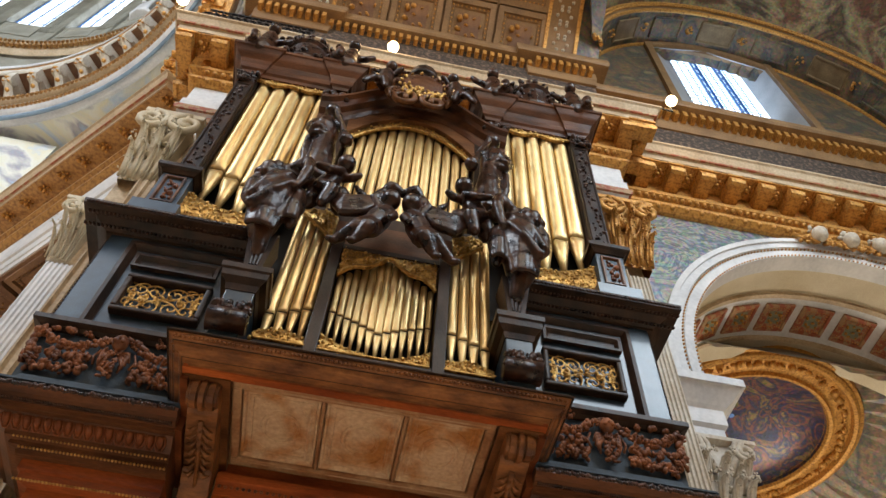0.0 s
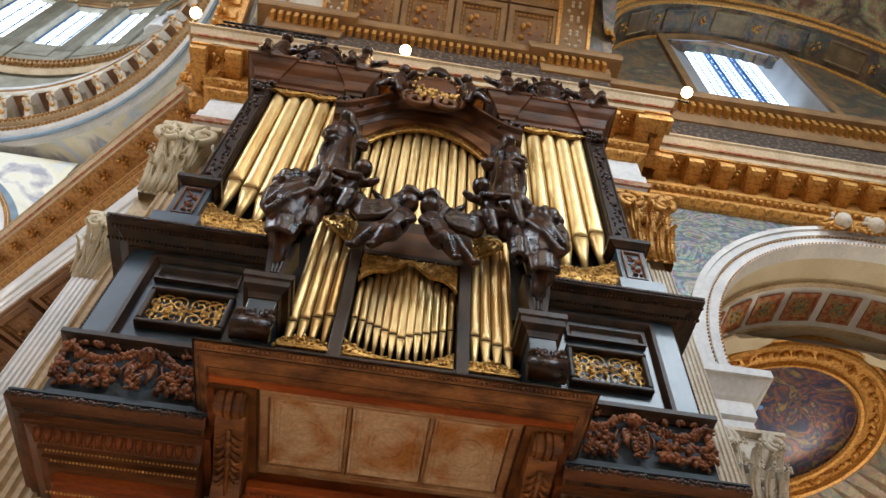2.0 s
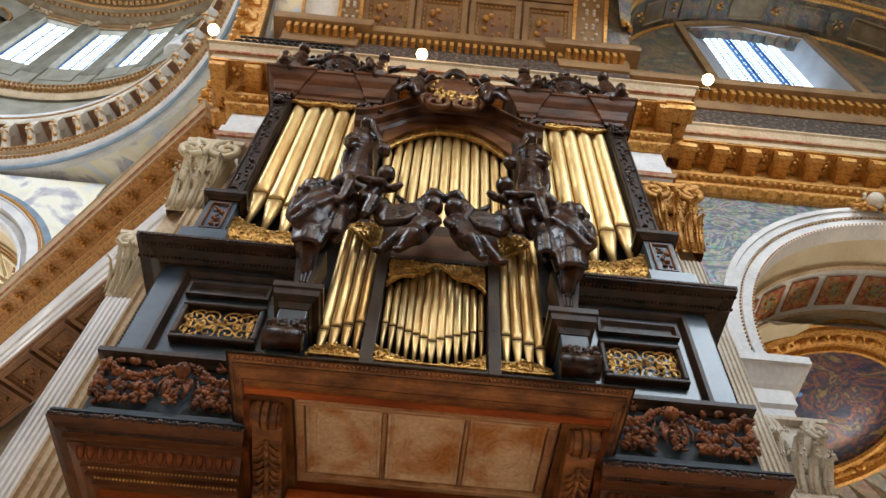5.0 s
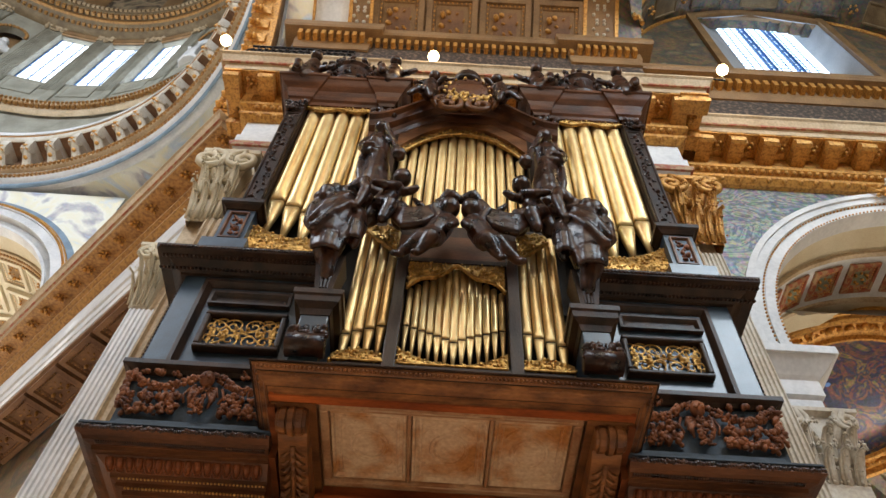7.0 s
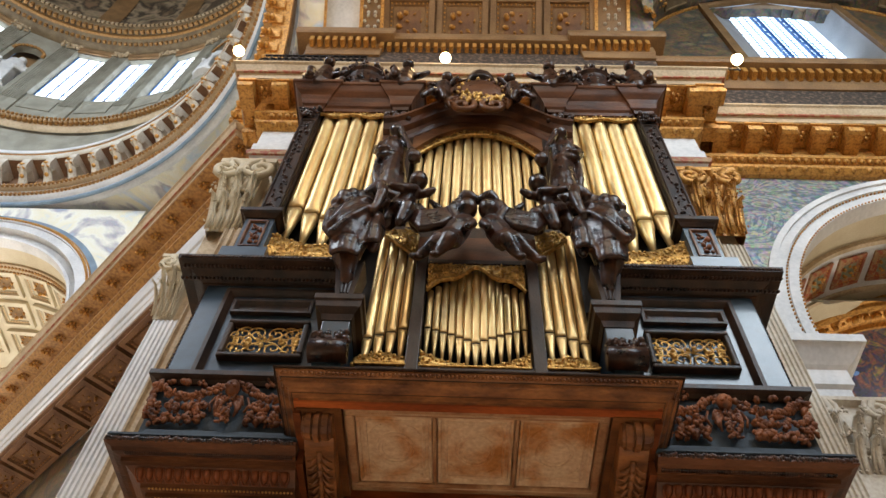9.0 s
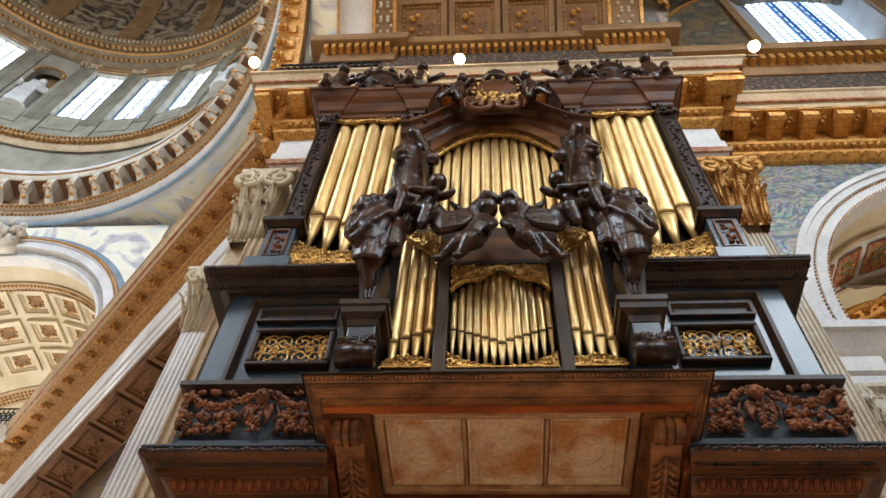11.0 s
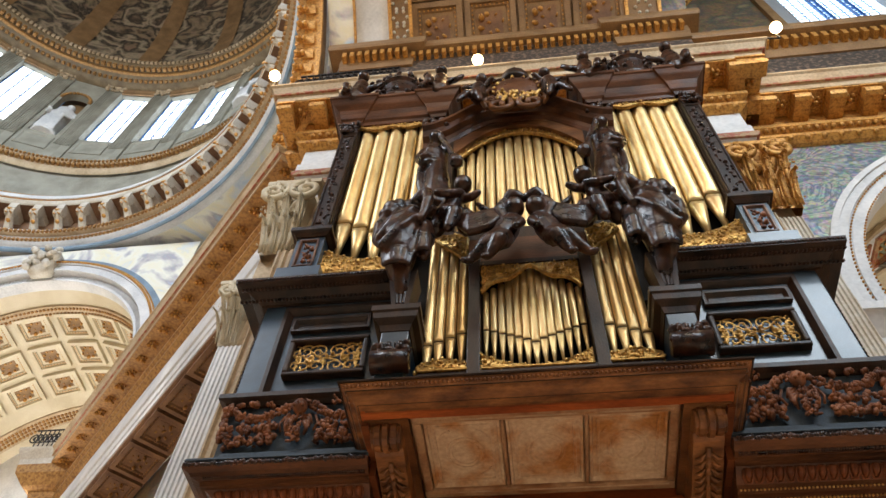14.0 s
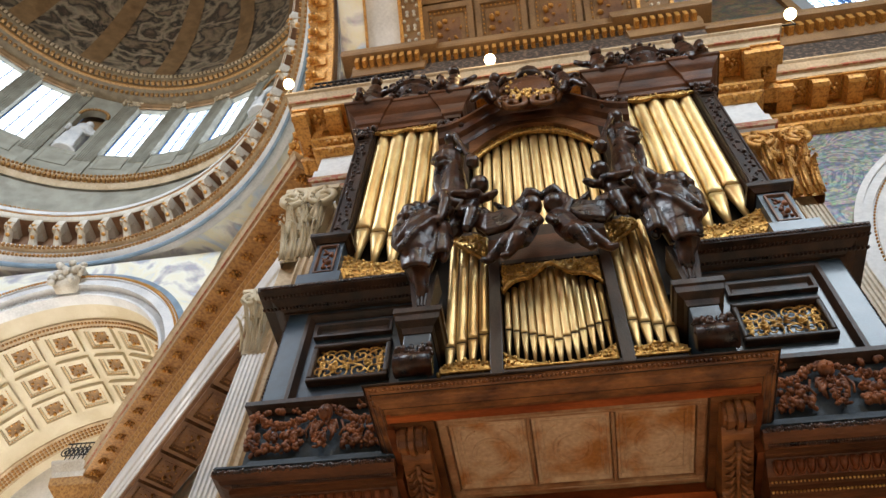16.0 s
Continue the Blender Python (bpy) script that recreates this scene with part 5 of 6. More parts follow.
def wing(s):
    """One side wing: low cornice, carved frieze, blue cabinet with its grille, heavy top moulding."""
    def side_path(inner, outer, y, back=6.6):
        return [(C0 - outer, back), (C0 - outer, y), (C0 - inner, y)] if s < 0 else [(C0 + inner, y), (C0 + outer, y), (C0 + outer, back)]

    a, b = xs(s, 1.62, 2.68)
    org("lower_wall", boxes((a, b, 6.2, 7.0, -EYE, 4.5)), M_RED, "red mahogany lower wall")
    pth = side_path(1.62, 2.68, 6.05)
    org("red_band", moulding(bmesh.new(), pth, [(-0.2, 3.8), (0.0, 3.8), (0.0, 4.02), (0.05, 4.03), (0.05, 4.13), (0.14, 4.15), (0.14, 4.22), (0.17, 4.23), (0.17, 4.33), (-0.2, 4.33)]), M_RED, "red mahogany band")
    org("cornice_bed", moulding(bmesh.new(), pth, [(-0.2, 4.33), (0.23, 4.33), (0.24, 4.36), (0.30, 4.37), (0.30, 4.41), (0.35, 4.42), (0.36, 4.46), (0.50, 4.55), (-0.2, 4.56)]), M_WALNUT, "dark brown cove")
    org("low_cornice", moulding(bmesh.new(), pth, [(-0.2, 4.56), (0.54, 4.56), (0.55, 4.60), (0.62, 4.61), (0.64, 4.64), (0.70, 4.66), (0.70, 4.70), (0.66, 4.72), (-0.2, 4.74)]), M_WALNUT, "dark brown cornice with a carved lip")
    org("sill", moulding(bmesh.new(), pth, [(-0.2, 4.74), (0.66, 4.725), (0.70, 4.74), (0.69, 4.77), (0.58, 4.83), (0.50, 4.93), (0.48, 5.0), (-0.2, 5.0)]), M_SLATE, "dull slate-blue painted sill over the cornice")
    rng = random.Random(7)
    # leaf tongues on the cove, crinkled lip, beads
    bm = bmesh.new()
    n = 16
    for k in range(n):
        x = C0 + s * (1.72 + 1.32 * k / (n - 1))
        tube(bm, [(x, 5.565, 4.54), (x, 5.62, 4.50), (x, 5.665, 4.475)], [0.036, 0.034, 0.016], 7)
        tube(bm, [(x - 0.04, 5.57, 4.53), (x - 0.044, 5.62, 4.492), (x - 0.02, 5.672, 4.462), (x + 0.02, 5.672, 4.462), (x + 0.044, 5.62, 4.492), (x + 0.04, 5.57, 4.53)], 0.010, 5)
    tagged(org("leaf_band", bm, M_MAROON, smooth=True), kind="stuff")
    bm = bmesh.new()
    for k in range(70):
        x = C0 + s * (1.66 + 1.70 * k / 69)
        blob(bm, (x, 5.350, 4.69 + rng.uniform(-0.012, 0.012)), (0.016 + rng.uniform(0, 0.014), 0.02, 0.03), (rng.uniform(-0.5, 0.5), 0, rng.uniform(-0.5, 0.5)))
        blob(bm, (C0 + s * (1.66 + 1.52 * k / 69), 5.455, 4.605), (0.014, 0.03, 0.014))
    tagged(org("carved_lip", bm, M_CARVE, smooth=True), kind="stuff")
    bm = bmesh.new()
    for k in range(40):
        f = k / 39
        blob(bm, (C0 + s * (1.64 + 1.20 * f), 5.905, 4.14), (0.014, 0.016, 0.014))
        blob(bm, (C0 + s * (1.64 + 1.24 * f), 5.76, 4.355), (0.013, 0.016, 0.013))
        blob(bm, (C0 + s * (1.64 + 1.30 * f), 5.69, 4.405), (0.011, 0.014, 0.011))
    tagged(org("bead_band", bm, M_GILT, "dull gilt beads", smooth=True), kind="stuff")
    a, b = xs(s, 1.5, 3.25)
    org("frieze_panel", boxes((a, b, 5.62, 6.6, 4.98, 5.72)), M_SLATE, "dull slate-blue painted frieze board")
    festoon_panel(s)
    org("frieze_moulding", moulding(bmesh.new(), side_path(1.4, 3.25, 5.62), [(-0.1, 5.64), (0.03, 5.64), (0.06, 5.68), (0.12, 5.70), (0.12, 5.76), (-0.1, 5.78)]), M_DARK)
    # the cabinet
    y = 5.78
    a, b = xs(s, 1.6, 3.33)
    org("cabinet_body", boxes((a, b, y + 0.02, 6.6, 5.76, 7.6)), M_BLUE, "blue-black painted cabinet")
    gx0, gx1 = xs(s, 1.98, 2.80)
    st = bmesh.new()
    o0, o1 = xs(s, 3.06, 3.33)
    box(st, o0, o1, y - 0.05, y + 0.02, 5.76, 7.6)
    i0, i1 = xs(s, 1.66, 3.06)
    box(st, i0, i1, y - 0.05, y + 0.02, 7.44, 7.6)
    box(st, i0, i1, y - 0.05, y + 0.02, 5.76, 5.92)
    org("cabinet_frame", st, M_BLUE, bevel=0.015)
    pn = bmesh.new()
    i0, i1 = xs(s, 1.66, 3.06)
    panel(pn, i0, i1, 5.92, 7.44, y - 0.01, 0.09, 0.02, 0.06)
    org("cabinet_moulding", pn, M_DARK, "brown moulded rim")
    fx0, fx1 = xs(s, 1.76, 2.96)
    org("cabinet_field", boxes((fx0, fx1, y + 0.004, y + 0.03, 6.01, 7.35)), M_BLUE, bevel=0.004)
    pn = bmesh.new()
    i0, i1 = xs(s, 1.72, 2.98)
    panel(pn, xs(s, 1.95, 2.92)[0], xs(s, 1.95, 2.92)[1], 7.00, 7.24, y + 0.0, 0.07, -0.01, 0.06)
    org("raised_panel", pn, M_DARK, "dark raised panel")
    scroll_grille(gx0, gx1, 6.27, 6.77, y - 0.02, s)
    bm = bmesh.new()
    for k in range(30):
        z = 5.8 + 1.65 * k / 29
        blob(bm, (C0 + s * 3.36, y + 0.03, z), (0.03, 0.03, 0.022))
    tagged(org("edge_beading", bm, M_DARK, smooth=True), kind="stuff")
    org("cabinet_cornice", moulding(bmesh.new(), side_path(1.5, 3.33, y, 6.5), [(-0.1, 7.50), (0.06, 7.50), (0.07, 7.53), (0.10, 7.54), (0.15, 7.57), (0.22, 7.62), (0.28, 7.63), (0.36, 7.64), (0.37, 7.72), (0.34, 7.74), (-0.1, 7.80)]), M_DARK, "dark carved cornice")
    bm = bmesh.new()
    for k in range(40):
        x = C0 + s * (1.75 + 1.90 * k / 39)
        blob(bm, (x, y - 0.12, 7.555), (0.024, 0.05, 0.022), (0.5, 0, 0))
        blob(bm, (x + 0.025, y - 0.25, 7.628), (0.020, 0.045, 0.016), (0.3, 0, 0.3))
        blob(bm, (x, y - 0.37, 7.68), (0.022, 0.012, 0.032))
        blob(bm, (x + 0.025, y - 0.37, 7.68), (0.010, 0.014, 0.030), (0, 0.5, 0))
    tagged(org("cornice_leaves", bm, M_CARVE, smooth=True), kind="stuff")


def tower(s):
    """One outer tower: block, carved pilaster, four great pipes with gilt carving, and its cornice."""
    y = 5.95
    a, b = xs(s, 1.2, 3.2)
    # The tower's unlit depth is painted as a near-black box.
    org("tower_back", boxes((a, b, 6.25, 7.0, 7.8, 13.2)), M_VOID, "near-black board in place of the unlit interior behind the pipes")
    # plinth block with a carved inset
    a, b = xs(s, 2.84, 3.24)
    bl = org("plinth_block", boxes((a, b, 5.72, 6.6, 8.0, 9.1)), M_BLUE, "blue-black plinth block")
    a2, b2 = xs(s, 2.90, 3.18)
    part("inset_rim", panel(bmesh.new(), a2, b2, 8.34, 8.98, 5.715, 0.05, 0.03, 0.03), M_BROWN, bl)
    bm = bmesh.new()
    rng = random.Random(61)
    leaf_mass(bm, [(C0 + s * 3.04 + rng.uniform(-0.07, 0.07), 5.72, 8.45 + 0.42 * k / 17) for k in range(18)], 0.05, rng)
    part("inset_carving", bm, M_LIME, bl, smooth=True)
    path = [(C0 - 3.24, 6.6), (C0 - 3.24, 5.72), (C0 - 2.84, 5.72), (C0 - 2.84, 6.0)] if s < 0 else [(C0 + 2.84, 6.0), (C0 + 2.84, 5.72), (C0 + 3.24, 5.72), (C0 + 3.24, 6.6)]
    part("block_cap", moulding(bmesh.new(), path, [(-0.05, 9.06), (0.02, 9.06), (0.06, 9.12), (0.10, 9.14), (0.10, 9.22), (-0.05, 9.24)]), M_DARK, bl)
    part("block_base", moulding(bmesh.new(), path, [(-0.05, 8.0), (0.10, 8.0), (0.10, 8.22), (0.04, 8.28), (-0.05, 8.3)]), M_BLUE, bl)
    # pilaster
    a, b = xs(s, 2.88, 3.17)
    p = org("tower_pilaster", boxes((a, b, 5.82, 6.6, 9.2, 13.0)), M_DARK, "dark oak pilaster with carved drops")
    part("pilaster_rim", panel(bmesh.new(), a + 0.015, b - 0.015, 9.35, 12.55, 5.815, 0.04, 0.02, 0.02), M_DARK, p)
    bm = bmesh.new()
    rng = random.Random(62)
    for k in range(64):
        z = 9.5 + 2.95 * k / 63
        leaf_mass(bm, [(C0 + s * 3.025 + rng.uniform(-0.07, 0.07), 5.82, z)], 0.05, rng)
    tagged(part("pilaster_carving", bm, M_CARVE, p, "carved leaf drops", smooth=True), kind="stuff")
    bm = bmesh.new()
    leaf_mass(bm, [(C0 + s * (2.9 + 0.28 * k / 6), 5.76, z) for k in range(7) for z in (12.66, 12.78, 12.9)], 0.065, rng)
    tagged(part("pilaster_capital", bm, M_CARVE, p, smooth=True), kind="stuff")
    # pipes
    for k in range(5):
        x = 2.73 - 0.268 * k
        mouth = 9.76 - 0.16 * k
        organ_pipe(C0 + s * x, y + 0.07, 8.96 - 0.15 * k, mouth, 13.05, 0.128)
    org("side_jamb", boxes((*xs(s, 2.858, 2.88), 5.9, 6.5, 7.9, 13.0)), M_DARK)
    m = C0 + s * 2.25
    gilt_shade("tower_shade", m - 0.62, m + 0.62, 5.86, lambda x: 12.86 + 0.10 * math.cos((x - m) * 5) ** 2 - 0.08, lambda x: 13.1, 64 + s)
    gilt_shade("tower_base_carving", m - 0.6, m + 0.6, 5.84, lambda x: 8.20, lambda x: 8.62 + 0.55 * max(0.0, s * (x - m)) ** 1.4, 66 + s)
    # cornice over the tower: brown soffit, breaks forward over pilaster and inner post
    def cor(path, name):
        return org(name, moulding(bmesh.new(), path, [(-0.3, 12.98), (0.0, 12.98), (0.02, 13.06), (0.06, 13.10), (0.08, 13.24), (0.12, 13.34), (0.20, 13.43), (0.22, 13.46), (0.27, 13.56), (0.30, 13.57), (0.30, 13.66), (-0.3, 13.69)]), M_WALNUT, "dark brown oak tower cornice")

    if s < 0:
        cor([(C0 - 3.18, 6.9), (C0 - 3.18, 5.78), (C0 - 2.84, 5.78), (C0 - 2.84, 5.83), (C0 - 1.55, 5.83), (C0 - 1.55, 5.78), (C0 - 1.28, 5.78), (C0 - 1.28, 6.5)], "tower_cornice")
    else:
        cor([(C0 + 1.28, 6.5), (C0 + 1.28, 5.78), (C0 + 1.55, 5.78), (C0 + 1.55, 5.83), (C0 + 2.84, 5.83), (C0 + 2.84, 5.78), (C0 + 3.18, 5.78), (C0 + 3.18, 6.9)], "tower_cornice")
    # inner post behind the standing angel
    a, b = xs(s, 1.10, 1.30)
    org("inner_post", boxes((a, b, 5.85, 6.4, 8.0, 13.0)), M_DARK)
    bm = bmesh.new()
    leaf_mass(bm, [(C0 + s * (1.22 + 0.4 * k / 8), 5.66, 12.3 + 0.12 * (k % 3)) for k in range(9)], 0.09, rng)
    tagged(org("post_capital", bm, M_CARVE, smooth=True), kind="stuff")


def middle():
    """The projecting middle: ledge with its soffit and brackets, lower pipes, upper pipes and curved pediment."""
    # ledge
    p = [(C0 - 1.60, 6.4), (C0 - 1.60, 4.90), (C0 + 1.60, 4.90), (C0 + 1.60, 6.4)]
    org("ledge", moulding(bmesh.new(), p, [(-0.10, 4.81), (-0.02, 4.81), (-0.02, 4.83), (0.06, 4.84), (0.08, 4.87), (0.12, 4.88), (0.14, 4.92), (0.16, 4.935), (0.17, 4.955), (0.19, 4.96), (0.20, 5.00), (0.02, 5.04), (-0.10, 5.06)]), M_GOLDOAK, "brown oak ledge with carved edge", bevel=0.006)
    bm = bmesh.new()
    for k in range(90):
        x = C0 - 1.74 + 3.48 * k / 89
        blob(bm, (x, 4.722, 4.945), (0.017, 0.024, 0.016), (0.3, 0.4 if k % 2 else -0.4, 0))
        blob(bm, (x, 4.785, 4.895), (0.014, 0.022, 0.014), (0, 0, 0.6))
        blob(bm, (x + 0.018, 4.845, 4.868), (0.012, 0.02, 0.010), (0, 0, -0.5))
    tagged(org("ledge_carving", bm, M_GOLDOAK, smooth=True), kind="stuff")
    # Thin fillets in dark oak, painting the shadow lines between the ledge's mouldings.
    for off, z, w in ((0.205, 4.985, 0.010), (0.135, 4.925, 0.007), (0.035, 4.845, 0.008)):
        org("shadow_line_fillet", moulding(bmesh.new(), p, [(off - 0.03, z - w), (off + 0.008, z - w), (off + 0.012, z), (off + 0.008, z + w), (off - 0.03, z + w)]), M_DARK)
    bm = bmesh.new()
    for k in range(120):
        x = C0 - 1.12 + 2.24 * k / 119
        for yy in (5.055, 6.05):
            blob(bm, (x, yy, 4.797), (0.006, 0.014, 0.006), (0, 0, 0.6))
    tagged(org("soffit_beading", bm, M_SOFFIT, "worn pale beading", smooth=True), kind="stuff")
    org("ledge_top", boxes((C0 - 1.55, C0 + 1.55, 4.95, 6.5, 5.0, 5.07)), M_DARK)
    fas = bmesh.new()
    box(fas, C0 - 1.62, C0 + 1.62, 4.925, 5.01, 4.795, 4.85)
    org("red_fascia", fas, M_RED, "orange-red polished band")
    sf = bmesh.new()
    box(sf, C0 - 1.60, C0 + 1.60, 5.02, 6.3, 4.86, 4.99)
    org("soffit_board", sf, M_FRAME, "worn pale soffit board")
    # frame of the soffit and three sunk panels
    fr = bmesh.new()
    for a in ((-1.18, 1.18, 5.02, 5.10), (-1.18, 1.18, 6.02, 6.12), (-1.18, -1.10, 5.10, 6.02), (1.10, 1.18, 5.10, 6.02), (-0.39, -0.355, 5.10, 6.02), (0.355, 0.39, 5.10, 6.02)):
        box(fr, C0 + a[0], C0 + a[1], a[2], a[3], 4.80, 4.87)
    org("soffit_frame", fr, M_FRAME, "pale moulded soffit frame", bevel=0.02)
    for k in (-1, 0, 1):
        x = C0 + k * 0.742
        bm = bmesh.new()
        loops = []
        for i, z in ((0, 4.86), (0.01, 4.825), (0.03, 4.825), (0.045, 4.85), (0.07, 4.85), (0.075, 4.838), (0.095, 4.838), (0.10, 4.855)):
            loops.append([bm.verts.new((x + sx * (0.352 - i), 5.56 + sy * (0.455 - i), z)) for sx, sy in ((-1, -1), (1, -1), (1, 1), (-1, 1))])
        for u, v in zip(loops, loops[1:]):
            for q in range(4):
                bm.faces.new((u[q], u[(q + 1) % 4], v[(q + 1) % 4], v[q]))
        bm.faces.new(loops[-1])
        pnl = org("sunk_panel", bm, M_SOFFIT, "worn pale panel with a faded round")
        bm = bmesh.new()
        tube(bm, [(x + 0.17 * math.cos(q * 0.2856), 5.56 + 0.2 * math.sin(q * 0.2856), 4.852) for q in range(23)], 0.016, 6)
        tube(bm, [(x + 0.13 * math.cos(q * 0.2856), 5.56 + 0.155 * math.sin(q * 0.2856), 4.856) for q in range(23)], 0.010, 6)
        for sx in (-1, 1):
            for sy in (-1, 1):
                tube(bm, [(x + sx * 0.225, 5.56 + sy * 0.20, 4.855), (x + sx * 0.19, 5.56 + sy * 0.26, 4.853), (x + sx * 0.12, 5.56 + sy * 0.31, 4.855)], 0.012, 6)
        part("faded_round", bm, M_SOFFIT, pnl)
    # scrolled brackets
    for s in (-1, 1):
        x0, x1 = xs(s, 1.20, 1.60)
        org("bracket_bed", boxes((x0, x1, 5.0, 6.25, 4.78, 4.86)), M_BROWN)
        c0, c1 = xs(s, 1.56, 1.625)
        org("ledge_cheek", boxes((c0, c1, 5.02, 5.50, 4.74, 4.84), (c0, c1, 5.50, 6.3, 4.58, 4.84)), M_MAROON, "dark red-brown cheek")
        a, b = xs(s, 1.27, 1.54)
        m = (a + b) / 2
        bm = bmesh.new()
        tube(bm, [(a, 5.15, 4.72), (b, 5.15, 4.72)], 0.11, 14)
        tube(bm, [(a + 0.03, 5.15, 4.715), (a + 0.09, 5.15, 4.715)], 0.128, 14)
        tube(bm, [(b - 0.09, 5.15, 4.715), (b - 0.03, 5.15, 4.715)], 0.128, 14)
        tube(bm, [(m - 0.025, 5.15, 4.71), (m + 0.025, 5.15, 4.71)], 0.14, 14)
        lo = [(5.22, 4.72), (5.34, 4.66), (5.6, 4.60), (5.95, 4.55), (6.15, 4.35), (6.2, 3.9)]
        for (ya, za), (yb, zb) in zip(lo, lo[1:]):
            v = [bm.verts.new(q) for q in ((a, ya, za), (b, ya, za), (b, yb, zb), (a, yb, zb), (a, ya, 4.85), (b, ya, 4.85), (b, yb, 4.85), (a, yb, 4.85))]
            for f in ((0, 1, 2, 3), (0, 3, 7, 4), (1, 5, 6, 2)):
                bm.faces.new([v[i] for i in f])
        br = org("scroll_bracket", bm, M_GOLDOAK, "golden-brown scrolled bracket with a leaf", bevel=0.008)
        bm = bmesh.new()
        rng = random.Random(70)
        for k in range(9):
            f = k / 8
            for q in (-1, 0, 1):
                tube(bm, [(m + q * 0.02, 5.45 + f * 0.65, 4.63 - f * 0.12), (m + q * 0.07, 5.50 + f * 0.65, 4.60 - f * 0.13), (m + q * 0.115, 5.50 + f * 0.62, 4.61 - f * 0.13)], [0.012, 0.026, 0.008], 5)
        tube(bm, [(m, 5.4, 4.64), (m, 5.8, 4.56), (m, 6.15, 4.42)], [0.03, 0.025, 0.015], 6)
        part("bracket_leaf", bm, M_GOLDOAK, br, smooth=True)
    org("lower_front", boxes((C0 - 1.25, C0 + 1.25, 6.2, 7.0, -EYE, 4.9)), M_RED, "red mahogany lower front")
    org("lower_moulding", moulding(bmesh.new(), [(C0 - 1.25, 6.22), (C0 + 1.25, 6.22)], [(-0.05, 4.5), (0.04, 4.5), (0.06, 4.58), (0.12, 4.6), (0.12, 4.68), (-0.05, 4.7)]), M_RED)
    bm = bmesh.new()
    for k in range(44):
        blob(bm, (C0 - 1.2 + 2.4 * k / 43, 6.12, 4.54), (0.018, 0.018, 0.018))
    tagged(org("bead_band", bm, M_LIME, smooth=True), kind="stuff")

    # lower pipe flats
    y = 5.55
    # A near-black box gives the shade behind the lower pipes.
    org("lower_back", boxes((C0 - 1.3, C0 + 1.3, 5.78, 6.6, 5.0, 8.6)), M_VOID, "near-black board in place of the unlit interior behind the lower pipes")
    for s in (-1, 1):
        a, b = xs(s, 0.60, 0.74)
        org("stile", boxes((a, b, y - 0.12, y + 0.2, 5.06, 7.95)), M_DARK, "dark brown-black upright", bevel=0.01)
        for k in range(4):
            organ_pipe(C0 + s * (0.815 + 0.128 * k), y + 0.04, 5.98 - 0.03 * k, 6.50 - 0.055 * k + 0.05, 8.5, 0.060)
        m = C0 + s * 1.0
        gilt_shade("side_shade", m - 0.23, m + 0.15 if s > 0 else m + 0.23, y - 0.09, lambda x: 8.10 + 1.1 * s * (x - m), lambda x: 8.46, 81 + s, 0.045, 0.045)
        gilt_shade("side_base_carving", m - 0.27, m + 0.27, y - 0.09, lambda x: 5.86, lambda x: 5.98 + 0.08 * math.cos((x - m) * 6), 83 + s, 0.045, 0.045)
    n = 13
    for k in range(n):
        f = k / (n - 1) * 2 - 1
        organ_pipe(C0 + f * 0.545, y + 0.05, 5.98 + 0.12 * abs(f), 6.36 + 0.25 * abs(f) ** 0.9, 7.75 - 0.45 * abs(f), 0.050 - 0.012 * abs(f))
    org("lower_rail", boxes((C0 - 1.25, C0 + 1.25, y - 0.1, y + 0.2, 5.06, 5.86)), M_DARK)
    shape = lambda x: 7.60 - 0.42 * abs((x - C0) / 0.58) ** 1.3 + 0.05 * math.cos((x - C0) * 14)
    gilt_shade("centre_shade", C0 - 0.58, C0 + 0.58, y - 0.08, shape, lambda x: 7.72, 85, 0.042, 0.042)
    org("centre_shade_board", boxes((C0 - 0.6, C0 + 0.6, y - 0.1, y - 0.05, 7.70, 7.78)), M_DARK)
    gilt_shade("centre_base_carving", C0 - 0.58, C0 + 0.58, y - 0.08, lambda x: 5.86, lambda x: 5.90 + 0.22 * abs((x - C0) / 0.58) ** 2, 86, 0.042, 0.042)
    # dark boards behind the figures
    org("swag_board", boxes((C0 - 0.75, C0 + 0.75, 5.5, 5.75, 7.8, 8.35)), M_WALNUT)
    org("mid_cornice", boxes((C0 - 1.2, C0 + 1.2, 5.6, 6.3, 8.5, 8.75)), M_DARK)

    # upper pipes
    y = 6.0
    # Shade behind the upper pipes comes from this box's near-black colour.
    org("upper_back", boxes((C0 - 1.2, C0 + 1.2, 6.3, 7.0, 8.6, 13.4)), M_VOID, "near-black board in place of the unlit interior behind the upper pipes")
    n = 13
    for k in range(n):
        f = k / (n - 1) * 2 - 1
        organ_pipe(C0 + f * 0.98, y + 0.06, 8.75, 9.25, 12.42 - 0.85 * f * f, 0.078 - 0.010 * abs(f))
    arc = lambda x: 12.32 - 0.80 * ((x - C0) / 1.0) ** 2
    gilt_shade("upper_shade", C0 - 1.05, C0 + 1.05, y - 0.06, lambda x: arc(x) - 0.03, lambda x: arc(x) + 0.19, 87, 0.05, 0.05)
    # curved pediment: swan-neck mouldings rising to the middle
    def neck(t):
        """x from the middle and height along one half, from the outer end in."""
        x = 1.62 - 1.62 * t
        z = 11.84 + 0.9 * (0.5 - 0.5 * math.cos(math.pi * min(1, t * 1.22)))
        return x, z

    bm = bmesh.new()
    prof = [(0, 0.45), (-0.10, 0.44), (-0.14, 0.38), (-0.30, 0.36), (-0.30, 0.28), (-0.22, 0.24), (-0.16, 0.14), (-0.06, 0.10), (-0.04, -0.02), (0.0, -0.10), (0.3, -0.10)]
    rows = []
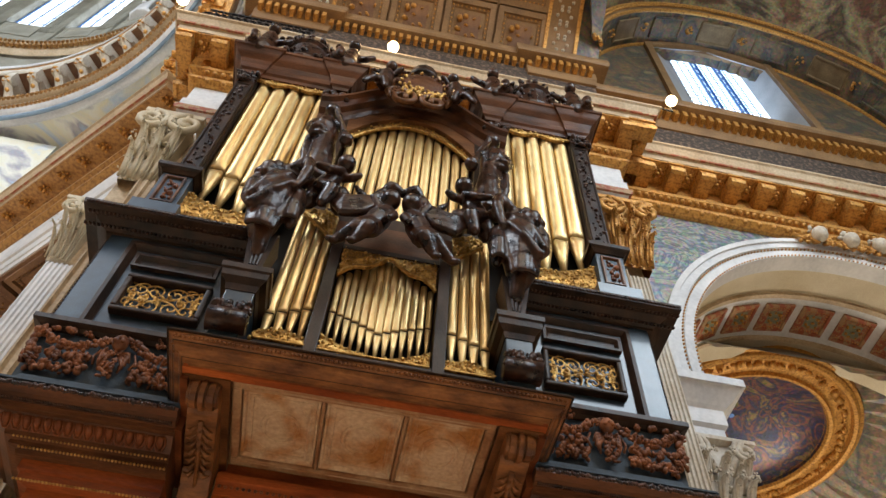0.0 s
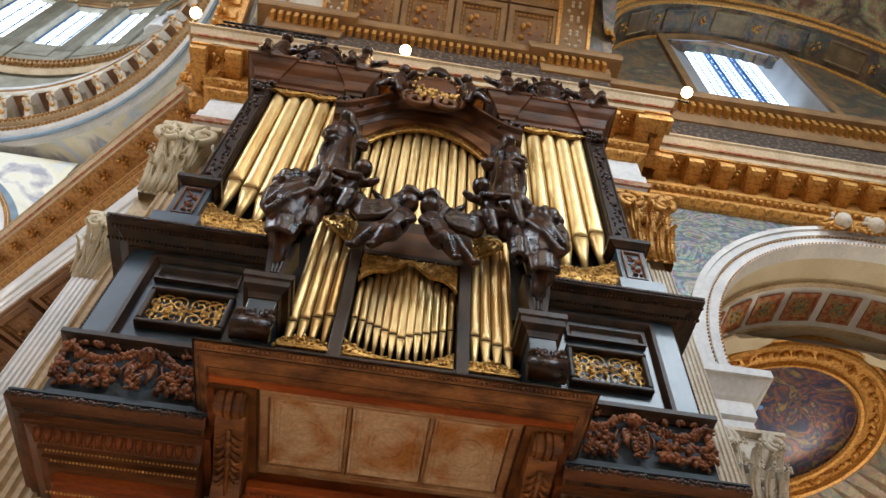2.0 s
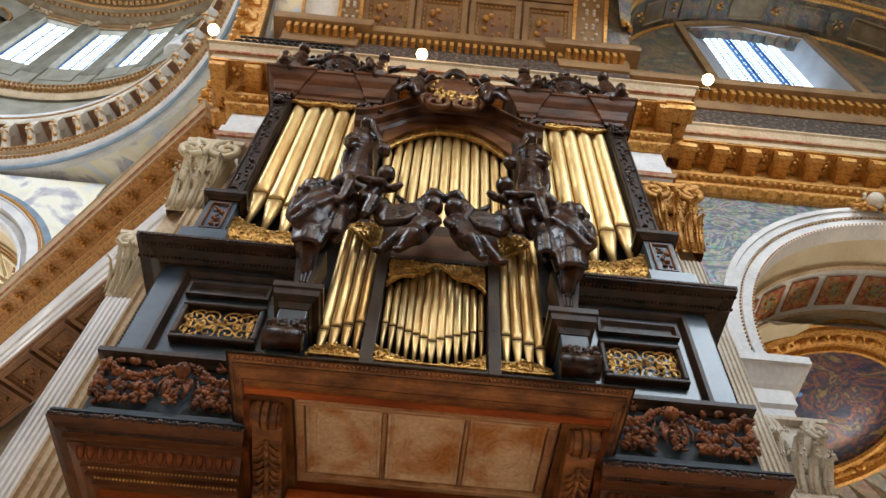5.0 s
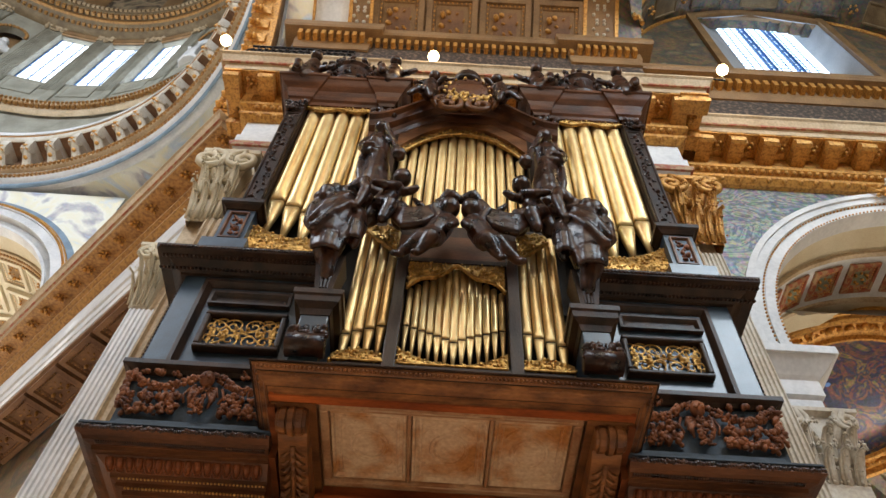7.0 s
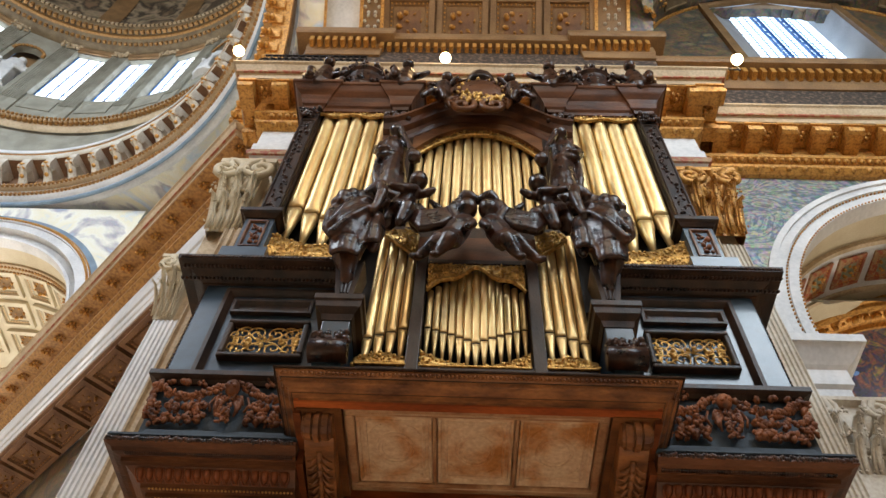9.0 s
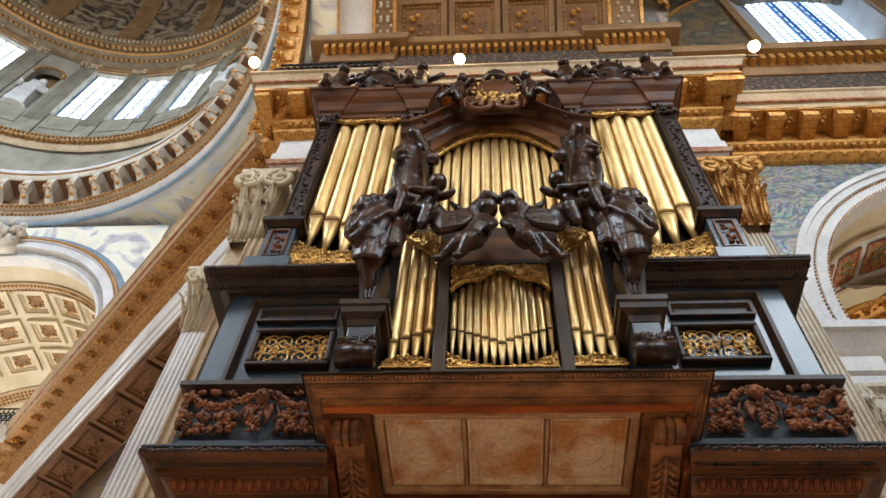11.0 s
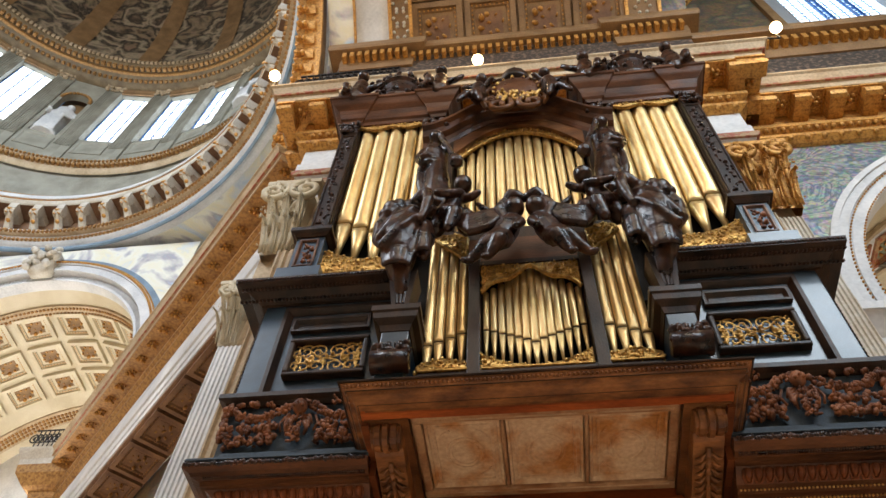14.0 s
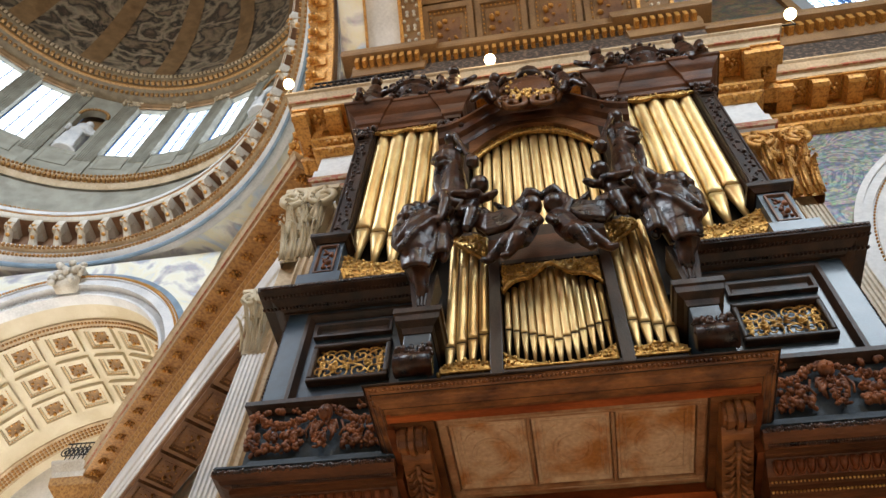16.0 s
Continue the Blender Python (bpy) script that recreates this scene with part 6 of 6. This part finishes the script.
    for k in range(41):
        t = k / 40
        f = t * 2 - 1
        x, z = neck(1 - abs(f))
        rows.append([bm.verts.new((C0 + (x if f > 0 else -x), 5.85 + a, z + b)) for a, b in prof])
    for a, b in zip(rows, rows[1:]):
        for j in range(len(prof) - 1):
            bm.faces.new((a[j], b[j], b[j + 1], a[j + 1]))
    org("curved_pediment", bm, M_WALNUT, "brown oak swan-neck pediment", smooth=False)
    bm = bmesh.new()
    rows = []
    for k in range(41):
        f = k / 40 * 2 - 1
        x, z = neck(1 - abs(f))
        rows.append([bm.verts.new((C0 + (x if f > 0 else -x), yy, zz)) for yy, zz in ((5.86, z + 0.3), (5.86, min(arc(C0 + x) + 0.17, z + 0.25)), (6.3, min(arc(C0 + x) + 0.17, z + 0.25)))])
    for a, b in zip(rows, rows[1:]):
        for j in range(2):
            bm.faces.new((a[j], b[j], b[j + 1], a[j + 1]))
    org("tympanum", bm, M_BROWN, "red-brown board under the pediment")


for s in (-1, 1):
    wing(s)
    tower(s)
middle()
# ---- carved figures and loose things ----
def figure(name, label, strokes, mat=None, voxel=0.018, group="", category="statue"):
    """One carved figure: limbs, body and drapery as tapering strokes, melted together into one mesh.
    A stroke is a list of (x, y, z, radius), x from the organ's middle."""
    bm = bmesh.new()
    for st in strokes:
        if len(st) == 1:
            x, y, z, r = st[0]
            blob(bm, (C0 + x, y, z), (r, r, r * 1.15), sub=2)
        else:
            # a smooth run through the given points
            pts, rad = [], []
            for (a, b) in zip(st, st[1:]):
                for k in range(4):
                    f = k / 4
                    pts.append((C0 + a[0] + (b[0] - a[0]) * f, a[1] + (b[1] - a[1]) * f, a[2] + (b[2] - a[2]) * f))
                    rad.append(a[3] + (b[3] - a[3]) * f)
            e = st[-1]
            pts.append((C0 + e[0], e[1], e[2]))
            rad.append(e[3])
            tube(bm, pts, rad, 9)
            for p, r in ((pts[0], rad[0]), (pts[-1], rad[-1])):
                blob(bm, p, (r, r, r), sub=1)
    ob = new(name, finish(bm, name, mat or M_CARVE, True))
    md = ob.modifiers.new("melt", "REMESH")
    md.mode, md.voxel_size, md.use_smooth_shade = "VOXEL", voxel, True
    sm = ob.modifiers.new("soften", "SMOOTH")
    sm.factor, sm.iterations = 0.5, 3
    tx = bpy.data.textures.new(name + "_chisel", "CLOUDS")
    tx.noise_scale = 0.16
    dp = ob.modifiers.new("chisel", "DISPLACE")
    dp.texture, dp.strength, dp.mid_level, dp.texture_coords = tx, voxel * 0.9, 0.5, "GLOBAL"
    return tagged(ob, label, category, group)


def folds(rng, x, y, z0, z1, w, n, r=0.03, spread=1.2):
    """Drapery folds falling from z1 to z0 across a width."""
    out = []
    for k in range(n):
        f = (k + 0.5) / n * 2 - 1 + rng.uniform(-0.08, 0.08)
        out.append([(x + f * w * 0.7, y - 0.05 * (1 - f * f), z1, r * 0.7), (x + f * w, y - 0.09 * (1 - f * f), (z0 + z1) / 2, r), (x + f * w * spread, y - 0.06 * (1 - f * f), z0, r)])
    return out


def angel(s):
    rng = random.Random(90 + s)
    y = 5.5
    st = [[(s * 1.22, y, 9.30, 0.22), (s * 1.24, y, 9.9, 0.205), (s * 1.28, y, 10.35, 0.175), (s * 1.32, y - 0.02, 10.74, 0.205), (s * 1.33, y, 11.00, 0.13), (s * 1.33, y - 0.03, 11.16, 0.06)],
          [(s * 1.31, y - 0.08, 11.33, 0.13)],
          [(s * 1.20, y, 10.98, 0.08), (s * 1.08, y - 0.10, 10.78, 0.065), (s * 1.22, y - 0.22, 11.10, 0.05)],
          [(s * 1.50, y, 10.97, 0.09), (s * 1.56, y - 0.06, 10.66, 0.08), (s * 1.46, y - 0.2, 10.46, 0.06), (s * 1.38, y - 0.22, 10.5, 0.045)],
          [(s * 1.24, y - 0.20, 11.16, 0.028), (s * 1.08, y - 0.26, 10.60, 0.034), (s * 0.98, y - 0.29, 10.22, 0.055), (s * 0.92, y - 0.30, 10.0, 0.115)],
          [(s * 1.27, y - 0.02, 11.42, 0.05), (s * 1.37, y + 0.02, 11.40, 0.05), (s * 1.41, y, 11.28, 0.045)],
          [(s * 1.22, y - 0.12, 10.42, 0.05), (s * 1.36, y - 0.17, 10.36, 0.055), (s * 1.52, y - 0.1, 10.44, 0.05)],
          [(s * 1.52, y - 0.05, 10.35, 0.05), (s * 1.50, y - 0.05, 9.9, 0.06), (s * 1.44, y, 9.5, 0.05)]]
    st += folds(rng, s * 1.24, y - 0.11, 9.3, 10.4, 0.14, 8, 0.030)
    st += folds(rng, s * 1.36, y - 0.14, 10.45, 10.9, 0.12, 6, 0.022)
    figure("angel_statue", "dark carved oak robed angel blowing a trumpet", st, group="standing angels")


def bearer(s):
    """The hunched figure at the case's corner, one forearm raised, its back bent under the tower."""
    rng = random.Random(95 + s)
    st = [[(s * 1.52, 5.18, 7.20, 0.13), (s * 1.54, 5.06, 7.50, 0.23), (s * 1.55, 5.02, 7.82, 0.265), (s * 1.50, 5.05, 8.15, 0.24), (s * 1.44, 5.12, 8.42, 0.17)],
          [(s * 1.20, 5.10, 8.52, 0.10), (s * 1.44, 5.06, 8.56, 0.13), (s * 1.68, 5.02, 8.42, 0.11)],
          [(s * 1.68, 4.94, 8.34, 0.125)], [(s * 1.77, 4.96, 8.27, 0.085)], [(s * 1.60, 4.93, 8.43, 0.09)], [(s * 1.70, 4.90, 8.22, 0.07)],
          [(s * 1.40, 5.0, 8.56, 0.10), (s * 1.30, 4.94, 8.68, 0.085), (s * 1.24, 4.92, 8.70, 0.07)],
          [(s * 1.25, 4.92, 8.70, 0.07), (s * 1.21, 4.88, 8.42, 0.078), (s * 1.25, 4.88, 8.12, 0.06), (s * 1.28, 4.88, 7.98, 0.045)],
          [(s * 1.72, 5.0, 8.35, 0.09), (s * 1.81, 4.98, 8.02, 0.08), (s * 1.80, 4.95, 7.66, 0.07), (s * 1.70, 4.93, 7.48, 0.06)],
          [(s * 1.26, 5.06, 8.10, 0.10), (s * 1.22, 5.05, 7.76, 0.11), (s * 1.24, 5.1, 7.46, 0.06)],
          [(s * 1.34, 4.86, 8.02, 0.05), (s * 1.50, 4.80, 7.72, 0.06), (s * 1.70, 4.86, 7.42, 0.06)],
          [(s * 1.40, 4.86, 8.20, 0.04), (s * 1.60, 4.80, 7.92, 0.05), (s * 1.76, 4.88, 7.62, 0.05)],
          [(s * 1.50, 5.10, 7.25, 0.12), (s * 1.48, 5.20, 6.95, 0.08)]]
    st += folds(rng, s * 1.53, 4.98, 7.16, 7.6, 0.19, 7, 0.036, 0.85)
    st += folds(rng, s * 1.24, 5.0, 7.42, 8.0, 0.08, 4, 0.035)
    figure("bearer_statue", "dark carved oak hunched figure bearing the case", st, group="bearer figures")


def child(s):
    """The putto that holds the end of the drapery swag."""
    rng = random.Random(97 + s)
    y = 5.12
    st = [[(s * 0.80, y - 0.06, 9.06, 0.135)], [(s * 0.84, y, 9.15, 0.10)],
          [(s * 0.86, y, 8.88, 0.09), (s * 0.94, y + 0.02, 8.65, 0.15), (s * 1.06, y + 0.05, 8.42, 0.15), (s * 1.15, y + 0.1, 8.2, 0.11)],
          [(s * 0.82, y - 0.08, 8.80, 0.075), (s * 0.98, y - 0.2, 8.62, 0.065), (s * 1.12, y - 0.2, 8.66, 0.055)],
          [(s * 0.80, y, 8.78, 0.07), (s * 0.66, y - 0.1, 8.66, 0.06), (s * 0.58, y - 0.12, 8.72, 0.05)],
          [(s * 1.05, y - 0.05, 8.40, 0.11), (s * 0.88, y - 0.16, 8.20, 0.10), (s * 0.95, y - 0.12, 7.9, 0.07)],
          [(s * 0.62, y + 0.1, 8.80, 0.03), (s * 0.52, y + 0.12, 8.66, 0.06), (s * 0.46, y + 0.12, 8.58, 0.03)],
          [(s * 0.78, y + 0.1, 8.5, 0.14), (s * 0.75, y + 0.1, 8.2, 0.12)]]
    figure("putto_statue", "dark carved oak putto holding the swag", st, group="putti with the swag")


def reclining(s):
    """One of the two putti that lie back to back under the knot of the swag."""
    y = 5.0
    st = [[(s * 0.13, y - 0.06, 8.16, 0.135)], [(s * 0.13, y + 0.02, 8.26, 0.11)],
          [(s * 0.17, y + 0.03, 7.98, 0.12), (s * 0.23, y, 7.78, 0.155), (s * 0.32, y, 7.56, 0.15)],
          [(s * 0.33, y - 0.03, 7.56, 0.135), (s * 0.45, y - 0.12, 7.36, 0.105), (s * 0.58, y - 0.08, 7.20, 0.075), (s * 0.68, y - 0.06, 7.09, 0.055), (s * 0.74, y - 0.12, 7.03, 0.04)],
          [(s * 0.28, y - 0.02, 7.54, 0.125), (s * 0.33, y - 0.16, 7.34, 0.10), (s * 0.41, y - 0.12, 7.18, 0.072), (s * 0.47, y - 0.10, 7.08, 0.05), (s * 0.51, y - 0.16, 7.02, 0.04)],
          [(s * 0.14, y - 0.02, 7.95, 0.08), (s * 0.06, y - 0.10, 7.76, 0.065), (s * 0.12, y - 0.16, 7.60, 0.05)],
          [(s * 0.26, y, 7.96, 0.08), (s * 0.34, y - 0.06, 8.14, 0.065), (s * 0.24, y - 0.06, 8.34, 0.055)]]
    figure("reclining_putto_statue", "dark carved oak reclining putto under the swag", st, group="reclining putti")


def swag():
    y = 5.08
    st = []
    for s in (-1, 1):
        for k in range(6):
            d = (k - 2.5) / 2.5
            st.append([(s * 0.10, y - 0.08, 8.42 - 0.03 * d, 0.05), (s * 0.26, y - 0.10, 8.18 - 0.08 * d, 0.055), (s * 0.46, y - 0.10, 7.98 - 0.15 * d, 0.062), (s * 0.68, y - 0.08, 7.94 - 0.16 * d, 0.06), (s * 0.86, y, 8.22 - 0.09 * d, 0.04)])
        st.append([(s * 0.05, y - 0.10, 8.44, 0.08), (s * 0.15, y - 0.12, 8.50, 0.10), (s * 0.24, y - 0.08, 8.36, 0.07)])
        st.append([(s * 0.86, y + 0.02, 8.25, 0.10), (s * 1.02, y + 0.02, 8.42, 0.11), (s * 1.16, y + 0.05, 8.48, 0.09)])
    figure("drapery_swag", "dark carved oak drapery swag knotted in the middle", st, category="carving")


def pedestal(s):
    t = thing("figure_pedestal", "dark oak pedestal with a leafy foot under a bearer figure", "pedestal", "pedestals of the bearers")
    a, b = xs(s, 1.30, 1.66)
    m, w = (a + b) / 2, (b - a) / 2
    pth = lambda q, yy: [(m - q, 5.75), (m - q, yy), (m + q, yy), (m + q, 5.75)]
    bm = boxes((m - w * 0.82, m + w * 0.82, 5.18, 5.7, 5.05, 6.42))
    part("die", bm, M_BLUE, t, bevel=0.01)
    part("cap", moulding(bmesh.new(), pth(w * 0.82, 5.18), [(-0.1, 6.22), (0.01, 6.22), (0.03, 6.30), (0.09, 6.36), (0.10, 6.44), (0.12, 6.46), (0.12, 6.54), (-0.1, 6.56)]), M_DARK, t)
    part("plinth", boxes((m - w * 1.0, m + w * 1.0, 5.10, 5.75, 5.05, 5.40)), M_DARK, t, bevel=0.01)
    rng = random.Random(17)
    bm = bmesh.new()
    leaf_mass(bm, [(m - w + 2 * w * k / 15, 5.08, 5.80 + 0.05 * (k % 2) + dz) for k in range(16) for dz in (-0.06, 0.03)], 0.06, rng)
    tube(bm, [(m - w * 1.05, 5.14, 5.70), (m + w * 1.05, 5.14, 5.70)], 0.13, 10)
    part("leafy_roll", bm, M_CARVE, t, smooth=True)
    bm = bmesh.new()
    lo, hi = 6.54, 7.25
    for z0, z1, q0, q1 in ((6.56, 6.64, 0.17, 0.17), (6.64, 6.72, 0.15, 0.11), (6.72, 7.3, 0.10, 0.17)):
        v = [bm.verts.new((m + sx * q, 5.32 + sy * q, z)) for q, z in ((q0, z0), (q1, z1)) for sx, sy in ((-1, -1), (1, -1), (1, 1), (-1, 1))]
        for f in ((0, 1, 5, 4), (1, 2, 6, 5), (2, 3, 7, 6), (3, 0, 4, 7), (0, 1, 2, 3), (4, 5, 6, 7)):
            bm.faces.new([v[i] for i in f])
    for q in (-0.05, 0, 0.05):
        tube(bm, [(m + q * 0.7, 5.21, 6.74), (m + q * 1.4, 5.16, 7.25)], [0.015, 0.025], 5)
    part("tapering_shaft", bm, M_DARK, t)


def top_group(s):
    """Carving on a tower's cornice: a crown between two seated cherubs."""
    rng = random.Random(21 + s)
    y = 5.64
    for cx, h in ((3.02, 1.12), (1.42, 1.05)):
        st = [[(s * cx, y, 13.95, 0.26), (s * cx, y, 14.25, 0.22), (s * (cx - 0.04), y - 0.03, 13.95 + h * 0.65, 0.16)], [(s * (cx - 0.02), y - 0.06, 13.95 + h, 0.14)],
              [(s * (cx + 0.15), y, 14.5, 0.09), (s * (cx + 0.30), y - 0.1, 14.25, 0.08), (s * (cx + 0.22), y - 0.18, 14.02, 0.07)],
              [(s * (cx - 0.15), y, 14.5, 0.09), (s * (cx - 0.34), y - 0.1, 14.35, 0.07), (s * (cx - 0.46), y - 0.1, 14.5, 0.06)],
              [(s * (cx + 0.1), y - 0.1, 14.1, 0.12), (s * (cx + 0.16), y - 0.28, 14.12, 0.10), (s * (cx + 0.14), y - 0.3, 13.9, 0.07)],
              [(s * (cx + 0.2), y + 0.15, 14.6, 0.05), (s * (cx + 0.42), y + 0.2, 14.85, 0.10), (s * (cx + 0.5), y + 0.2, 14.5, 0.04)]]
        figure("cherub_statue", "dark carved oak seated cherub on the cornice", [[(p[0], p[1], p[2] - 0.27, p[3] * 0.92) for p in k] for k in st], group="cherubs on the cornice", voxel=0.028)
    t = thing("carved_crown", "dark carved oak crown heaped with fruit on the tower", "crown", "crowns on the towers")
    c, yc = C0 + s * 2.24, 5.98
    bm = bmesh.new()
    lathe(bm, [(0.42, 0), (0.46, 0.08), (0.42, 0.2), (0.44, 0.7), (0.5, 0.76), (0.48, 0.84), (0.3, 0.86)], (c, yc, 13.66), 20)
    part("circlet", bm, M_CARVE, t)
    bm = bmesh.new()
    for k in range(12):
        a = 2 * math.pi * k / 12
        leaf_mass(bm, [(c + 0.5 * math.cos(a), yc + 0.4 * math.sin(a), 14.5 + dz) for dz in (0, 0.09, 0.18, 0.27)], 0.09, rng)
        leaf_mass(bm, [(c + 0.5 * math.cos(a), yc + 0.4 * math.sin(a), 14.1 + dz) for dz in (-0.1, 0.05)], 0.09, rng)
    tagged(part("crown_leaves", bm, M_CARVE, t, smooth=True), kind="stuff")
    bm = bmesh.new()
    for k in range(6):
        a = math.pi * k / 3 + 0.3
        tube(bm, [(c + 0.44 * math.cos(a), yc + 0.4 * math.sin(a), 14.5), (c + 0.38 * math.cos(a), yc + 0.36 * math.sin(a), 14.86), (c + 0.14 * math.cos(a), yc + 0.14 * math.sin(a), 15.0), (c, yc, 14.95)], 0.055, 6)
    blob(bm, (c, yc, 15.1), (0.10, 0.10, 0.11), sub=2)
    part("crown_arches", bm, M_CARVE, t, smooth=True)
    bm = bmesh.new()
    leaf_mass(bm, [(c + rng.uniform(-0.62, 0.62), 5.72 + rng.uniform(-0.14, 0.2), 13.72 + rng.uniform(0, 0.95)) for k in range(150)], 0.085, rng)
    tagged(part("fruit", bm, M_CARVE, t, smooth=True), kind="stuff")


def crest():
    """Cartouche with scrolls in the pediment's middle, and two small seated putti beside it."""
    rng = random.Random(33)
    t = thing("crest", "brown and gilt carved shield crest with scrolls", "crest")
    bm = bmesh.new()
    blob(bm, (C0 + 0.03, 5.60, 13.22), (0.50, 0.22, 0.60), sub=3)
    part("shield", bm, M_WALNUT, t, smooth=True)
    bm = bmesh.new()
    leaf_mass(bm, [(C0 + 0.05 + rng.uniform(-0.46, 0.46), 5.46, 13.15 + rng.uniform(-0.5, 0.5)) for k in range(90)], 0.07, rng)
    tagged(part("carved_leaves", bm, M_WALNUT, t, smooth=True), kind="stuff")
    bm = bmesh.new()
    leaf_mass(bm, [(C0 + 0.05 + 0.42 * math.cos(q * 0.42), 5.44, 13.12 + 0.5 * math.sin(q * 0.42)) for q in range(15)], 0.055, rng)
    leaf_mass(bm, [(C0 + 0.05 + rng.uniform(-0.34, 0.34), 5.40, 12.72 + rng.uniform(-0.2, 0.26)) for k in range(60)], 0.06, rng)
    tagged(part("gilt_leaves", bm, M_GILT, t, smooth=True), kind="stuff")
    for s in (-1, 1):
        bm = bmesh.new()
        tube(bm, [(C0 + s * (0.28 + x), 5.42, 12.42 + z) for x, z in spiral(0, 0, 0.26, 1.4, 1.6)], 0.055, 7)
        tube(bm, [(C0 + s * (0.42 + x), 5.5, 12.82 + z) for x, z in spiral(0, 0, 0.15, 1.3, 4.2)], 0.04, 7)
        tube(bm, [(C0 + s * 0.5, 5.5, 12.5), (C0 + s * 0.60, 5.52, 12.95), (C0 + s * 0.48, 5.55, 13.45), (C0 + s * 0.2, 5.6, 13.8)], [0.03, 0.07, 0.07, 0.05], 7)
        part("scroll", bm, M_BROWN, t, smooth=True)
    bm = bmesh.new()
    lathe(bm, [(0.02, 0), (0.30, 0.02), (0.32, 0.12), (0.24, 0.2), (0.28, 0.36), (0.1, 0.46), (0.02, 0.5)], (C0 + 0.04, 5.7, 13.76), 12)
    part("mitre", bm, M_DARK, t, smooth=True)
    for s in (-1, 1):
        y = 5.45
        st = [[(s * 0.62, y, 13.35, 0.17), (s * 0.60, y - 0.02, 13.75, 0.16)], [(s * 0.55, y - 0.05, 14.08, 0.13)],
              [(s * 0.66, y - 0.05, 13.35, 0.11), (s * 0.80, y - 0.18, 13.15, 0.09), (s * 0.92, y - 0.2, 12.85, 0.06)],
              [(s * 0.58, y - 0.05, 13.3, 0.11), (s * 0.60, y - 0.22, 13.05, 0.09), (s * 0.56, y - 0.22, 12.75, 0.06)],
              [(s * 0.72, y, 13.85, 0.07), (s * 0.86, y - 0.1, 13.6, 0.06), (s * 0.80, y - 0.2, 13.4, 0.05)],
              [(s * 0.48, y, 13.85, 0.07), (s * 0.36, y - 0.1, 13.95, 0.06)]]
        figure("pediment_putto_statue", "dark polished carved putto sitting on the pediment", [[(p[0] * 1.05, p[1], p[2] - 0.46, p[3] * 0.88) for p in k] for k in st], group="putti on the pediment", voxel=0.025)


def floodlight(x, y, z, fx, fy):
    """A lamp on a bent iron arm whose foot stands on the cornice at fx, fy."""
    t = thing("cornice_lamp", "glowing warm lamp on an iron bracket over the cornice", "lamp", "cornice lamps")
    bm = bmesh.new()
    lathe(bm, [(0.09, -0.01), (0.09, 0.05), (0.03, 0.07), (0.025, 0.2)], (fx, fy, TOP_Z), 10)
    tube(bm, [(fx, fy, TOP_Z + 0.1), (fx + (x - fx) * 0.3, fy + (y - fy) * 0.3, TOP_Z + 0.35), (x, y + 0.12, z - 0.35), (x, y + 0.14, z)], 0.022, 8)
    part("stand", bm, M_BLACK, t)
    bm = bmesh.new()
    blob(bm, (x, y, z), (0.13, 0.13, 0.14), sub=3)
    part("bulb", bm, M_LAMP, t, "glowing bulb", smooth=True)
    lamp = new("lamp_light", bpy.data.lights.new("lamp_light", "POINT"))
    lamp.data.energy, lamp.data.color, lamp.data.shadow_soft_size = 60, (1.0, 0.66, 0.32), 0.25
    lamp.location = (x, y - 0.5, z + 0.1)


def railing(x0, x1, y, z, name="iron_railing"):
    t = thing(name, "black scrolled iron railing on the cornice", "railing")
    n = round((x1 - x0) / 0.16)
    bm = bmesh.new()
    tube(bm, [(x0, y, z + 0.85), (x1, y, z + 0.85)], 0.03, 6)
    tube(bm, [(x0, y, z + 0.1), (x1, y, z + 0.1)], 0.025, 6)
    part("rail", bm, M_BLACK, t)
    me = finish(tube(bmesh.new(), [(p, 0, q) for p, q in spiral(0, 0.48, 0.2, 1.6, 1.5)], 0.022, 5), "scroll", M_BLACK)
    me2 = finish(tube(bmesh.new(), [(0, 0, 0.0), (0, 0, 0.85)], 0.02, 5), "baluster", M_BLACK)
    for k in range(n):
        for nm, m in (("scroll", me), ("baluster", me2)):
            ob = new(nm, m)
            ob.parent, ob.location = t, (x0 + (k + 0.5) * 0.16 + (0.08 if nm == "baluster" else 0), y, z)
    return t


for s in (-1, 1):
    pedestal(s)
    bearer(s)
    angel(s)
    child(s)
    reclining(s)
    top_group(s)
swag()
crest()
floodlight(-5.54, 6.3, 17.36, -5.25, 6.45)
floodlight(-0.66, 6.3, 17.08, -0.66, 6.45)
floodlight(6.02, 6.3, 17.24, 5.45, 6.40)
railing(C0 - 5.0, C0 - 2.6, 6.4, TOP_Z)
far_rail = railing(-0.7, 0.9, 0, 0)
far_rail.matrix_basis = pose(-15.9, 17.78, TOP_Z, 0, 0, 0)
